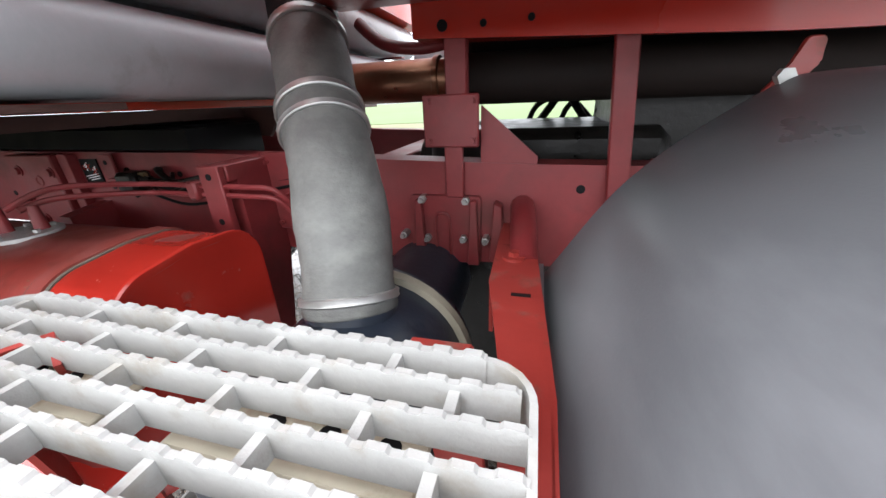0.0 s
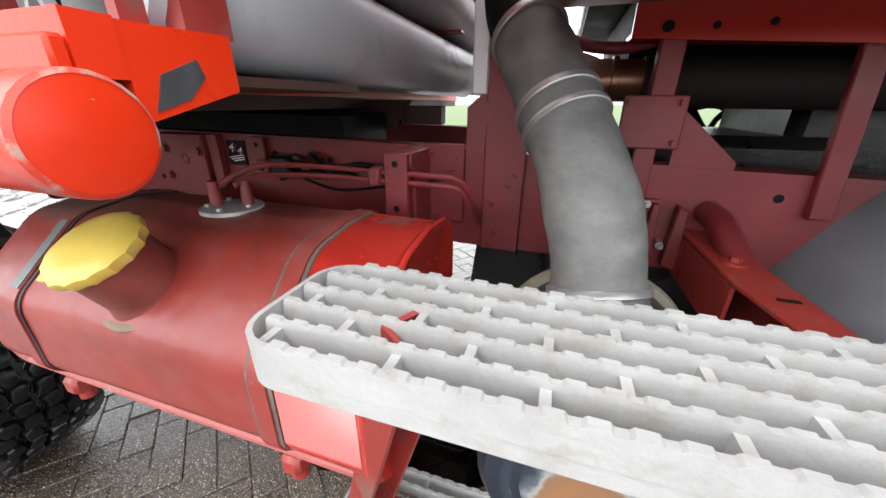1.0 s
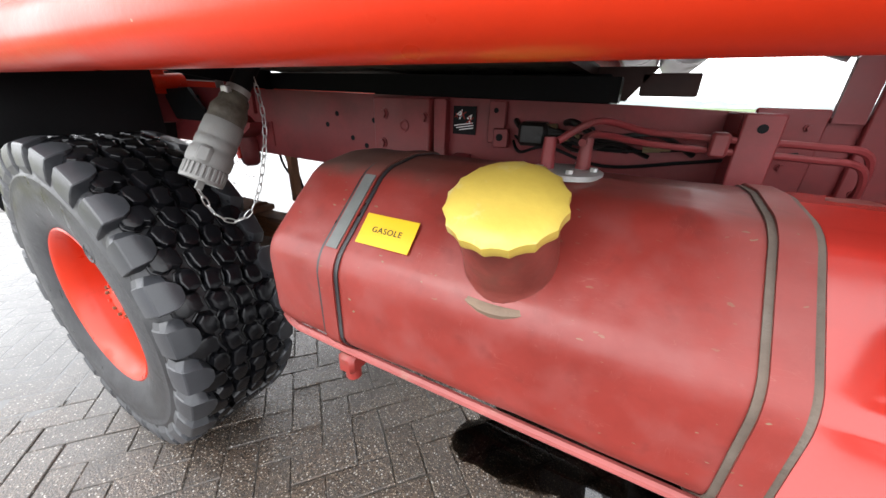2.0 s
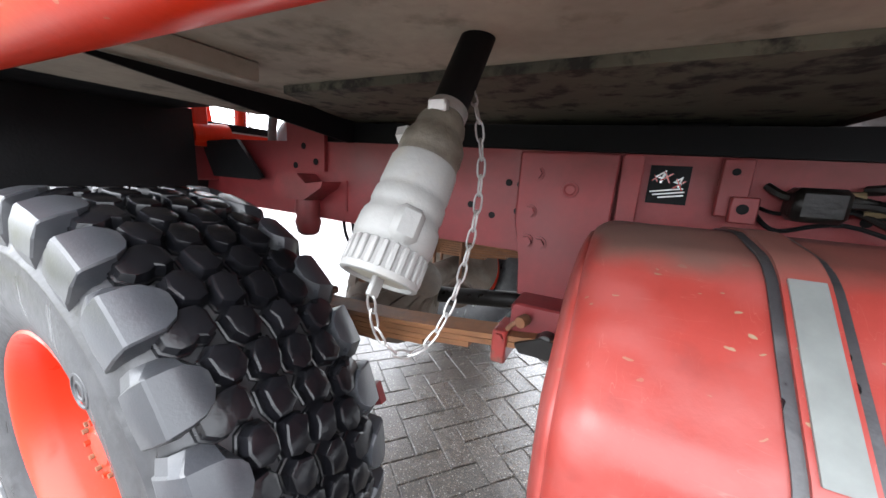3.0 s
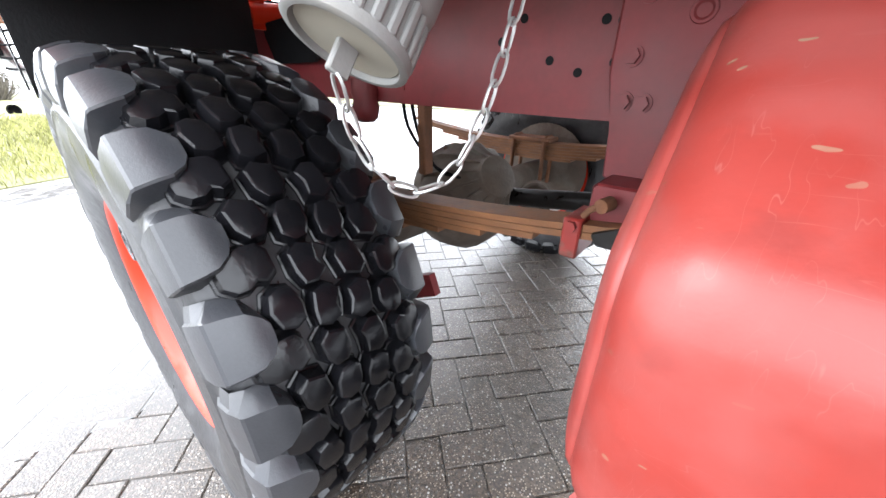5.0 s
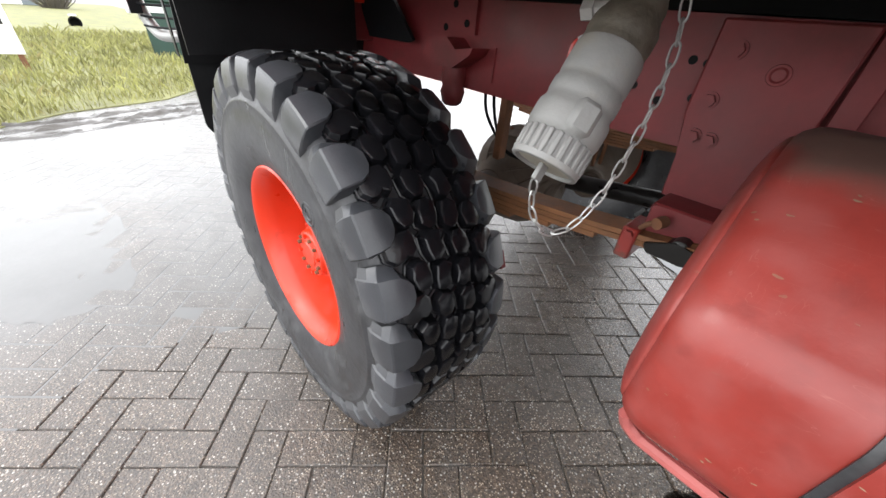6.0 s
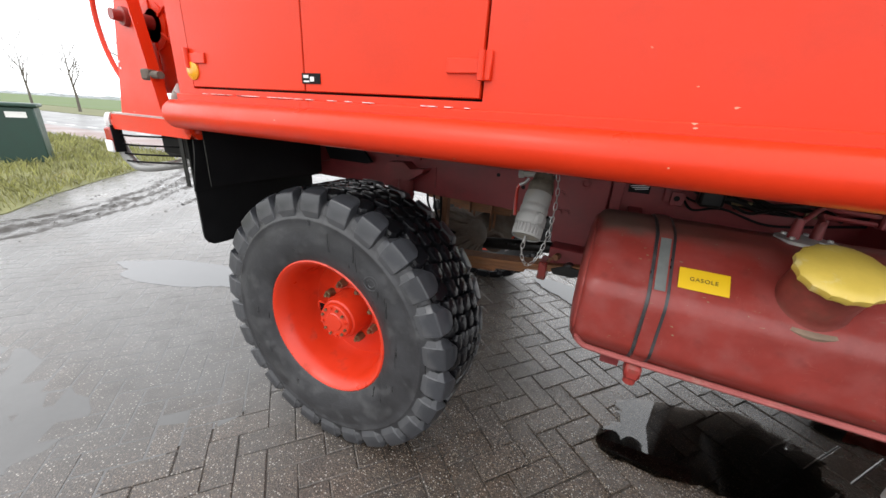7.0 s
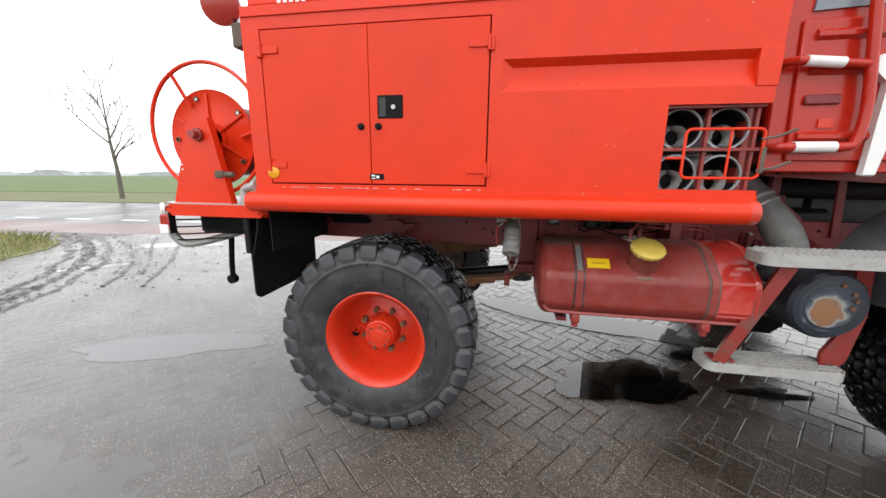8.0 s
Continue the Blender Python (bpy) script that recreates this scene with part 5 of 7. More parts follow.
bm = B()
half = [(-0.004, 0.17), (-0.002, 0.11), (0.001, 0.07), (0.005, 0.048), (0.009, 0.035), (0.0130, 0.0255), (0.0165, 0.0225), (0.0178, 0.0228), (0.0192, 0.0188), (0.0225, 0.0135), (0.028, 0.0085), (0.035, 0.0040), (0.044, 0.0013), (0.06, 0.0)] + [(0.08, 0.0), (0.10, 0.0)]
front = [(0.012, 0.14), (0.014, 0.040), (0.012, 0.020), (0.006, 0.014), (0.001, 0.006), (0.0, 0.0), (0.003, -0.005), (0.009, -0.005), (0.012, 0.001), (0.020, 0.004), (0.035, 0.002), (0.06, 0.0)]
secs = [(TX0 + d, i) for d, i in half] + [(TX0 + 0.10 + 0.026 * k, 0.0) for k in range(1, 30)] + [(TX1 - d, i) for d, i in front[::-1]]
rings = [tank_ring(bm, x, i) for x, i in secs]
n = len(TPROF)
for a, b in zip(rings, rings[1:]):
    for i in range(n):
        bm.faces.new((a[i], b[i], b[(i + 1) % n], a[(i + 1) % n]))
bm.faces.new(rings[0][::-1])
bm.faces.new(rings[-1])
tank = P("fuel_tank", bm, TANKRED, "glossy red steel fuel tank with dents and dust", angle=60)
bm = B()
add_sweep(bm, bend([(TX0 + 0.030, 0.117, 0.790), (TX0 + 0.045, 0.121, 0.766), (TX0 + 0.10, 0.124, 0.756), (1.30, 0.125, 0.752), (TX1 - 0.02, 0.125, 0.752)], 6), 0.0085, 8)
part("welded_seam", bm, RIMDUST, tank, "dusty welded seam along the lower edge")


def tank_band(x0, x1, lift, material, name, label="", lo=0.0, hi=1.0):
    bm = B()
    r = [tank_ring(bm, x0, -0.001), tank_ring(bm, x0, -lift), tank_ring(bm, x1, -lift), tank_ring(bm, x1, -0.001)]
    for a, b in zip(r, r[1:]):
        for i in range(int(lo * n), int(hi * n)):
            bm.faces.new((a[i], b[i], b[(i + 1) % n], a[(i + 1) % n]))
    loose = [v for v in bm.verts if not v.link_faces]
    bmesh.ops.delete(bm, geom=loose, context='VERTS')
    return part(name, bm, material, tank, label, angle=60)


for x in (1.048, 1.642):
    tank_band(x - 0.004, x + 0.044, 0.003, SIDEWALL if x < 1.3 else AXLE, "strap_rubber", "black rubber strip under the strap")
    tank_band(x + 0.004, x + 0.036, 0.0065, TANKRED, "strap", "red steel tank strap")
    bm = B()
    add_box(bm, x + 0.0, 0.11, 0.700, x + 0.040, 0.17, 0.745, 0.008)
    add_cyl(bm, (x + 0.02, 0.135, 0.680), (x + 0.02, 0.135, 0.72), 0.016, seg=10)
    part("strap_foot", bm, STRUTRED, tank)
tank_band(1.056, 1.080, 0.009, ZINC, "strap_clip", "bare grey strap clip", 0.243, 0.27)
bm = B()
ax = Vector((0.0, -0.50, 0.866))
nb = Vector((1.360, 0.1765, 0.996))
add_lathe(bm, nb, ax, [(-0.03, 0.092), (0.0, 0.080), (0.012, 0.070), (0.025, 0.066), (0.115, 0.064)], 32)
part("filler_neck", bm, NECKRED, tank, "red filler neck with brown grease stains")
bm = B()
add_lathe(bm, nb, ax, [(-0.02, 0.094), (0.004, 0.090), (0.007, 0.083), (0.006, 0.074)], 32)
part("neck_seam", bm, DUSTRING, tank, "dusty greasy seam round the neck")
tank_band(1.688, TX1 - 0.014, 0.0010, FRESHRED, "repainted_end", "glossy repainted end of the tank")
bm = B()
rings = [tank_ring(bm, TX1 + d, q) for d, q in ((-0.020, -0.0005), (-0.012, -0.004), (-0.006, -0.011), (-0.001, -0.011), (0.002, -0.008), (0.001, 0.002), (-0.004, 0.012), (-0.005, 0.12))]
for a, b in zip(rings, rings[1:]):
    for i in range(n):
        bm.faces.new((a[i], b[i], b[(i + 1) % n], a[(i + 1) % n]))
bm.faces.new(rings[-1])
part("end_flange", bm, FRESHRED, tank, "folded red flange round the tank end", angle=40)
bm = B()
prof = [(0.105, 0.060), (0.105, 0.070), (0.112, 0.074), (0.124, 0.074), (0.131, 0.066), (0.134, 0.045), (0.137, 0.0)]
add_lathe(bm, nb, ax, prof, 48)
for v in bm.verts:
    d = (v.co - nb) - ax * (v.co - nb).dot(ax)
    if d.length > 0.068:
        a = math.atan2(d.x, d.dot(ax.cross(Vector((1, 0, 0)))))
        v.co += d.normalized() * (0.0022 * math.cos(16 * a))
part("filler_cap", bm, YELLOW, tank, "faded yellow fuel cap with a scalloped rim")
# sticker on the sloping shoulder
sl = Vector((0, 0.149, 0.150)).normalized()
sm = Matrix((Vector((1, 0, 0)), sl, Vector((1, 0, 0)).cross(sl))).transposed().to_4x4()
bm = B()
add_box(bm, -0.052, -0.028, 0.0, 0.052, 0.028, 0.0012)
st = part("fuel_sticker", bm, STICKER, tank, "yellow sticker lettered GASOLE", Matrix.Translation((1.157, 0.149, 1.010)) @ sm)
text_mesh("sticker_lettering", "GASOLE", 0.0145, INK, Matrix.Translation((1.157, 0.149, 1.010)) @ sm @ pose(0, 0, 0.0016), tank, 1.15)
# sender and pipes on the tank's top
bm = B()
add_lathe(bm, (1.385, 0.355, 1.099), (0, 0, 1), [(0, 0.062), (0.008, 0.062), (0.010, 0.055), (0.010, 0)], 24)
part("sender_flange", bm, ALU, tank, "dull metal sender flange")
for k in range(5):
    a = k * 1.257
    bm = B()
    add_cyl(bm, (1.385 + 0.046 * math.cos(a), 0.355 + 0.046 * math.sin(a), 1.107), (1.385 + 0.046 * math.cos(a), 0.355 + 0.046 * math.sin(a), 1.115), 0.006, seg=6)
    part("flange_screw", bm, STEEL, tank)
for q in ((1.355, 0.345), (1.410, 0.375)):
    bm = B()
    add_cyl(bm, (q[0], q[1], 1.106), (q[0], q[1], 1.160), 0.013, 0.010, 10)
    part("pipe_stub", bm, CHASSIS, tank)
for k, dz in enumerate((0.0, 0.022)):
    bm = B()
    add_sweep(bm, bend([(1.365 + 0.04 * k, 0.355, 1.153), (1.42, 0.42, 1.185 - dz), (1.50, 0.55, 1.165 - dz), (1.62, 0.572, 1.158 - dz), (1.76, 0.578, 1.155 - dz), (1.83, 0.59, 1.145 - dz), (1.855, 0.63, 1.08 - dz), (1.86, 0.70, 1.01)], 6), 0.0065, 8)
    P("fuel_pipe", bm, CHASSIS, "red-painted fuel pipe")
bm = B()
add_box(bm, 1.605, 0.555, 1.125, 1.635, 0.59, 1.17, 0.005)
P("pipe_clip", bm, CHASSIS)
# tank consoles
for x in (0.99, 1.66):
    bm = B()
    add_prism(bm, [(0.610, 1.04 if x < 1.3 else 1.18), (0.735, 1.06 if x < 1.3 else 1.18), (0.735, 0.93), (0.68, 0.69), (0.20, 0.675), (0.20, 0.70), (0.61, 0.715)], 'x', x, x + 0.05)
    P("tank_console", bm, CHASSIS)
bm = B()
add_box(bm, 1.645, 0.565, 1.03, 1.705, 0.585, 1.205, 0.003)
add_box(bm, 1.645, 0.585, 1.165, 1.71, 0.735, 1.205, 0.003)
P("tank_bracket", bm, CHASSIS, "red bracket with holes")
for z in (1.045, 1.155):
    hole(1.675, 0.565, z + 0.025, 0.008)

# bracket plates beside the badge
bm = B()
add_box(bm, 1.097, 0.712, 1.100, 1.148, 0.722, 1.213, 0.003)
bracket = P("rail_bracket", bm, CHASSIS, "pair of drilled red bracket plates on the rail")
bm = B()
add_box(bm, 1.119, 0.700, 1.090, 1.164, 0.711, 1.142, 0.003)
part("front_plate", bm, CHASSIS, bracket)
hole(1.139, 0.700, 1.118, 0.010)
hole(1.120, 0.712, 1.188, 0.007)
# cables and small fittings along the rail
for k, (za, sag, yy) in enumerate(((1.135, 0.02, 0.722), (1.118, 0.035, 0.716))):
    bm = B()
    add_sweep(bm, bend([(1.17, yy + 0.02, za - 0.01), (1.20, yy - 0.005, za - sag), (1.28, yy - 0.025, za - sag * 0.4), (1.42, yy - 0.02, za - sag * 1.4), (1.60, yy, za - sag * 0.7), (1.78, yy, za + 0.01)], 6), 0.0038 + 0.0006 * k, 6)
    P("loose_cable", bm, BLACK, "black cable slung along the frame")
for x, z in ((1.24, 1.150), (1.30, 1.128), (1.50, 1.118)):
    bm = B()
    add_cyl(bm, (x, 0.70, z), (x + 0.035, 0.695, z + 0.004), 0.010, seg=6)
    add_cyl(bm, (x + 0.035, 0.695, z + 0.004), (x + 0.055, 0.693, z + 0.006), 0.0075, seg=8)
    P("pipe_union", bm, BRASS, "dull brass pipe union")
bm = B()
add_box(bm, 1.20, 0.665, 1.105, 1.275, 0.728, 1.165, 0.01)
P("relay_valve", bm, GREASE, "oily black valve block on the frame")
random.seed(31)
for k in range(5):
    bm = B()
    x, z = 1.175 + 0.045 * k, 1.165 - 0.012 * (k % 3)
    add_sweep(bm, bend([(x, 0.728, z), (x + 0.03, 0.700, z + random.uniform(-0.02, 0.02)), (x + 0.09, 0.690, z - random.uniform(0.01, 0.05)), (x + 0.17, 0.700, z - 0.03 + random.uniform(-0.02, 0.03)), (x + 0.25, 0.728, z - 0.045)], 5), random.uniform(0.005, 0.009), 7)
    P("brake_hose", bm, GREASE, "oily black brake hose looped along the frame")
# -- boarding steps --
def serrated(bm, x0, x1, y, z0, z1, t=0.006, pitch=0.028, dip=0.0036):
    pts = [(x0, z0), (x1, z0)]
    m = max(1, round((x1 - x0) / pitch))
    w = (x1 - x0) / m
    for k in range(m - 1, -1, -1):
        xa = x0 + k * w
        pts += [(xa + w, z1 - dip), (xa + w * 0.92, z1 - dip * 0.9), (xa + w * 0.84, z1 - dip * 0.1), (xa + w * 0.34, z1), (xa + w * 0.24, z1 - dip * 0.9)]
    add_prism(bm, pts, 'y', y - t / 2, y + t / 2)


def grating_step(x0, x1, y0, y1, z1, deep, label):
    bm = B()
    r = 0.045
    loop = round_poly([(x0, y0), (x1, y0), (x1, y1), (x0, y1)], r, 6)
    inner = round_poly([(x0 + 0.006, y0 + 0.006), (x1 - 0.006, y0 + 0.006), (x1 - 0.006, y1 - 0.006), (x0 + 0.006, y1 - 0.006)], r - 0.006, 6)
    m = len(loop)
    a = [bm.verts.new((x, y, z1 - deep)) for x, y in loop]
    b = [bm.verts.new((x, y, z1 - 0.003)) for x, y in loop]
    c = [bm.verts.new((x, y, z1 - 0.003)) for x, y in inner]
    d = [bm.verts.new((x, y, z1 - deep)) for x, y in inner]
    for i in range(m):
        j = (i + 1) % m
        bm.faces.new((a[i], a[j], b[j], b[i]))
        bm.faces.new((b[i], b[j], c[j], c[i]))
        bm.faces.new((c[i], c[j], d[j], d[i]))
        bm.faces.new((d[i], d[j], a[j], a[i]))
    step = P("boarding_step", bm, STEPMAT, label)
    rows = 5
    ys = [y0 + 0.003 + (y1 - y0 - 0.006) * k / rows for k in range(rows + 1)]
    for k, y in enumerate(ys):
        e = r * 0.95 if k in (0, rows) else (0.012 if k in (1, rows - 1) else 0.004)
        bm = B()
        serrated(bm, x0 + e, x1 - e, y, z1 - deep * 0.62, z1 + 0.002, 0.006 if 0 < k < rows else 0.0085)
        part("tread_bar", bm, STEPMAT, step)
    count = round((x1 - x0) / 0.125)
    for k in range(rows):
        for i in range(count + 1):
            x = x0 + (i + (0.5 if k % 2 else 0.02)) * 0.125 + 0.03
            if x > x1 - 0.02:
                continue
            bm = B()
            add_box(bm, x - 0.0045, ys[k] + 0.003, z1 - deep * 0.62, x + 0.0045, ys[k + 1] - 0.003, z1 - 0.008)
            part("cross_web", bm, STEPMAT, step)
    return step


up = grating_step(1.772, 2.428, -0.012, 0.160, 1.122, 0.052, "pale grey-white metal grating step with serrated treads")
for x in (1.83, 2.13):
    bm = B()
    add_box(bm, x, 0.05, 1.071, x + 0.22, 0.125, 1.077, 0.002)
    part("flange", bm, surface("cream_flange", (0.4588, 0.407, 0.3108), 0.55, vary=0.12, scale=14, dirt=(0.259, 0.185, 0.1184), dirt_amount=0.2, dirt_scale=18), up, "cream-painted perforated flange")
    for k in range(4):
        bm = B()
        add_cyl(bm, (x + 0.03 + 0.053 * k, 0.088, 1.075), (x + 0.03 + 0.053 * k, 0.088, 1.0785), 0.010, seg=12)
        part("flange_hole", bm, BLACK, up)
lo = grating_step(1.702, 2.305, 0.13, 0.29, 0.545, 0.05, "pale lower grating step with a muddy edge")
bm = B()
add_prism(bm, [(-0.032, -0.025), (0.032, -0.025), (0.032, 0.025), (0.026, 0.025), (0.026, -0.019), (-0.026, -0.019), (-0.026, 0.025), (-0.032, 0.025)], 'z', 0.012, 0.60)
bmesh.ops.transform(bm, verts=bm.verts, matrix=look((1.765, 0.165, 0.54), (1.925, 0.075, 1.075)) @ pose(0, 0, 0, 180, 0, 0))
add_box(bm, 1.73, 0.14, 0.545, 1.83, 0.22, 0.556, 0.003)
P("step_strut", bm, STRUTRED, "red flat steel strut between the steps")
bm = B()
add_prism(bm, [(2.285, 1.07), (2.36, 1.07), (2.385, 0.80), (2.35, 0.57), (2.305, 0.50), (2.24, 0.53), (2.235, 0.60), (2.30, 0.72), (2.318, 0.85)], 'y', 0.215, 0.235, 0.003)
P("step_bracket", bm, STRUTRED, "curved red step bracket")
# arm under the step end
bm = B()
pts = [(2.345, 0.735), (2.415, 0.735), (2.432, 0.45), (2.448, 0.20), (2.445, 0.02), (2.405, 0.02), (2.395, 0.20), (2.350, 0.44)]
add_prism(bm, pts, 'z', 1.034, 1.040, 0.0)
add_prism(bm, [(p[0] + 0.003, p[1]) for p in pts[1:5]] + [(p[0] - 0.003, p[1]) for p in pts[4:0:-1]], 'z', 0.90, 1.040)
add_prism(bm, [(2.350, 0.445), (2.357, 0.445), (2.352, 0.735), (2.345, 0.735)], 'z', 0.93, 1.03)
P("step_arm", bm, STRUTRED, "red folded-steel arm carrying the step")
bm = B()
add_cyl(bm, (2.385, 0.535, 1.040), (2.385, 0.535, 1.045), 0.022, seg=16)
add_cyl(bm, (2.385, 0.535, 1.045), (2.385, 0.535, 1.054), 0.011, seg=6)
P("arm_bolt", bm, STRUTRED)
bm = B()
add_box(bm, 2.390, 0.395, 1.038, 2.420, 0.403, 1.0415)
P("arm_slot", bm, BLACK)
bm = B()
add_sweep(bm, bend([(2.39, 0.73, 1.085), (2.395, 0.67, 1.08), (2.40, 0.60, 1.05), (2.405, 0.54, 1.025)], 5), 0.028, 10)
P("arm_tube", bm, CHASSIS)

# -- air filter and its hose --
bm = B()
add_lathe(bm, (2.145, 0.115, 0.868), (0, 1, 0), [(0.012, 0), (0.010, 0.085), (0.0, 0.10), (0.004, 0.145), (0.02, 0.158), (0.33, 0.160)], 40)
can = P("air_filter", bm, CANISTER, "blue-black round air filter housing, wet and scuffed")
bm = B()
add_lathe(bm, (2.145, 0.44, 0.868), (0, 1, 0), [(0.0, 0.0), (0.0, 0.172), (0.018, 0.172), (0.03, 0.160), (0.045, 0.118), (0.33, 0.112), (0.34, 0.10), (0.34, 0)], 40)
part("filter_body", bm, CANISTER, can)
bm = B()
add_lathe(bm, (2.145, 0.425, 0.868), (0, 1, 0), [(0.0, 0.160), (0.0, 0.174), (0.018, 0.176), (0.018, 0.160)], 40)
part("clamp_band", bm, surface("dusty_band", (0.222, 0.1998, 0.1554), 0.6, vary=0.2, scale=12), can, "dusty beige clamp band")
bm = B()
add_lathe(bm, (2.140, 0.1205, 0.866), (0, -1, 0), [(-0.004, 0.128), (0.001, 0.127), (0.0045, 0.115), (0.005, 0)], 36)
part("end_disc", bm, rust_patch("rusted_end_plate", (2.132, 0.115, 0.842), 0.074), can, "end plate with an irregular rust patch")
for q in ((2.22, 0.93), (2.235, 0.90), (2.225, 0.865), (2.17, 0.97)):
    bm = B()
    add_cyl(bm, (q[0], 0.118, q[1]), (q[0], 0.108, q[1]), 0.009, seg=8)
    part("rust_spot_bolt", bm, RUST, can)
bm = B()
add_box(bm, 1.945, 0.22, 0.90, 1.965, 0.27, 0.93, 0.003)
part("latch", bm, STEEL, can)
bm = B()
add_lathe(bm, (2.135, 0.348, 0.965), (-0.02, 0.14, 1), [(0, 0.090), (0.03, 0.078), (0.07, 0.075)], 32)
part("inlet_collar", bm, CANISTER, can)
HP = bend([(2.134, 0.352, 1.010), (2.130, 0.362, 1.038), (2.117, 0.395, 1.115), (2.082, 0.452, 1.215), (2.030, 0.522, 1.310), (2.000, 0.568, 1.366), (1.962, 0.626, 1.430), (1.926, 0.680, 1.495), (1.912, 0.700, 1.585)], 8)
random.seed(21)
bm = B()
add_sweep(bm, HP[:31], [0.0755 + 0.0022 * math.sin(i * 0.42) + random.uniform(-0.0007, 0.0007) for i in range(31)], 40)
duct = P("intake_hose", bm, HOSE, "weathered grey cloth-reinforced intake hose")
bm = B()
add_sweep(bm, HP[30:51], [0.0725 + 0.0014 * math.sin(i * 0.6) for i in range(21)], 40)
part("upper_hose", bm, HOSE, duct)


def clamp(c, axis, r, w, name="hose_clamp"):
    bm = B()
    a = Vector(axis).normalized()
    add_lathe(bm, Vector(c) - a * w / 2, a, [(0, r - 0.004), (0, r + 0.002), (w * 0.15, r + 0.004), (w * 0.5, r + 0.003), (w * 0.85, r + 0.004), (w, r + 0.002), (w, r - 0.004)], 36)
    _, u, v = basis(a)
    q = Vector(c) - u * (r + 0.008) * 0.8 - v * 0.055
    add_box(bm, -0.012, -0.009, -0.009, 0.016, 0.009, 0.009, 0.002, Matrix.Translation(q) @ a.to_track_quat('Z', 'Y').to_matrix().to_4x4())
    return part(name, bm, STEEL, duct, "bright steel hose clamp")


clamp(HP[7], HP[8] - HP[6], 0.0775, 0.014)
clamp(HP[29], HP[30] - HP[28], 0.0765, 0.013)
clamp(HP[32], HP[33] - HP[31], 0.0755, 0.015)
clamp(HP[49], HP[50] - HP[48], 0.0740, 0.020)
bm = B()
add_sweep(bm, HP[50:] + [Vector((1.91, 0.71, 1.9))], 0.070, 28)
part("intake_pipe", bm, BLACK, duct, "black intake pipe")

# -- front fender and flap --
bm = B()
prof = bend([(2.430, 0, 0.98), (2.450, 0, 1.000), (2.534, 0, 1.137), (2.589, 0, 1.205), (2.655, 0, 1.264), (2.735, 0, 1.320), (2.785, 0, 1.338), (2.95, 0, 1.342), (3.15, 0, 1.340)], 5)
pts = [(p.x, p.z) for p in prof]
add_prism(bm, pts + [(x + 0.008, z - 0.006) for x, z in pts[::-1]], 'y', -0.02, 0.575)
fender = P("front_fender", bm, FENDER, "dull grey-black plastic wheel arch, wet and smeared", angle=50)
bm = B()
add_prism(bm, round_poly([(-0.01, 0.86), (0.40, 0.84), (0.54, 0.90), (0.56, 1.0), (0.56, 1.02), (-0.01, 1.02)], [0.03, 0.05, 0.05, 0, 0, 0], 4), 'x', 2.432, 2.442)
part("mud_flap", bm, FENDER, fender, "dark flexible mud flap")
bm = B()
add_prism(bm, round_poly([(2.722, 1.306), (2.752, 1.304), (2.788, 1.350), (2.788, 1.384), (2.764, 1.384), (2.754, 1.350)], 0.008, 3), 'y', 0.578, 0.586, 0.002)
stay = P("fender_stay", bm, STRUTRED, "bent red fender bracket with a bolt")
bm = B()
add_cyl(bm, (2.748, 0.579, 1.334), (2.748, 0.566, 1.334), 0.012, seg=6)
part("bracket_bolt", bm, ALU, stay)

# -- frame fittings behind the cab --
bm = B()
add_prism(bm, [(2.155, 1.440), (2.80, 1.404), (3.7, 1.38), (3.7, 1.52), (2.155, 1.58)], 'y', 0.700, 0.712)
add_prism(bm, [(2.155, 1.440), (3.7, 1.38), (3.7, 1.39), (2.155, 1.450)], 'y', 0.712, 0.78)
P("cab_beam", bm, CABRED, "red cab support beam with bolt holes")
for q in ((2.218, 1.458), (2.30, 1.456), (2.39, 1.458)):
    hole(q[0], 0.700, q[1], 0.007 if q[0] > 2.25 else 0.011)
bm = B()
add_box(bm, 2.165, 0.705, 1.224, 2.290, 0.716, 1.334, 0.003)
P("mount_plate", bm, CHASSIS, "square red mounting plate")
for q in ((2.178, 1.238), (2.277, 1.238), (2.178, 1.320), (2.277, 1.320)):
    bolt(q[0], 0.705, q[1], 0.006)
bm = B()
add_box(bm, 2.215, 0.716, 1.32, 2.262, 0.75, 1.45, 0.003)
P("mount_post", bm, CHASSIS)
bm = B()
add_box(bm, 2.208, 0.716, 1.105, 2.252, 0.726, 1.235, 0.003)
P("mount_tongue", bm, CHASSIS)
bm = B()
add_prism(bm, [(2.290, 1.310), (2.290, 1.185), (2.418, 1.182), (2.418, 1.198)], 'y', 0.738, 0.748)
P("mount_gusset", bm, CHASSIS)
bm = B()
add_prism(bm, [(2.568, 1.09), (2.612, 1.09), (2.585, 1.43), (2.541, 1.43)], 'y', 0.716, 0.734, 0.003)
P("rear_cab_post", bm, CHASSIS)
hole(2.515, 0.735, 1.127, 0.010)
bm = B()
add_prism(bm, round_poly([(2.112, 0.932), (2.292, 0.932), (2.292, 1.108), (2.112, 1.108)], 0.01, 3), 'y', 0.719, 0.735)
bk = P("bolted_bracket", bm, CHASSIS, "ribbed red bracket with bright bolts")
for x in (2.125, 2.262):
    bm = B()
    add_prism(bm, [(x, 0.936), (x + 0.03, 0.936), (x + 0.022, 1.102), (x + 0.008, 1.102)], 'y', 0.698, 0.719, 0.002)
    part("rib", bm, CHASSIS, bk)
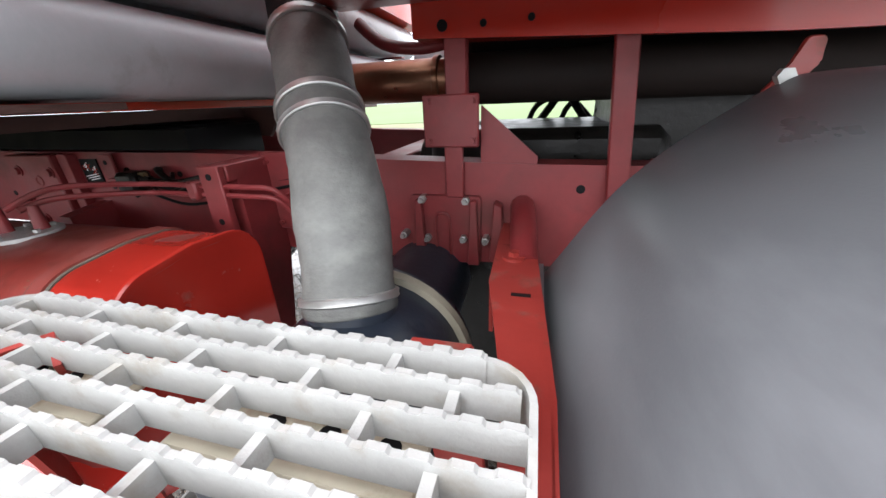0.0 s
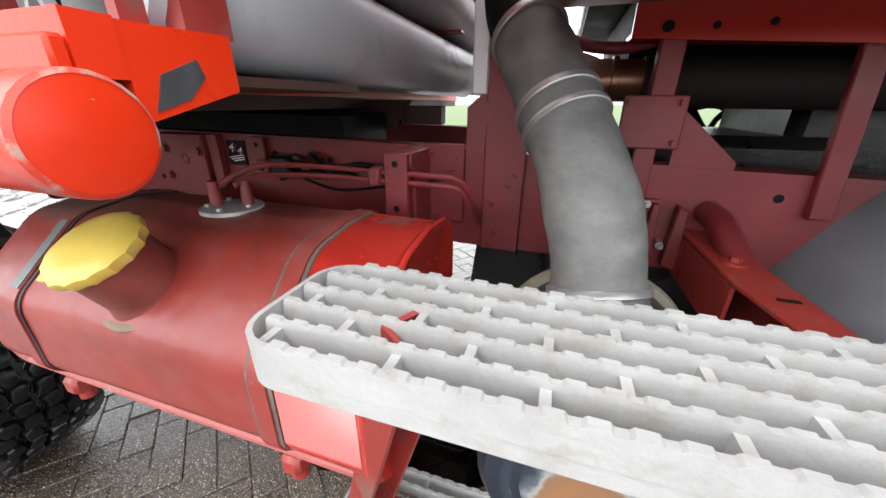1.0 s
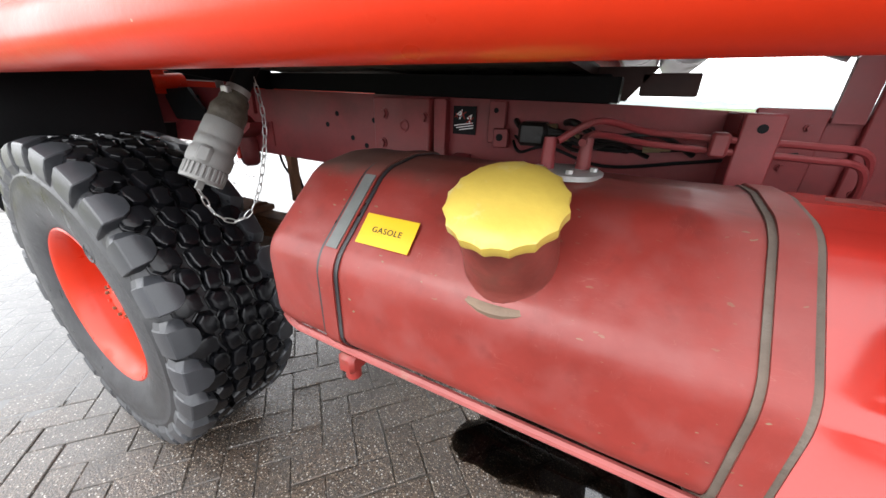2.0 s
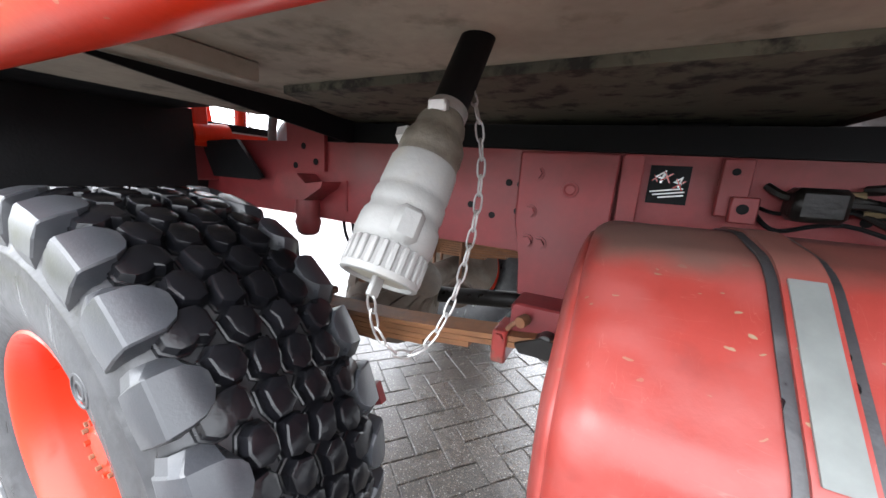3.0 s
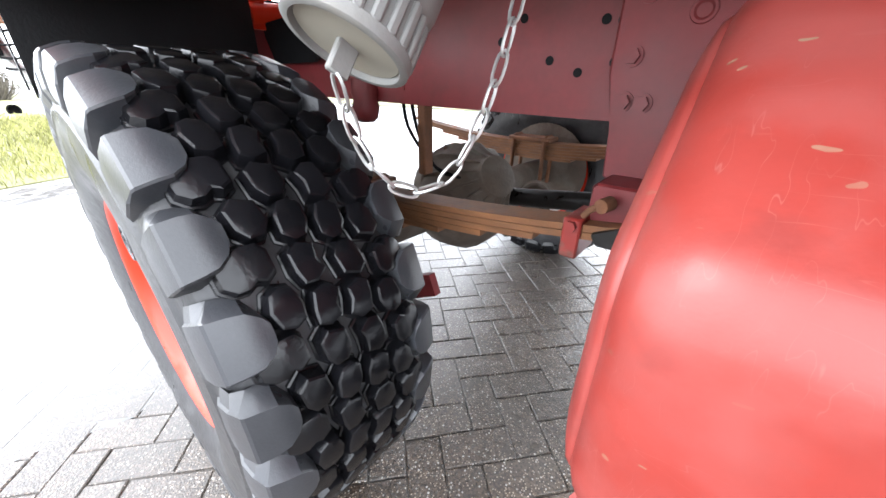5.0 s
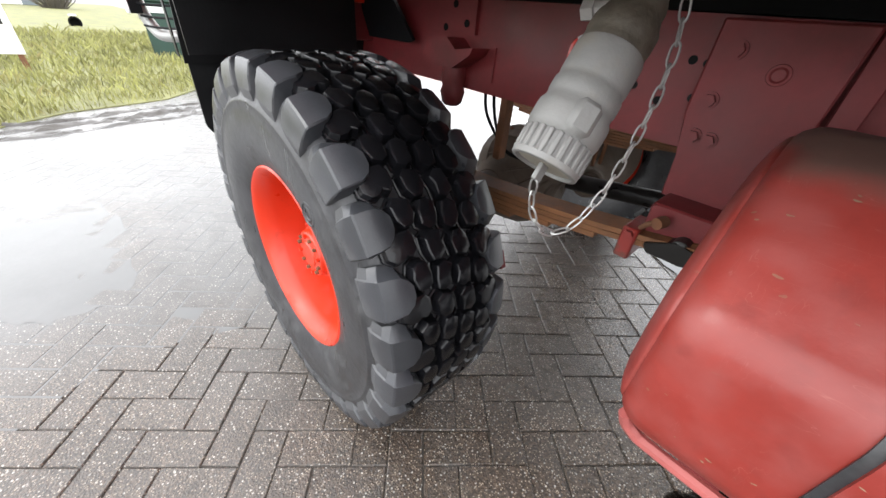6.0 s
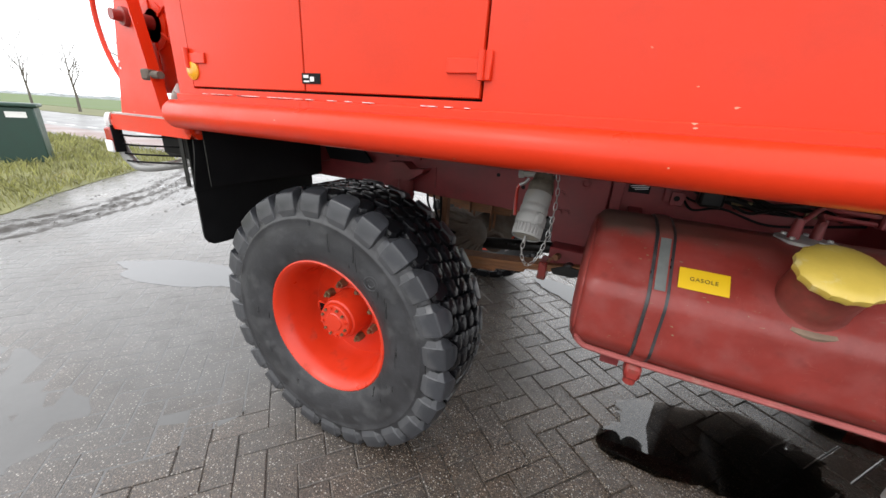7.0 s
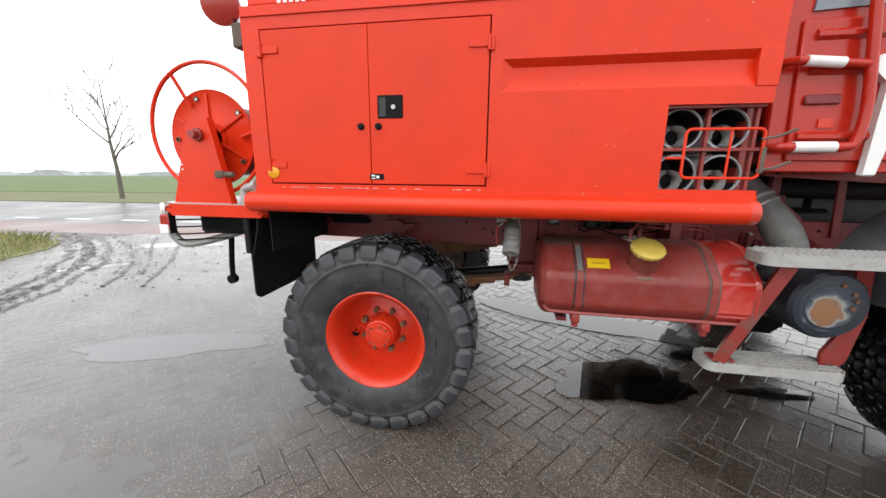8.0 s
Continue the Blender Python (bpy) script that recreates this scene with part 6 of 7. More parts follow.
for q in ((2.093, 1.004), (2.148, 1.100), (2.257, 1.099), (2.157, 0.999), (2.250, 1.001), (2.305, 0.999)):
    bm = B()
    add_cyl(bm, (q[0], 0.735, q[1]), (q[0], 0.694, q[1]), 0.006, seg=8)
    add_cyl(bm, (q[0], 0.735, q[1]), (q[0], 0.706, q[1]), 0.010, seg=6)
    part("bright_bolt", bm, STEEL, bk, "bright zinc bolt")
bm = B()
add_sweep(bm, bend([(2.18, 0.716, 0.95), (2.18, 0.714, 1.05), (2.195, 0.714, 1.065), (2.215, 0.714, 1.05), (2.215, 0.716, 0.95)], 4), 0.004, 6)
part("pressed_bead", bm, CHASSIS, bk)
bm = B()
add_prism(bm, [(2.315, 0.95), (2.35, 0.94), (2.345, 1.09), (2.325, 1.10)], 'y', 0.70, 0.735, 0.003)
P("rail_gusset", bm, CHASSIS)
# upright between body and cab
bm = B()
add_box(bm, 1.818, 0.728, 1.335, 1.858, 0.768, 2.0, 0.004)
P("white_upright", bm, WHITEP, "white-painted upper part of a red upright")
bm = B()
add_prism(bm, [(1.810, 1.19), (1.858, 1.19), (1.858, 1.335), (1.845, 1.335), (1.810, 1.305)], 'y', 0.722, 0.735)
P("red_upright", bm, CHASSIS)
bm = B()
add_box(bm, 1.861, 0.716, 0.93, 1.966, 0.732, 1.46, 0.003)
P("upright_plate", bm, CHASSIS, "tall dark red plate on the frame rail")
for q in ((1.885, 1.06), (1.925, 1.11), (1.895, 0.98), (1.945, 1.02), (1.94, 1.14)):
    bolt(q[0], 0.716, q[1], 0.006)
bm = B()
add_box(bm, 1.69, 0.719, 1.0, 1.806, 0.733, 1.215, 0.003)
P("joint_plate", bm, CHASSIS)
for q in ((1.72, 1.02), (1.76, 1.10), (1.78, 1.18), (1.71, 1.19)):
    bolt(q[0], 0.719, q[1], 0.006)
# exhaust
bm = B()
add_lathe(bm, (1.86, 0.90, 1.372), (1, 0, 0), [(0, 0), (0, 0.052), (0.285, 0.052), (0.287, 0.058), (0.30, 0.058), (0.302, 0.05), (0.38, 0.05)], 24)
P("exhaust_pipe", bm, COPPER, "heat-browned exhaust pipe")
bm = B()
add_cyl(bm, (2.22, 0.90, 1.368), (3.6, 0.90, 1.362), 0.060, seg=24)
P("exhaust_silencer", bm, DARKPIPE, "sooty dark exhaust section")
bm = B()
add_sweep(bm, bend([(1.80, 1.85, 1.52), (2.0, 1.82, 1.50), (2.15, 1.78, 1.45)], 5), 0.07, 16)
P("far_pipe", bm, PIPEGREY)
# gearbox and engine parts low in the frame
# plain block added to shut the sky out of the dark engine space
bm = B()
add_box(bm, 2.20, 1.02, 1.37, 3.6, 1.95, 1.62, 0.02)
P("engine_cover", bm, BLACK, "black block filling the dark space under the cab")
bm = B()
add_box(bm, 2.62, 1.0, 0.95, 3.5, 1.5, 1.36, 0.03)
P("engine_sump", bm, GREASE, "oily black engine sump")
# unseen block added so the ground mirrors no sky from beyond
bm = B()
add_box(bm, 2.58, 0.92, 0.46, 3.55, 1.58, 0.948, 0.05)
P("oil_pan", bm, GREASE, "black block added under the engine to stop light")
bm = B()
add_box(bm, 2.1, 0.95, 0.95, 2.75, 1.45, 1.24, 0.03)
add_lathe(bm, (2.02, 1.2, 1.08), (1, 0, 0), [(0, 0), (0, 0.12), (0.1, 0.17), (0.2, 0.17)], 20)
P("gearbox", bm, GREASE, "dusty gearbox casing")
for k in range(3):
    bm = B()
    a, c = 2.35 + 0.14 * k, 1.65
    add_sweep(bm, bend([(a, c, 1.14), (a + 0.05, c, 1.28), (a + 0.18, c, 1.31), (a + 0.30, c, 1.2)], 5), 0.012, 8)
    P("engine_hose", bm, BLACK)
for k, (x0, x1) in enumerate(((2.36, 2.56), (2.66, 2.46))):
    bm = B()
    add_sweep(bm, [(x0, 1.58, 1.14), (x1, 1.58, 1.42)], 0.016, 8)
    P("engine_stay", bm, BLACK)
# V-shaped cross plate under the hose rack
bm = B()
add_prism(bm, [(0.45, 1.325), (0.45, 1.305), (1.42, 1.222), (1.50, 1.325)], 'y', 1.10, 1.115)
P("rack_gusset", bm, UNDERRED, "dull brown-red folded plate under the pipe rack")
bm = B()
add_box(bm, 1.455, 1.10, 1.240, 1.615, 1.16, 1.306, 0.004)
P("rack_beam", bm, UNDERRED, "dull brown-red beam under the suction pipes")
bm = B()
add_box(bm, 0.98, 0.84, 1.215, 1.12, 1.02, 1.308, 0.004)
P("battery_box", bm, BLACK)
# unseen block, shaft, bars and axle added between the rails to stop light
bm = B()
add_prism(bm, round_poly([(1.78, 0.46), (2.52, 0.42), (2.56, 1.04), (2.30, 1.10), (1.84, 1.02)], 0.06, 4), 'y', 0.84, 1.52, 0.02)
tc = P("transfer_case", bm, GREASE, "black block added between the frame rails to stop light")
for x, z in ((1.92, 0.60), (2.15, 0.56), (2.40, 0.62), (2.02, 0.88), (2.34, 0.92)):
    bm = B()
    add_lathe(bm, (x, 0.842, z), (0, -1, 0), [(0, 0.07), (0.03, 0.065), (0.035, 0.05), (0.035, 0)], 20)
    part("bearing_cover", bm, GREASE, tc)
bm = B()
add_cyl(bm, (1.80, CY + 0.1, 0.80), (0.16, CY + 0.02, 0.60), 0.036, seg=18)
P("drive_shaft", bm, GREASE, "dark shaft added between the rails")
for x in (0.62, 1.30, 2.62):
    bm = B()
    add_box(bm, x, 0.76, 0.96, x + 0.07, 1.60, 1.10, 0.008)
    P("crossmember", bm, UNDERRED, "dark brown-red bar added between the rails to stop light")
bm = B()
add_cyl(bm, (3.0, 0.45, 0.56), (3.0, 1.90, 0.56), 0.075, seg=18)
P("front_axle", bm, GREASE, "plain black beam added for the unseen front axle")

# -- superstructure --
BX0, BX1, BZ0, BZ1 = -0.552, 1.648, 1.305, 2.150
xs = [BX0, -0.465, 0.585, 0.635, 1.288, BX1]
zs = [BZ0, 1.352, 1.686, 1.752, 1.880, 2.052, BZ1]
bm = B()
add_plate(bm, xs, zs, [(-0.465, 1.352, 0.585, 2.052), (1.288, 1.352, BX1 + 0.01, 1.686), (0.635, 1.752, BX1 + 0.01, 1.880)], 0.0, 0.035)
body = P("superstructure", bm, RED, "bright red painted steel equipment body")
BODY_M = Matrix.Translation((0.005, 0, 0.026)) @ Matrix.Diagonal((1.02, 1, 1, 1))
body.matrix_basis = BODY_M
# recessed band
bm = B()
x0, x1, d = 0.635, BX1, 0.030
sec = [(0.0, 1.880), (d, 1.852), (d, 1.806), (0.0, 1.752)]
a = [bm.verts.new((x0, 0.0, sec[0][1])), bm.verts.new((x0 + 0.045, d, sec[1][1])), bm.verts.new((x0 + 0.045, d, sec[2][1])), bm.verts.new((x0, 0.0, sec[3][1]))]
b = [bm.verts.new((x1, y, z)) for y, z in sec]
for i in range(3):
    bm.faces.new((a[i], b[i], b[i + 1], a[i + 1]))
bm.faces.new(a)
part("recessed_band", bm, RED, body, "long grip recess pressed into the panel")
bm = B()
add_box(bm, 1.575, -0.004, 1.745, BX1 + 0.004, 0.07, 1.885, 0.004)
part("corner_block", bm, RED, body)
# inner shell: roof, ends, floor, rack walls
bm = B()
add_box(bm, BX0, 0.035, BZ0, BX0 + 0.03, 0.60, BZ1)
add_box(bm, BX0, 2.20, BZ0, BX0 + 0.03, 2.32, BZ1)
add_box(bm, BX0, 0.60, 1.80, BX0 + 0.03, 2.20, BZ1)
add_box(bm, BX1 - 0.02, 0.035, 1.690, BX1, 2.32, BZ1)
add_box(bm, 1.27, 0.035, BZ0, 1.288, 2.32, 1.69)
add_box(bm, 1.288, 0.035, 1.690, BX1 - 0.02, 2.32, 1.705)
add_box(bm, BX0, 2.32, BZ0, 1.288, 2.35, BZ1)
part("shell_wall", bm, RED, body)
bm = B()
add_box(bm, BX0 + 0.01, 0.03, BZ1, BX1 - 0.01, 2.32, 2.62, 0.02)
part("upper_box", bm, RED, body)
bm = B()
add_box(bm, BX0, -0.008, 2.105, BX1, 0.0, 2.112)
part("cornice", bm, RED, body)
bm = B()
add_box(bm, -0.246, 0.035, 1.288, 0.22, 0.70, 1.303)
add_box(bm, -0.10, 0.70, 1.288, 0.22, 2.32, 1.303)
add_box(bm, 0.22, 0.035, 1.288, 1.27, 2.32, 1.303)
part("floor_panel", bm, UNDER, body, "dusty grey-brown underside panel")
# dark strip added to stop light leaking between wall and floor
bm = B()
add_box(bm, 1.266, 0.036, 1.270, 1.289, 2.318, 1.3045)
part("floor_edge", bm, UNDERRED, body)
# black sheet stands in for the shade of the open wheel arch
bm = B()
add_box(bm, -0.52, 0.035, 1.290, -0.25, 0.56, 1.304)
part("arch_liner", bm, BLACK, body, "flat black sheet for the shaded hollow over the wheel")
bm = B()
add_prism(bm, [(0.24, 0.40), (1.262, 0.36), (1.262, 2.30), (-0.02, 2.30), (0.0, 1.10), (0.16, 0.60)], 'z', 1.272, 1.2875)
part("sump_panel", bm, UNDERDARK, body, "oil-stained olive grey plate under the body")
bm = B()
add_box(bm, 0.30, 0.06, 1.256, 0.34, 0.27, 1.288, 0.003)
part("floor_bearer", bm, UNDER, body)
bm = B()
add_prism(bm, [(0.06, 1.285), (0.76, 1.285), (0.76, 1.20)], 'x', 0.12, 0.128)
part("bearer_gusset", bm, BLACK, body)
# lower tube rail
bm = B()
add_lathe(bm, (-0.60, -0.006, 1.262), (1, 0, 0), [(0, 0), (0.0, 0.035), (0.008, 0.046), (0.02, 0.050), (2.242, 0.050), (2.250, 0.049), (2.252, 0.045), (2.252, 0)], 28)
part("rub_rail", bm, RED, body, "round red tube along the lower edge, chipped")
bm = B()
add_lathe(bm, (1.615, -0.006, 1.262), (1, 0, 0), [(0, 0.0495), (0.002, 0.0506), (0.026, 0.0506), (0.0345, 0.0500), (0.0375, 0.0460)], 28)
part("scraped_edge", bm, SCRAPED, body, "rail end with paint scraped to bare metal")
bm = B()
add_box(bm, BX0, -0.014, 1.306, BX1, 0.0, 1.334, 0.003)
part("lower_flange", bm, RED, body)
bm = B()
add_prism(bm, [(0.036, 1.350), (0.147, 1.354), (0.148, 1.299), (0.042, 1.270), (0.036, 1.270)], 'x', 1.634, 1.6465)
gp = part("rail_end_plate", bm, RED, body)
bm = B()
add_prism(bm, [(0.062, 1.311), (0.101, 1.327), (0.107, 1.311), (0.085, 1.290), (0.050, 1.279)], 'x', 1.6465, 1.648)
part("paint_patch", bm, surface("worn_black_patch", (0.037, 0.0407, 0.0444), 0.6, vary=0.3, scale=40), body, "scraped dark patch")
# doors
for k, (x0, x1) in enumerate(((-0.459, 0.0510), (0.0535, 0.579))):
    bm = B()
    add_box(bm, x0, -0.003, 1.358, x1, 0.022, 2.046, 0.002)
    dr = part("locker_door", bm, DOORRED, body, "flat red locker door")
bm = B()
add_box(bm, -0.465, 0.022, 1.352, 0.585, 0.034, 2.052)
part("door_gap", bm, BLACK, body)
random.seed(8)
for k in range(26):
    x = random.uniform(-0.42, 0.55)
    w = random.uniform(0.005, 0.03)
    bm = B()
    add_box(bm, x, -0.0152, 1.3355, x + w, -0.002, 1.337)
    part("paint_chip", bm, WHITEP, body, "chip of pale paint along the sill")
for x, z, sgn in ((-0.459, 1.445, 1), (-0.459, 1.96, 1), (0.579, 1.425, -1), (0.579, 1.945, -1)):
    bm = B()
    add_cyl(bm, (x, -0.012, z - 0.03), (x, -0.012, z + 0.03), 0.008, seg=10)
    add_box(bm, min(x, x + sgn * 0.085), -0.010, z - 0.016, max(x, x + sgn * 0.085), -0.003, z + 0.016, 0.002)
    add_box(bm, min(x, x - sgn * 0.022), -0.010, z - 0.03, max(x, x - sgn * 0.022), 0.0, z + 0.03, 0.002)
    part("hinge", bm, RED, body, "red-painted door hinge")
bm = B()
add_box(bm, 0.090, -0.008, 1.652, 0.208, 0.0, 1.752, 0.004)
lk = part("lock_case", bm, BLACK, body, "black recessed locker lock")
bm = B()
add_box(bm, 0.099, -0.0095, 1.660, 0.130, -0.008, 1.742)
part("lock_recess", bm, PIPEIN, body)
bm = B()
add_cyl(bm, (0.165, -0.008, 1.70), (0.165, -0.013, 1.70), 0.010, seg=16)
part("lock_cylinder", bm, STEEL, body)
for x in (0.010, 0.092):
    bm = B()
    add_lathe(bm, (x, -0.002, 1.618), (0, -1, 0), [(0, 0.016), (0.004, 0.016), (0.008, 0.010), (0.018, 0.012), (0.020, 0.0)], 16)
    part("door_knob", bm, BLACK, body, "small black door knob")
bm = B()
add_lathe(bm, (-0.448 + 0.0, -0.003, 1.408), (0, -1, 0), [(0, 0.030), (0.004, 0.030), (0.007, 0.026), (0.008, 0)], 28)
part("side_reflector", bm, ORANGE, body, "round amber reflector")
bm = B()
add_box(bm, 0.045, -0.0055, 1.378, 0.112, -0.003, 1.405)
tp = part("type_plate", bm, BLACK, body, "small dark type plate with pale marks")
bm = B()
add_box(bm, 0.052, -0.0062, 1.393, 0.070, -0.0055, 1.400)
add_box(bm, 0.076, -0.0062, 1.384, 0.090, -0.0055, 1.396)
add_box(bm, 0.052, -0.0062, 1.382, 0.072, -0.0055, 1.386)
part("plate_marks", bm, WHITEP, body)
bm = B()
for k in range(5):
    add_box(bm, -0.38 + k * 0.03, 0.0285, 2.166, -0.362 + k * 0.03, 0.030, 2.19)
part("lettering_bar", bm, WHITEP, body, "row of small pale bars of lettering")
# hose rack in the corner
bars = [(1.29, 0.02, z - 0.006, BX1 - 0.005, 0.045, z + 0.006) for z in (1.345, 1.515, 1.682)]
bars += [(x - 0.006, 0.046, 1.345, x + 0.006, 0.07, 1.682) for x in (1.296, 1.462, 1.634)]
bars += [(1.622, 0.10, 1.35, 1.645, 0.155, 1.688)]
bars += [(1.29, yb, 1.508, BX1, yb + 0.04, 1.516) for yb in (0.35, 1.1, 1.9)]
for q in bars:
    bm = B()
    add_box(bm, *q)
    part("rack_bar", bm, STRUTRED, body, "red steel bar of the pipe rack")
bm = B()
add_box(bm, 1.29, 0.06, 1.306, BX1 - 0.03, 0.46, 1.318)
part("rack_floor", bm, UNDERRED, body, "dark brown-red floor plate of the pipe rack")
bm = B()
gx0, gx1, gz0, gz1 = 1.360, 1.634, 1.400, 1.590
add_sweep(bm, bend(round_poly([(gx0, gz0), (gx1, gz0), (gx1, gz1), (gx0, gz1)], 0.02, 3) and [(x, -0.012, z) for x, z in round_poly([(gx0, gz0), (gx1, gz0), (gx1, gz1), (gx0, gz1)], 0.02, 3)], 1, True), 0.0058, 8, True)
add_sweep(bm, [(1.520, -0.012, gz0), (1.520, -0.012, gz1)], 0.0048, 8)
add_sweep(bm, [(1.30, -0.004, 1.478), (gx0, -0.012, 1.478)], 0.0048, 8)
part("rack_gate", bm, RED, body, "red bar gate across the rack")
bm = B()
for q in ((1.655, 1.43), (1.655, 1.55)):
    add_sweep(bm, [(q[0] - 0.03, -0.012, q[1]), (q[0] + 0.02, -0.02, q[1] + 0.01), (q[0] + 0.07, -0.03, q[1] + 0.035)], 0.006, 6)
add_box(bm, 1.630, -0.02, 1.42, 1.646, -0.005, 1.52, 0.002)
part("gate_latch", bm, AXLE, body, "rusty latch pins")
# suction pipes lie in the rack
for i, (x, z) in enumerate(((1.378, 1.412), (1.552, 1.412), (1.378, 1.602), (1.552, 1.602))):
    bm = B()
    add_lathe(bm, (x, 0.085, z), (0, 1, 0), [(0, 0.078), (0, 0.084), (0.006, 0.0865), (2.1, 0.0865), (2.1, 0.05), (0.4, 0.05), (0.4, 0.078)], 40, True)
    pipe = part("suction_pipe", bm, PIPEGREY, None, "", truck.matrix_basis @ BODY_M)
    tagged(pipe, "long grey plastic suction pipe lying in the red rack", "pipe", group="suction pipes in the rack")
    # dark disc and sleeve put the shade of the bore into colour
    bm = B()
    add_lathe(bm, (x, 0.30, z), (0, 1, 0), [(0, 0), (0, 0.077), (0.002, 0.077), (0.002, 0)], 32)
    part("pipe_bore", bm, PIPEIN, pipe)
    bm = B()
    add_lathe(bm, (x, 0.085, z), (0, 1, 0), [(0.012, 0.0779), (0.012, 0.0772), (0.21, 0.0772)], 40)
    part("pipe_lining", bm, PIPEIN, pipe, "dark sleeve for the shade inside the pipe")
    bm = B()
    rc = 0.052
    pts = []
    for k in range(75):
        a = k * 0.26 + i
        r = rc - 0.018 * k / 75
        pts.append((x - 0.012 + r * math.cos(a), z - 0.03 + r * math.sin(a)))
    v0 = [bm.verts.new((p[0], 0.095, p[1])) for p in pts]
    v1 = [bm.verts.new((p[0], 0.16, p[1])) for p in pts]
    for k in range(74):
        bm.faces.new((v0[k], v0[k + 1], v1[k + 1], v1[k]))
    bmesh.ops.solidify(bm, geom=bm.faces, thickness=0.004)
    roll = part("rolled_hose", bm, WHITEP, None, "", truck.matrix_basis @ BODY_M)
    tagged(roll, "pale rolled-up canvas hose inside a suction pipe", "hose", group="rolled hoses")

# -- drain coupling on a chain --
CS, CE = Vector((0.737, 0.233, 1.244)), Vector((0.727, 0.105, 1.046))
ca = (CE - CS).normalized()
cl = (CE - CS).length
bm = B()
add_lathe(bm, CS, ca, [(0.030, 0.0), (0.030, 0.0215), (0.046, 0.0225), (0.048, 0.0262), (0.056, 0.0285), (0.062, 0.0278), (0.072, 0.0315), (0.078, 0.0345), (0.092, 0.0352), (0.094, 0.0340), (0.100, 0.0345), (0.116, 0.0345)], 20)
neck = P("drain_neck", bm, DIRTYCAST, "grimy cast pipe fitting")
bm = B()
add_lathe(bm, CS, ca, [(h, 0.89 * r) for h, r in [(0.106, 0.0), (0.106, 0.0398), (0.109, 0.0408), (0.138, 0.0416), (0.141, 0.0408), (0.146, 0.0408), (0.148, 0.0425), (0.160, 0.0430), (0.163, 0.0416), (0.169, 0.0420), (0.174, 0.0452), (0.180, 0.0462), (0.195, 0.0462), (0.201, 0.0445), (0.204, 0.0410)]], 44)
coup = P("drain_coupling", bm, WHITECOUP, "chalky grey-white plastic hose coupling")
bm = B()
add_lathe(bm, CS, ca, [(h, 0.89 * r) for h, r in [(0.200, 0.0), (0.200, 0.0405), (0.205, 0.0420), (cl - 0.009, 0.0428), (cl - 0.007, 0.0445), (cl - 0.001, 0.0440), (cl, 0.0425), (cl, 0.0385), (cl - 0.005, 0.0370), (cl - 0.004, 0.0)]], 48)
part("coupling_cap", bm, WHITECOUP, coup, "ribbed screw cap")
bm = B()
add_lathe(bm, CS, ca, [(h, 0.89 * r) for h, r in [(cl - 0.0042, 0.0369), (cl - 0.0034, 0.0360), (cl - 0.0030, 0.0)]], 40)
part("cap_disc", bm, CREAM, coup, "cream plastic end disc")
_, cu, cw = basis(ca)
for k in range(24):
    a = k * 2 * math.pi / 24
    rd = cu * math.cos(a) + cw * math.sin(a)
    m = Matrix((rd, ca.cross(rd), ca)).transposed().to_4x4()
    bm = B()
    add_box(bm, 0.0355, -0.0031, 0.2035, 0.0402, 0.0031, cl - 0.006, 0.0014)
    part("cap_rib", bm, WHITECOUP, coup, "", Matrix.Translation(CS) @ m)
for k in (0.75, 0.75 + math.pi):
    rd = cu * math.cos(k) + cw * math.sin(k)
    m = Matrix((rd, ca.cross(rd), ca)).transposed().to_4x4()
    bm = B()
    add_box(bm, 0.030, -0.014, 0.166, 0.0445, 0.014, 0.202, 0.006)
    part("cap_lug", bm, WHITECOUP, coup, "", Matrix.Translation(CS) @ m)
bm = B()
add_box(bm, -0.003, -0.007, -0.005, 0.003, 0.007, 0.016, 0.001, Matrix.Translation(CE) @ ca.to_track_quat('Z', 'Y').to_matrix().to_4x4())
part("chain_lug", bm, WHITECOUP, coup)


def chain(line, length=0.025, r=0.0013, name="chain_link"):
    pts = [Vector(q) for q in line]
    acc = [0.0]
    for p, q in zip(pts, pts[1:]):
        acc.append(acc[-1] + (q - p).length)
    step = length * 0.83
    k = 0
    while (k + 0.5) * step < acc[-1]:
        s = (k + 0.5) * step
        i = max(j for j in range(len(acc)) if acc[j] <= s)
        i = min(i, len(pts) - 2)
        f = (s - acc[i]) / max(1e-6, acc[i + 1] - acc[i])
        c = pts[i].lerp(pts[i + 1], f)
        t = (pts[i + 1] - pts[i]).normalized()
        _, u, w = basis(t)
        side = u if k % 2 else w
        loop = []
        for j in range(14):
            a = j * 2 * math.pi / 14
            loop.append(c + t * (length * 0.5 * math.copysign(abs(math.cos(a)) ** 0.7, math.cos(a))) + side * (0.0046 * math.sin(a)))
        bm = B()
        add_sweep(bm, loop, r, 5, True)
        part(name, bm, STEEL, coup)
        k += 1


chain(bend([CE + ca * 0.016, (0.722, 0.106, 1.008), (0.726, 0.115, 0.980), (0.736, 0.14, 0.955), (0.752, 0.17, 0.962), (0.768, 0.195, 1.01), (0.776, 0.22, 1.09), (0.774, 0.235, 1.16), (0.762, 0.24, 1.22), (0.745, 0.243, 1.255)], 8))
bm = B()
add_cyl(bm, (0.70, 0.25, 1.20), (0.662, 0.25, 1.197), 0.009, seg=8)
add_cyl(bm, (0.667, 0.25, 1.197), (0.652, 0.25, 1.195), 0.013, seg=6)
P("drain_valve", bm, ALU)
bm = B()
add_sweep(bm, bend([(0.661, 0.240, 1.164), (0.655, 0.239, 1.152), (0.656, 0.238, 1.112), (0.659, 0.238, 1.070)], 5), 0.0052, 8)
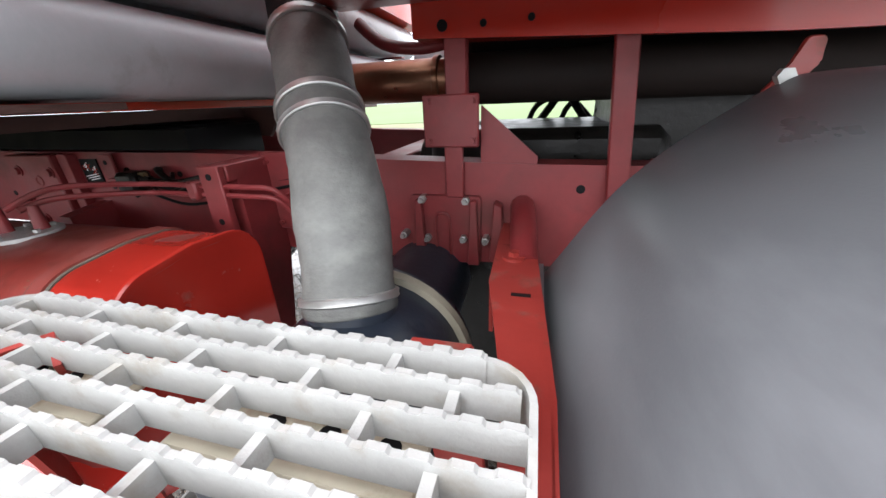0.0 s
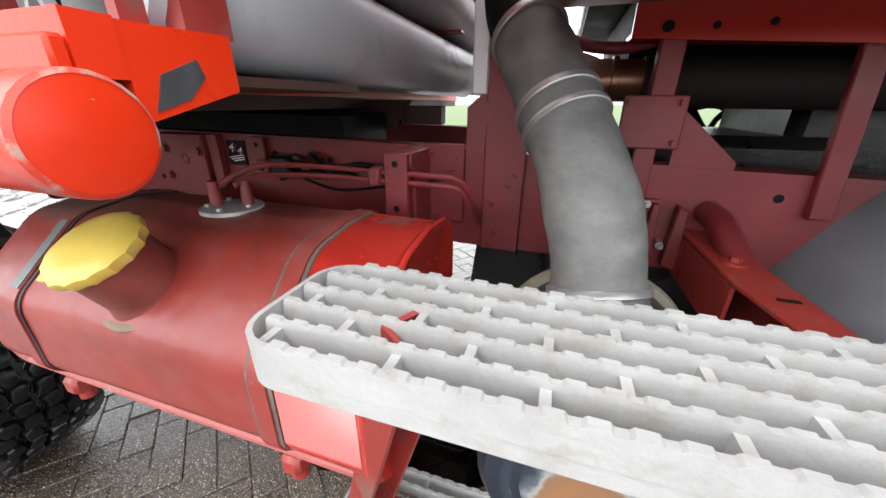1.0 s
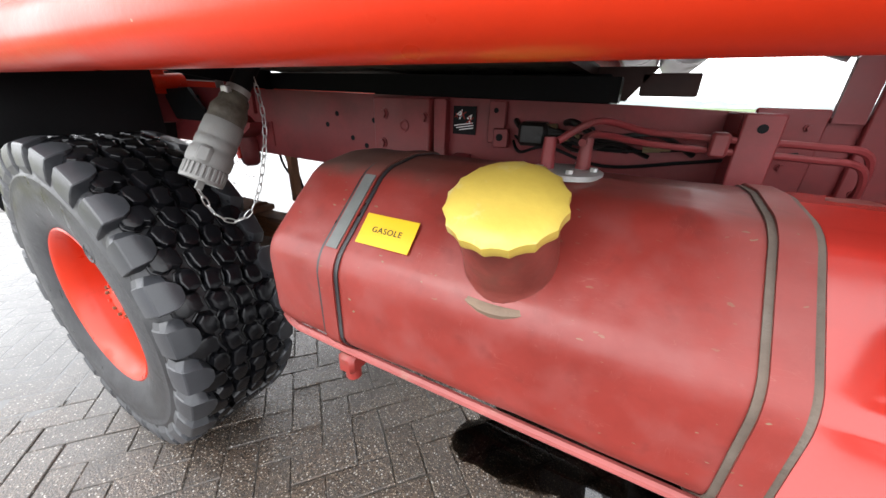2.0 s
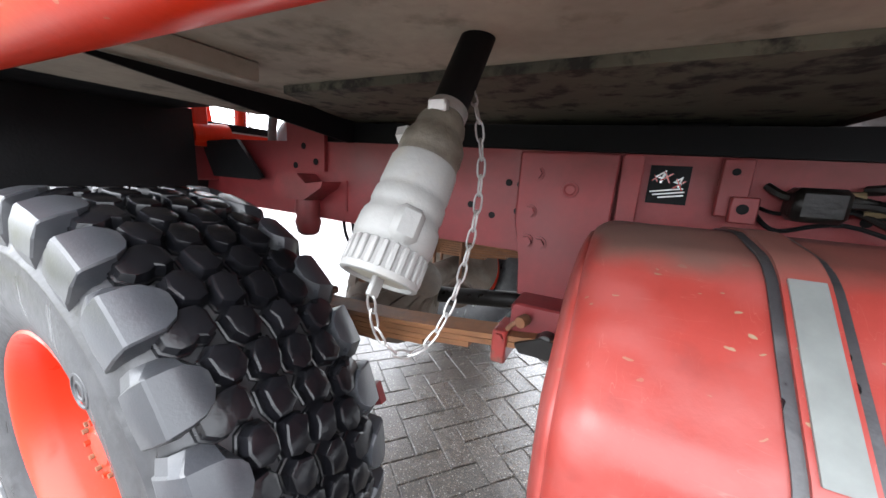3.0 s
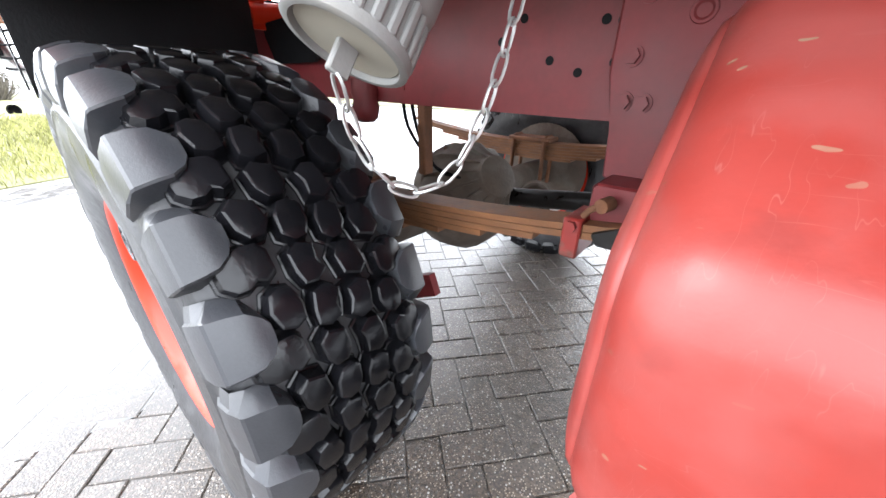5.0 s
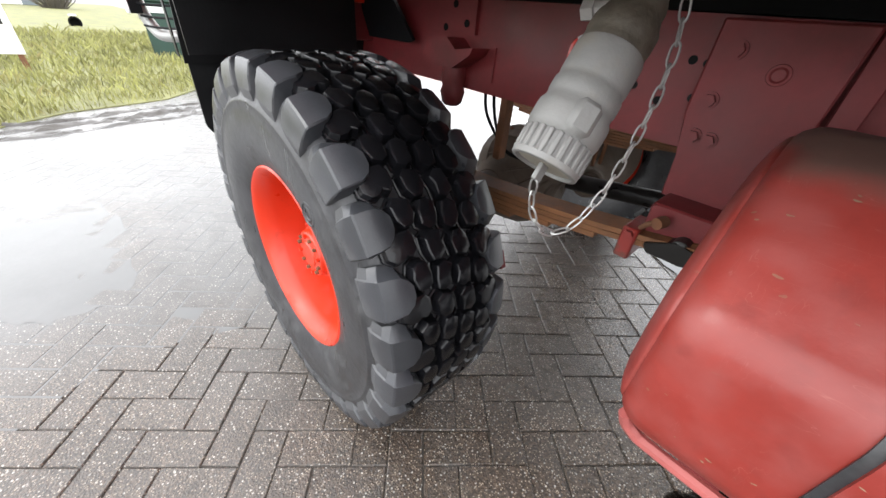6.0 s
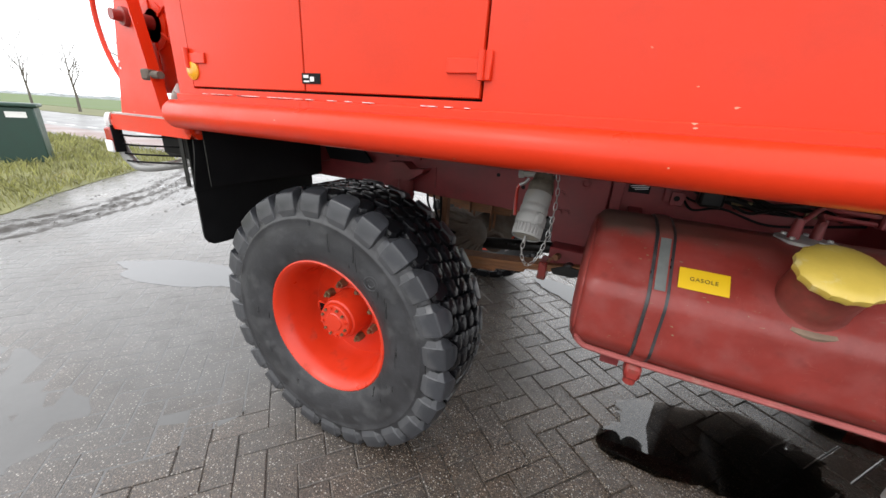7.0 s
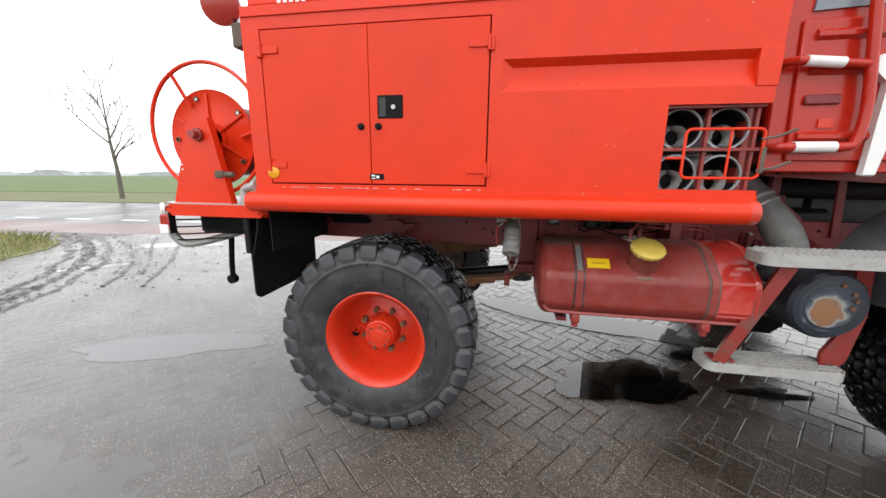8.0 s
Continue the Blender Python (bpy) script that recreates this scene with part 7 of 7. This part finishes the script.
lever = P("valve_lever", bm, REDLENS, "red-gripped valve lever with a steel arm")
bm = B()
add_sweep(bm, [(0.684, 0.248, 1.186), (0.676, 0.243, 1.173), (0.660, 0.240, 1.163)], 0.0052, 6)
part("lever_arm", bm, STEEL, lever, "bare steel lever arm")
bm = B()
add_cyl(bm, CS + ca * 0.036, CS - ca * 0.13, 0.0205, seg=20)
P("drain_pipe", bm, BLACK, "oily black drain hose")
bm = B()
add_cyl(bm, CS + ca * 0.028, CS + ca * 0.040, 0.0232, seg=20)
add_box(bm, -0.010, -0.006, -0.007, 0.012, 0.005, 0.007, 0.002, Matrix.Translation(CS + ca * 0.034 + Vector((0.002, -0.026, 0.004))))
P("hose_clamp", bm, STEEL, "bright hose clamp")

# -- pump bay seen over the rail --
bm = B()
add_box(bm, -0.575, 0.645, 1.27, -0.540, 0.700, 1.79, 0.005)
P("bay_post", bm, RED, "red corner post of the pump bay")
bm = B()
add_cyl(bm, (-0.56, 0.64, 1.245), (-0.56, 0.78, 1.255), 0.040, seg=20)
P("bay_tube", bm, RED, "red tube across the pump bay")
bm = B()
add_box(bm, -0.600, 0.72, 1.255, -0.560, 2.18, 1.300, 0.004)
P("bay_sill", bm, BLACK, "black sill of the pump bay")
bm = B()
add_sweep(bm, bend([(-0.60, 0.74, 1.58), (-0.60, 0.79, 1.46), (-0.60, 0.83, 1.415), (-0.59, 0.93, 1.430), (-0.58, 1.02, 1.455), (-0.57, 1.30, 1.50)], 6), 0.034, 14)
manifold = P("pump_manifold", bm, RED, "red pump manifold pipe")
for q, d in (((-0.60, 0.80, 1.445), (0.0, 0.35, -0.6)), ((-0.585, 0.95, 1.435), (0, 1, 0.2)), ((-0.575, 1.14, 1.475), (0, 1, 0.16))):
    bm = B()
    v = Vector(d).normalized() * 0.012
    add_cyl(bm, Vector(q) - v, Vector(q) + v, 0.050, seg=20)
    part("pipe_flange", bm, CABRED, manifold)
bm = B()
add_cyl(bm, (-0.60, 0.87, 1.27), (-0.60, 0.875, 1.42), 0.024, seg=14)
part("riser", bm, RED, manifold)
bm = B()
add_lathe(bm, (-0.58, 1.06, 1.47), (0, 0, 1), [(-0.08, 0.0), (-0.08, 0.03), (-0.04, 0.045), (0.0, 0.05), (0.05, 0.04), (0.09, 0.02), (0.09, 0.0)], 18)
part("valve_body", bm, RUST, manifold, "orange-brown valve body")
bm = B()
add_sweep(bm, bend([(-0.36, 0.840, 1.18), (-0.36, 0.842, 1.28), (-0.36, 0.852, 1.34), (-0.37, 0.88, 1.42), (-0.39, 0.95, 1.52)], 5), 0.017, 12)
P("grey_hose", bm, HOSE, "grey rubber suction hose")
bm = B()
add_sweep(bm, bend([(-0.37, 0.885, 1.20), (-0.365, 0.900, 1.275), (-0.36, 0.940, 1.330), (-0.36, 0.965, 1.365), (-0.37, 0.94, 1.405), (-0.40, 0.89, 1.43)], 6), 0.026, 14)
P("grey_hose", bm, PIPEGREY, "pale grey bent hose")

# -- rear flap, platform and hose reel --
bm = B()
add_prism(bm, round_poly([(0.052, 0.728), (0.70, 0.728), (0.70, 1.196), (0.052, 1.196)], [0.05, 0.02, 0, 0], 4), 'x', -0.676, -0.666)
P("rear_mud_flap", bm, FLAP, "black rubber mud flap behind the wheel")
bm = B()
add_box(bm, -0.685, 0.03, 1.00, -0.66, 0.034, 1.26)
add_box(bm, -0.530, 0.035, 1.02, -0.524, 0.635, 1.330)
add_prism(bm, [(-0.60, 1.198), (-0.608, 1.14), (-0.652, 0.98), (-0.66, 0.98), (-0.616, 1.14), (-0.608, 1.198)], 'y', 0.04, 0.75)
P("flap_holder", bm, FLAP)
PX0, PX1, PY0 = -1.190, -0.535, 0.0
bm = B()
add_prism(bm, round_poly([(PX0, PY0), (PX1, PY0), (PX1, 2.30), (PX0, 2.30)], [0.10, 0.02, 0.02, 0.10], 6), 'z', 1.200, 1.262, 0.022)
plat = P("rear_platform", bm, RED, "red rear platform with a rounded corner")
bm = B()
add_prism(bm, round_poly([(PX0 + 0.012, PY0 + 0.012), (PX1, PY0 + 0.012), (PX1, 2.28), (PX0 + 0.012, 2.28)], [0.09, 0.0, 0.0, 0.09], 6), 'z', 1.263, 1.268)
part("platform_top", bm, ALU, plat, "pale worn metal platform top")
bm = B()
add_lathe(bm, (PX0 + 0.03, 0.03, 1.231), (-0.7, -0.7, 0), [(0.0, 0.0), (0.0, 0.034), (0.016, 0.034), (0.020, 0.028), (0.020, 0)], 16)
part("end_cap", bm, WHITEP, plat, "white plastic corner cap")
bm = B()
add_box(bm, -1.10, 0.17, 1.075, -0.70, 0.55, 1.199, 0.02)
part("platform_box", bm, BLACK, plat)
RX, RY, RZ, RR = -0.905, 0.135, 1.612, 0.252
for yy in (RY, RY + 0.62):
    bm = B()
    add_lathe(bm, (RX, yy, RZ), (0, 1, 0), [(0, 0), (0, 0.06), (0.006, 0.07), (0.006, RR - 0.01), (0, RR), (0.012, RR), (0.016, RR - 0.006), (0.016, 0)], 48)
    fl = P("reel_flange", bm, RED, "red steel hose reel flange")
    for k in range(6):
        a = k * math.pi / 3 + 0.5
        bm = B()
        m = Matrix.Translation((RX, yy, RZ)) @ Matrix.Rotation(a, 4, 'Y')
        add_box(bm, 0.06, -0.006, -0.006, RR - 0.02, 0.002, 0.006, 0.002, m)
        part("flange_rib", bm, RED, fl)
    for k in range(5):
        a = k * 2 * math.pi / 5 + 1.9
        bm = B()
        c = (RX + 0.215 * math.cos(a), yy, RZ + 0.215 * math.sin(a))
        add_lathe(bm, c, (0, 1, 0), [(0.002, 0.008), (-0.003, 0.009), (-0.003, 0.014), (0.002, 0.015)], 14, True)
        part("hole_collar", bm, RUST, fl)
        bm = B()
        add_cyl(bm, (c[0], yy - 0.0005, c[2]), (c[0], yy + 0.004, c[2]), 0.009, seg=14)
        part("flange_hole", bm, WHITEP if k % 2 == 0 else BLACK, fl)
bm = B()
add_lathe(bm, (RX, RY, RZ), (0, 1, 0), [(0, 0.0), (0.0, 0.09), (0.62, 0.09), (0.62, 0)], 24)
P("reel_drum", bm, RED)
for k in range(13):
    bm = B()
    yy = RY + 0.05 + k * 0.043
    loop = [(RX + 0.175 * math.cos(a * math.pi / 16), yy + 0.02 * a / 32, RZ + 0.175 * math.sin(a * math.pi / 16)) for a in range(32)]
    add_sweep(bm, loop, 0.022, 8, True)
    P("reel_hose_turn", bm, STRUTRED, "red rubber hose turn")
bm = B()
GX, GY, GZ, GR = RX + 0.02, 0.085, RZ + 0.035, 0.335
ring = [(GX + GR * math.cos(k * math.pi / 28), GY, GZ + GR * math.sin(k * math.pi / 28)) for k in range(56)]
add_sweep(bm, ring, 0.0105, 8, True)
rg = P("reel_hand_ring", bm, RED, "thin red hand ring of the reel")
for k in range(3):
    a = k * 2 * math.pi / 3 + 2.12
    bm = B()
    add_sweep(bm, [(RX + 0.19 * math.cos(a), RY - 0.006, RZ + 0.19 * math.sin(a)), (GX + GR * math.cos(a), GY, GZ + GR * math.sin(a))], 0.0095, 8)
    part("ring_spoke", bm, RED, rg)
for yy in (0.048, RY + 0.69):
    bm = B()
    add_prism(bm, [(RX - 0.203, 1.268), (RX + 0.181, 1.268), (RX + 0.092, 1.70), (RX - 0.059, 1.70)], 'y', yy, yy + 0.006)
    add_prism(bm, [(RX - 0.203, 1.268), (RX - 0.197, 1.268), (RX - 0.053, 1.70), (RX - 0.059, 1.70)], 'y', yy + 0.006, yy + 0.05)
    add_prism(bm, [(RX + 0.173, 1.268), (RX + 0.181, 1.268), (RX + 0.092, 1.70), (RX + 0.084, 1.70)], 'y', yy - 0.035, yy)
    sd = P("reel_stand", bm, RED, "red folded-steel reel stand")
    for z in (1.47, 1.445):
        bm = B()
        add_cyl(bm, (RX - 0.125, yy - 0.0015, z), (RX - 0.125, yy + 0.002, z), 0.005, seg=10)
        part("stand_hole", bm, WHITEP, sd)
bm = B()
add_lathe(bm, (RX, 0.0, RZ + 0.01), (0, 1, 0), [(0, 0), (0, 0.020), (0.03, 0.020), (0.032, 0.032), (0.052, 0.035), (0.054, 0.026), (0.14, 0.026)], 16)
P("reel_axle", bm, STRUTRED, "worn red reel axle end")
bm = B()
add_box(bm, RX + 0.10, 0.005, 1.40, RX + 0.15, 0.045, 1.44, 0.006)
add_cyl(bm, (RX + 0.15, 0.025, 1.42), (RX + 0.20, 0.025, 1.42), 0.014, seg=10)
P("reel_brake", bm, AXLE)
bm = B()
add_sweep(bm, bend([(-0.672, 0.05, 1.262), (-0.672, 0.05, 1.325), (-0.655, 0.045, 1.350), (-0.580, 0.02, 1.366)], 5), 0.022, 12)
elbow = P("pipe_elbow", bm, ALU, "grey metal pipe elbow")
bm = B()
add_cyl(bm, (-0.672, 0.05, 1.262), (-0.672, 0.05, 1.275), 0.030, seg=6)
part("union_nut", bm, ALU, elbow)
bm = B()
add_cyl(bm, (-0.590, 0.024, 1.364), (-0.566, 0.016, 1.369), 0.028, seg=6)
part("union_nut", bm, ALU, elbow)
bm = B()
add_sweep(bm, bend([(-0.62, 0.34, 1.27), (-0.70, 0.33, 1.36), (-0.72, 0.33, 1.47)], 5), 0.02, 10)
P("reel_feed_hose", bm, STRUTRED)
# tail lamp, guard and bumper tube
bm = B()
add_box(bm, -1.165, -0.012, 1.10, -1.105, 0.028, 1.205, 0.008)
tl = P("tail_lamp", bm, REDLENS, "red and clear tail lamp")
bm = B()
add_box(bm, -1.167, -0.016, 1.098, -1.110, -0.006, 1.150, 0.004)
part("clear_lens", bm, WHITEP, tl)
bm = B()
add_box(bm, -1.106, -0.010, 1.100, -1.100, 0.03, 1.215, 0.002)
part("lamp_plate", bm, BLACK, tl)
for z in (1.175, 1.135, 1.095, 1.062):
    bm = B()
    add_sweep(bm, bend([(-1.10, 0.02, z), (-1.05, 0.05, z - 0.003), (-0.86, 0.12, z + 0.004)], 4), 0.0045, 6)
    P("guard_wire", bm, BLACK, "black wire of the lamp guard")
bm = B()
add_sweep(bm, bend([(-1.138, 0.018, 1.210), (-1.136, 0.030, 1.12), (-1.126, 0.048, 1.060), (-1.085, 0.080, 1.028), (-0.978, 0.2, 1.050), (-0.856, 0.35, 1.10), (-0.80, 0.43, 1.12)], 6), 0.022, 12)
P("under_run_tube", bm, ALU, "bent grey under-run tube")
bm = B()
add_sweep(bm, bend([(-0.925, 0.22, 1.20), (-0.945, 0.235, 1.06), (-0.995, 0.27, 0.88), (-1.022, 0.295, 0.775)], 5), 0.016, 8)
add_lathe(bm, (-1.031, 0.285, 0.755), (0, 1, 0), [(0, 0), (0, 0.030), (0.035, 0.030), (0.035, 0)], 16)
P("tow_lever", bm, BLACK, "black lever with a knob")
# work lamp on the corner
bm = B()
add_lathe(bm, (-0.712, 0.10, 2.225), (0.3, -0.9, -0.2), [(-0.05, 0.0), (-0.045, 0.05), (0.0, 0.082), (0.05, 0.088), (0.055, 0.08), (0.055, 0)], 24)
P("work_lamp", bm, REDLENS, "round red work lamp")
bm = B()
add_box(bm, -0.66, 0.06, 2.03, -0.60, 0.12, 2.14, 0.006)
P("junction_box", bm, AXLE)
bm = B()
add_sweep(bm, bend([(-0.70, 0.09, 2.15), (-0.67, 0.08, 2.18), (-0.63, 0.08, 2.13)], 4), 0.006, 6)
add_sweep(bm, bend([(-0.60, 0.06, 2.06), (-0.575, 0.04, 1.9), (-0.572, 0.04, 1.6), (-0.575, 0.05, 1.36)], 5), 0.0055, 6)
P("lamp_cable", bm, BLACK)

# -- cab --
CX0 = 1.765
bm = B()
add_prism(bm, [(2.06, 1.66), (3.9, 1.66), (3.9, 2.75), (2.10, 2.75), (2.04, 2.2)], 'y', 0.20, 2.15, 0.01)
cab = P("cab", bm, CABRED, "red truck cab")
bm = B()
add_prism(bm, [(CX0 + 0.03, 1.455), (3.0, 1.45), (3.0, 2.40), (CX0 + 0.05, 2.40), (CX0, 2.2)], 'y', 0.165, 0.199, 0.006)
part("cab_side", bm, CABRED, cab)
bm = B()
add_prism(bm, [(CX0 + 0.10, 1.50), (3.0, 1.50), (3.0, 2.05), (CX0 + 0.07, 2.05)], 'y', 0.150, 0.164, 0.006)
part("cab_door", bm, CABRED, cab, "red cab door with pressed ribs")
for z in (1.60, 1.86, 1.99):
    bm = B()
    add_prism(bm, [(0.151, z - 0.022), (0.151, z + 0.022), (0.134, z + 0.008), (0.134, z - 0.008)], 'x', CX0 + 0.12, 2.9)
    part("door_rib", bm, CABRED, cab)
bm = B()
add_prism(bm, [(CX0 + 0.10, 2.08), (2.9, 2.13), (2.9, 2.6), (CX0 + 0.14, 2.6)], 'y', 0.155, 0.166)
part("side_window", bm, GLASSDARK, cab, "cab side window")
# raised box in darker red paints the shade of the pull's recess
bm = B()
add_box(bm, CX0 + 0.12, 0.136, 1.725, CX0 + 0.25, 0.150, 1.765, 0.006)
part("door_pull", bm, CHASSIS, cab, "door pull recess, its shade painted dark red")
bm = B()
add_box(bm, CX0 + 0.19, 0.143, 1.635, CX0 + 0.245, 0.150, 1.67)
part("door_reflector", bm, RIMRED, cab, "small orange-red reflector")
bm = B()
add_sweep(bm, bend([(1.80, 0.15, 1.555), (1.83, 0.11, 1.555), (2.03, 0.11, 1.555), (2.075, 0.11, 1.58), (2.085, 0.11, 1.70), (2.06, 0.11, 1.90), (2.02, 0.115, 2.2)], 5), 0.019, 12)
part("grab_rail", bm, CABRED, cab, "red tubular grab rail")
bm = B()
add_cyl(bm, (1.855, 0.11, 1.555), (2.005, 0.11, 1.555), 0.0225, seg=16)
part("grip_sleeve", bm, WHITEP, cab, "white grip sleeve")
bm = B()
add_sweep(bm, [(1.78, 0.15, 1.89), (1.81, 0.11, 1.888), (2.06, 0.11, 1.865)], 0.017, 12)
part("grab_rail", bm, CABRED, cab)
bm = B()
add_cyl(bm, (1.84, 0.11, 1.8855), (1.97, 0.11, 1.8735), 0.0205, seg=16)
part("grip_sleeve", bm, WHITEP, cab)
bm = B()
add_prism(bm, [(2.13, 1.44), (2.185, 1.44), (2.23, 1.80), (2.40, 1.88), (2.40, 2.0), (2.10, 1.90), (2.08, 1.85), (2.15, 1.80)], 'y', 0.12, 0.148, 0.006)
part("white_corner", bm, WHITEP, cab, "white-painted cab corner piece")
bm = B()
add_box(bm, 2.08, 0.25, 1.62, 3.8, 2.1, 1.655)
part("cab_floor", bm, BLACK, cab)
bm = B()
add_box(bm, 2.0, 0.45, 1.50, 3.8, 0.70, 1.615)
part("cab_sill", bm, STRUTRED, cab)
bm = B()
add_sweep(bm, bend([(1.98, 0.82, 1.50), (2.05, 0.80, 1.45), (2.14, 0.80, 1.435), (2.22, 0.83, 1.45)], 5), 0.014, 10)
P("cab_hinge_arm", bm, CHASSIS)
# dark box above the frame
bm = B()
add_box(bm, 0.62, 0.79, 1.165, 1.40, 1.09, 1.284, 0.012)
P("battery_box", bm, BLACK, "black steel box above the frame")
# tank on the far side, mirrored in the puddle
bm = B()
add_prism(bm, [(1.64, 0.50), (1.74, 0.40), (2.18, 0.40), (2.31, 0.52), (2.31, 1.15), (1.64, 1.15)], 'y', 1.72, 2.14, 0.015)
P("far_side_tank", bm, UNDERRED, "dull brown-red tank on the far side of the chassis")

# ---- paving, laid in a herringbone ----
def paver_verts(L, W, z):
    c, d = 0.0038, 0.0033
    g = 0.0015
    x0, x1, y0, y1 = g, L - g, g, W - g
    v = [(x0, y0, z - 0.04), (x1, y0, z - 0.04), (x1, y1, z - 0.04), (x0, y1, z - 0.04), (x0, y0, z - d), (x1, y0, z - d), (x1, y1, z - d), (x0, y1, z - d),
         (x0 + c, y0 + c, z), (x1 - c, y0 + c, z), (x1 - c, y1 - c, z), (x0 + c, y1 - c, z)]
    f = [(8, 9, 10, 11)] + [(a, a + 1 if a % 4 < 3 else a - 3, (a + 1 if a % 4 < 3 else a - 3) + 4, a + 4) for a in range(8)]
    return np.array(v), f


W = 0.112
TA = radians(49.0)
UX, UY = math.cos(TA), math.sin(TA)
paving = tagged(new("pavement"), "wet grey-brown concrete pavers laid in a herringbone", "pavement", kind="structure")
PV, PF = paver_verts(2 * W, W, 0)
one = bpy.data.meshes.new("paver")
one.from_pydata([tuple(v) for v in PV], [], PF)
one.materials.append(PAVER1)
random.seed(3)
many_v, many_f = [], []
singles = 0
for a in range(-140, 110):
    for b in range(-110, 110):
        k = (a + b) % 4
        if k not in (0, 2):
            continue
        u, v = 0.803 + a * W, 0.240 + b * W
        x, y = u * UX - v * UY, u * UY + v * UX
        if not (-8.2 < x < 6.5 and -4.5 < y < 5.32) or inside_grass(x + 0.1, y):
            continue
        sunk = min(1.0, max(0.12, (x + 1.3) / 1.8))
        dz = random.gauss(0, 0.0008) * sunk - 0.001
        rx, ry, rz = random.gauss(0, 0.36) * sunk, random.gauss(0, 0.36) * sunk, random.gauss(0, 0.4)
        if k == 0:
            m = pose(x, y, dz, rx, ry, 49.0 + rz)
        else:
            m = Matrix.Translation((UX * W, UY * W, 0)) @ pose(x, y, dz, rx, ry, 139.0 + rz)
        if singles < 300 and 0.0 < x < 1.9 and -0.45 < y < 1.55 and (x - 0.95) ** 2 / 1.2 + (y - 0.55) ** 2 < 0.95:
            ob = new("paver", one)
            ob.parent = paving
            ob.matrix_basis = m
            singles += 1
        else:
            mm = np.array(m)
            k0 = len(many_v) * 12
            many_v.append(PV @ mm[:3, :3].T + mm[:3, 3])
            many_f += [tuple(i + k0 for i in f) for f in PF]
me = bpy.data.meshes.new("pavers")
me.from_pydata(np.concatenate(many_v).tolist(), [], many_f)
me.materials.append(PAVER)
rest = tagged(new("pavers", me), kind="stuff")
rest.parent = paving
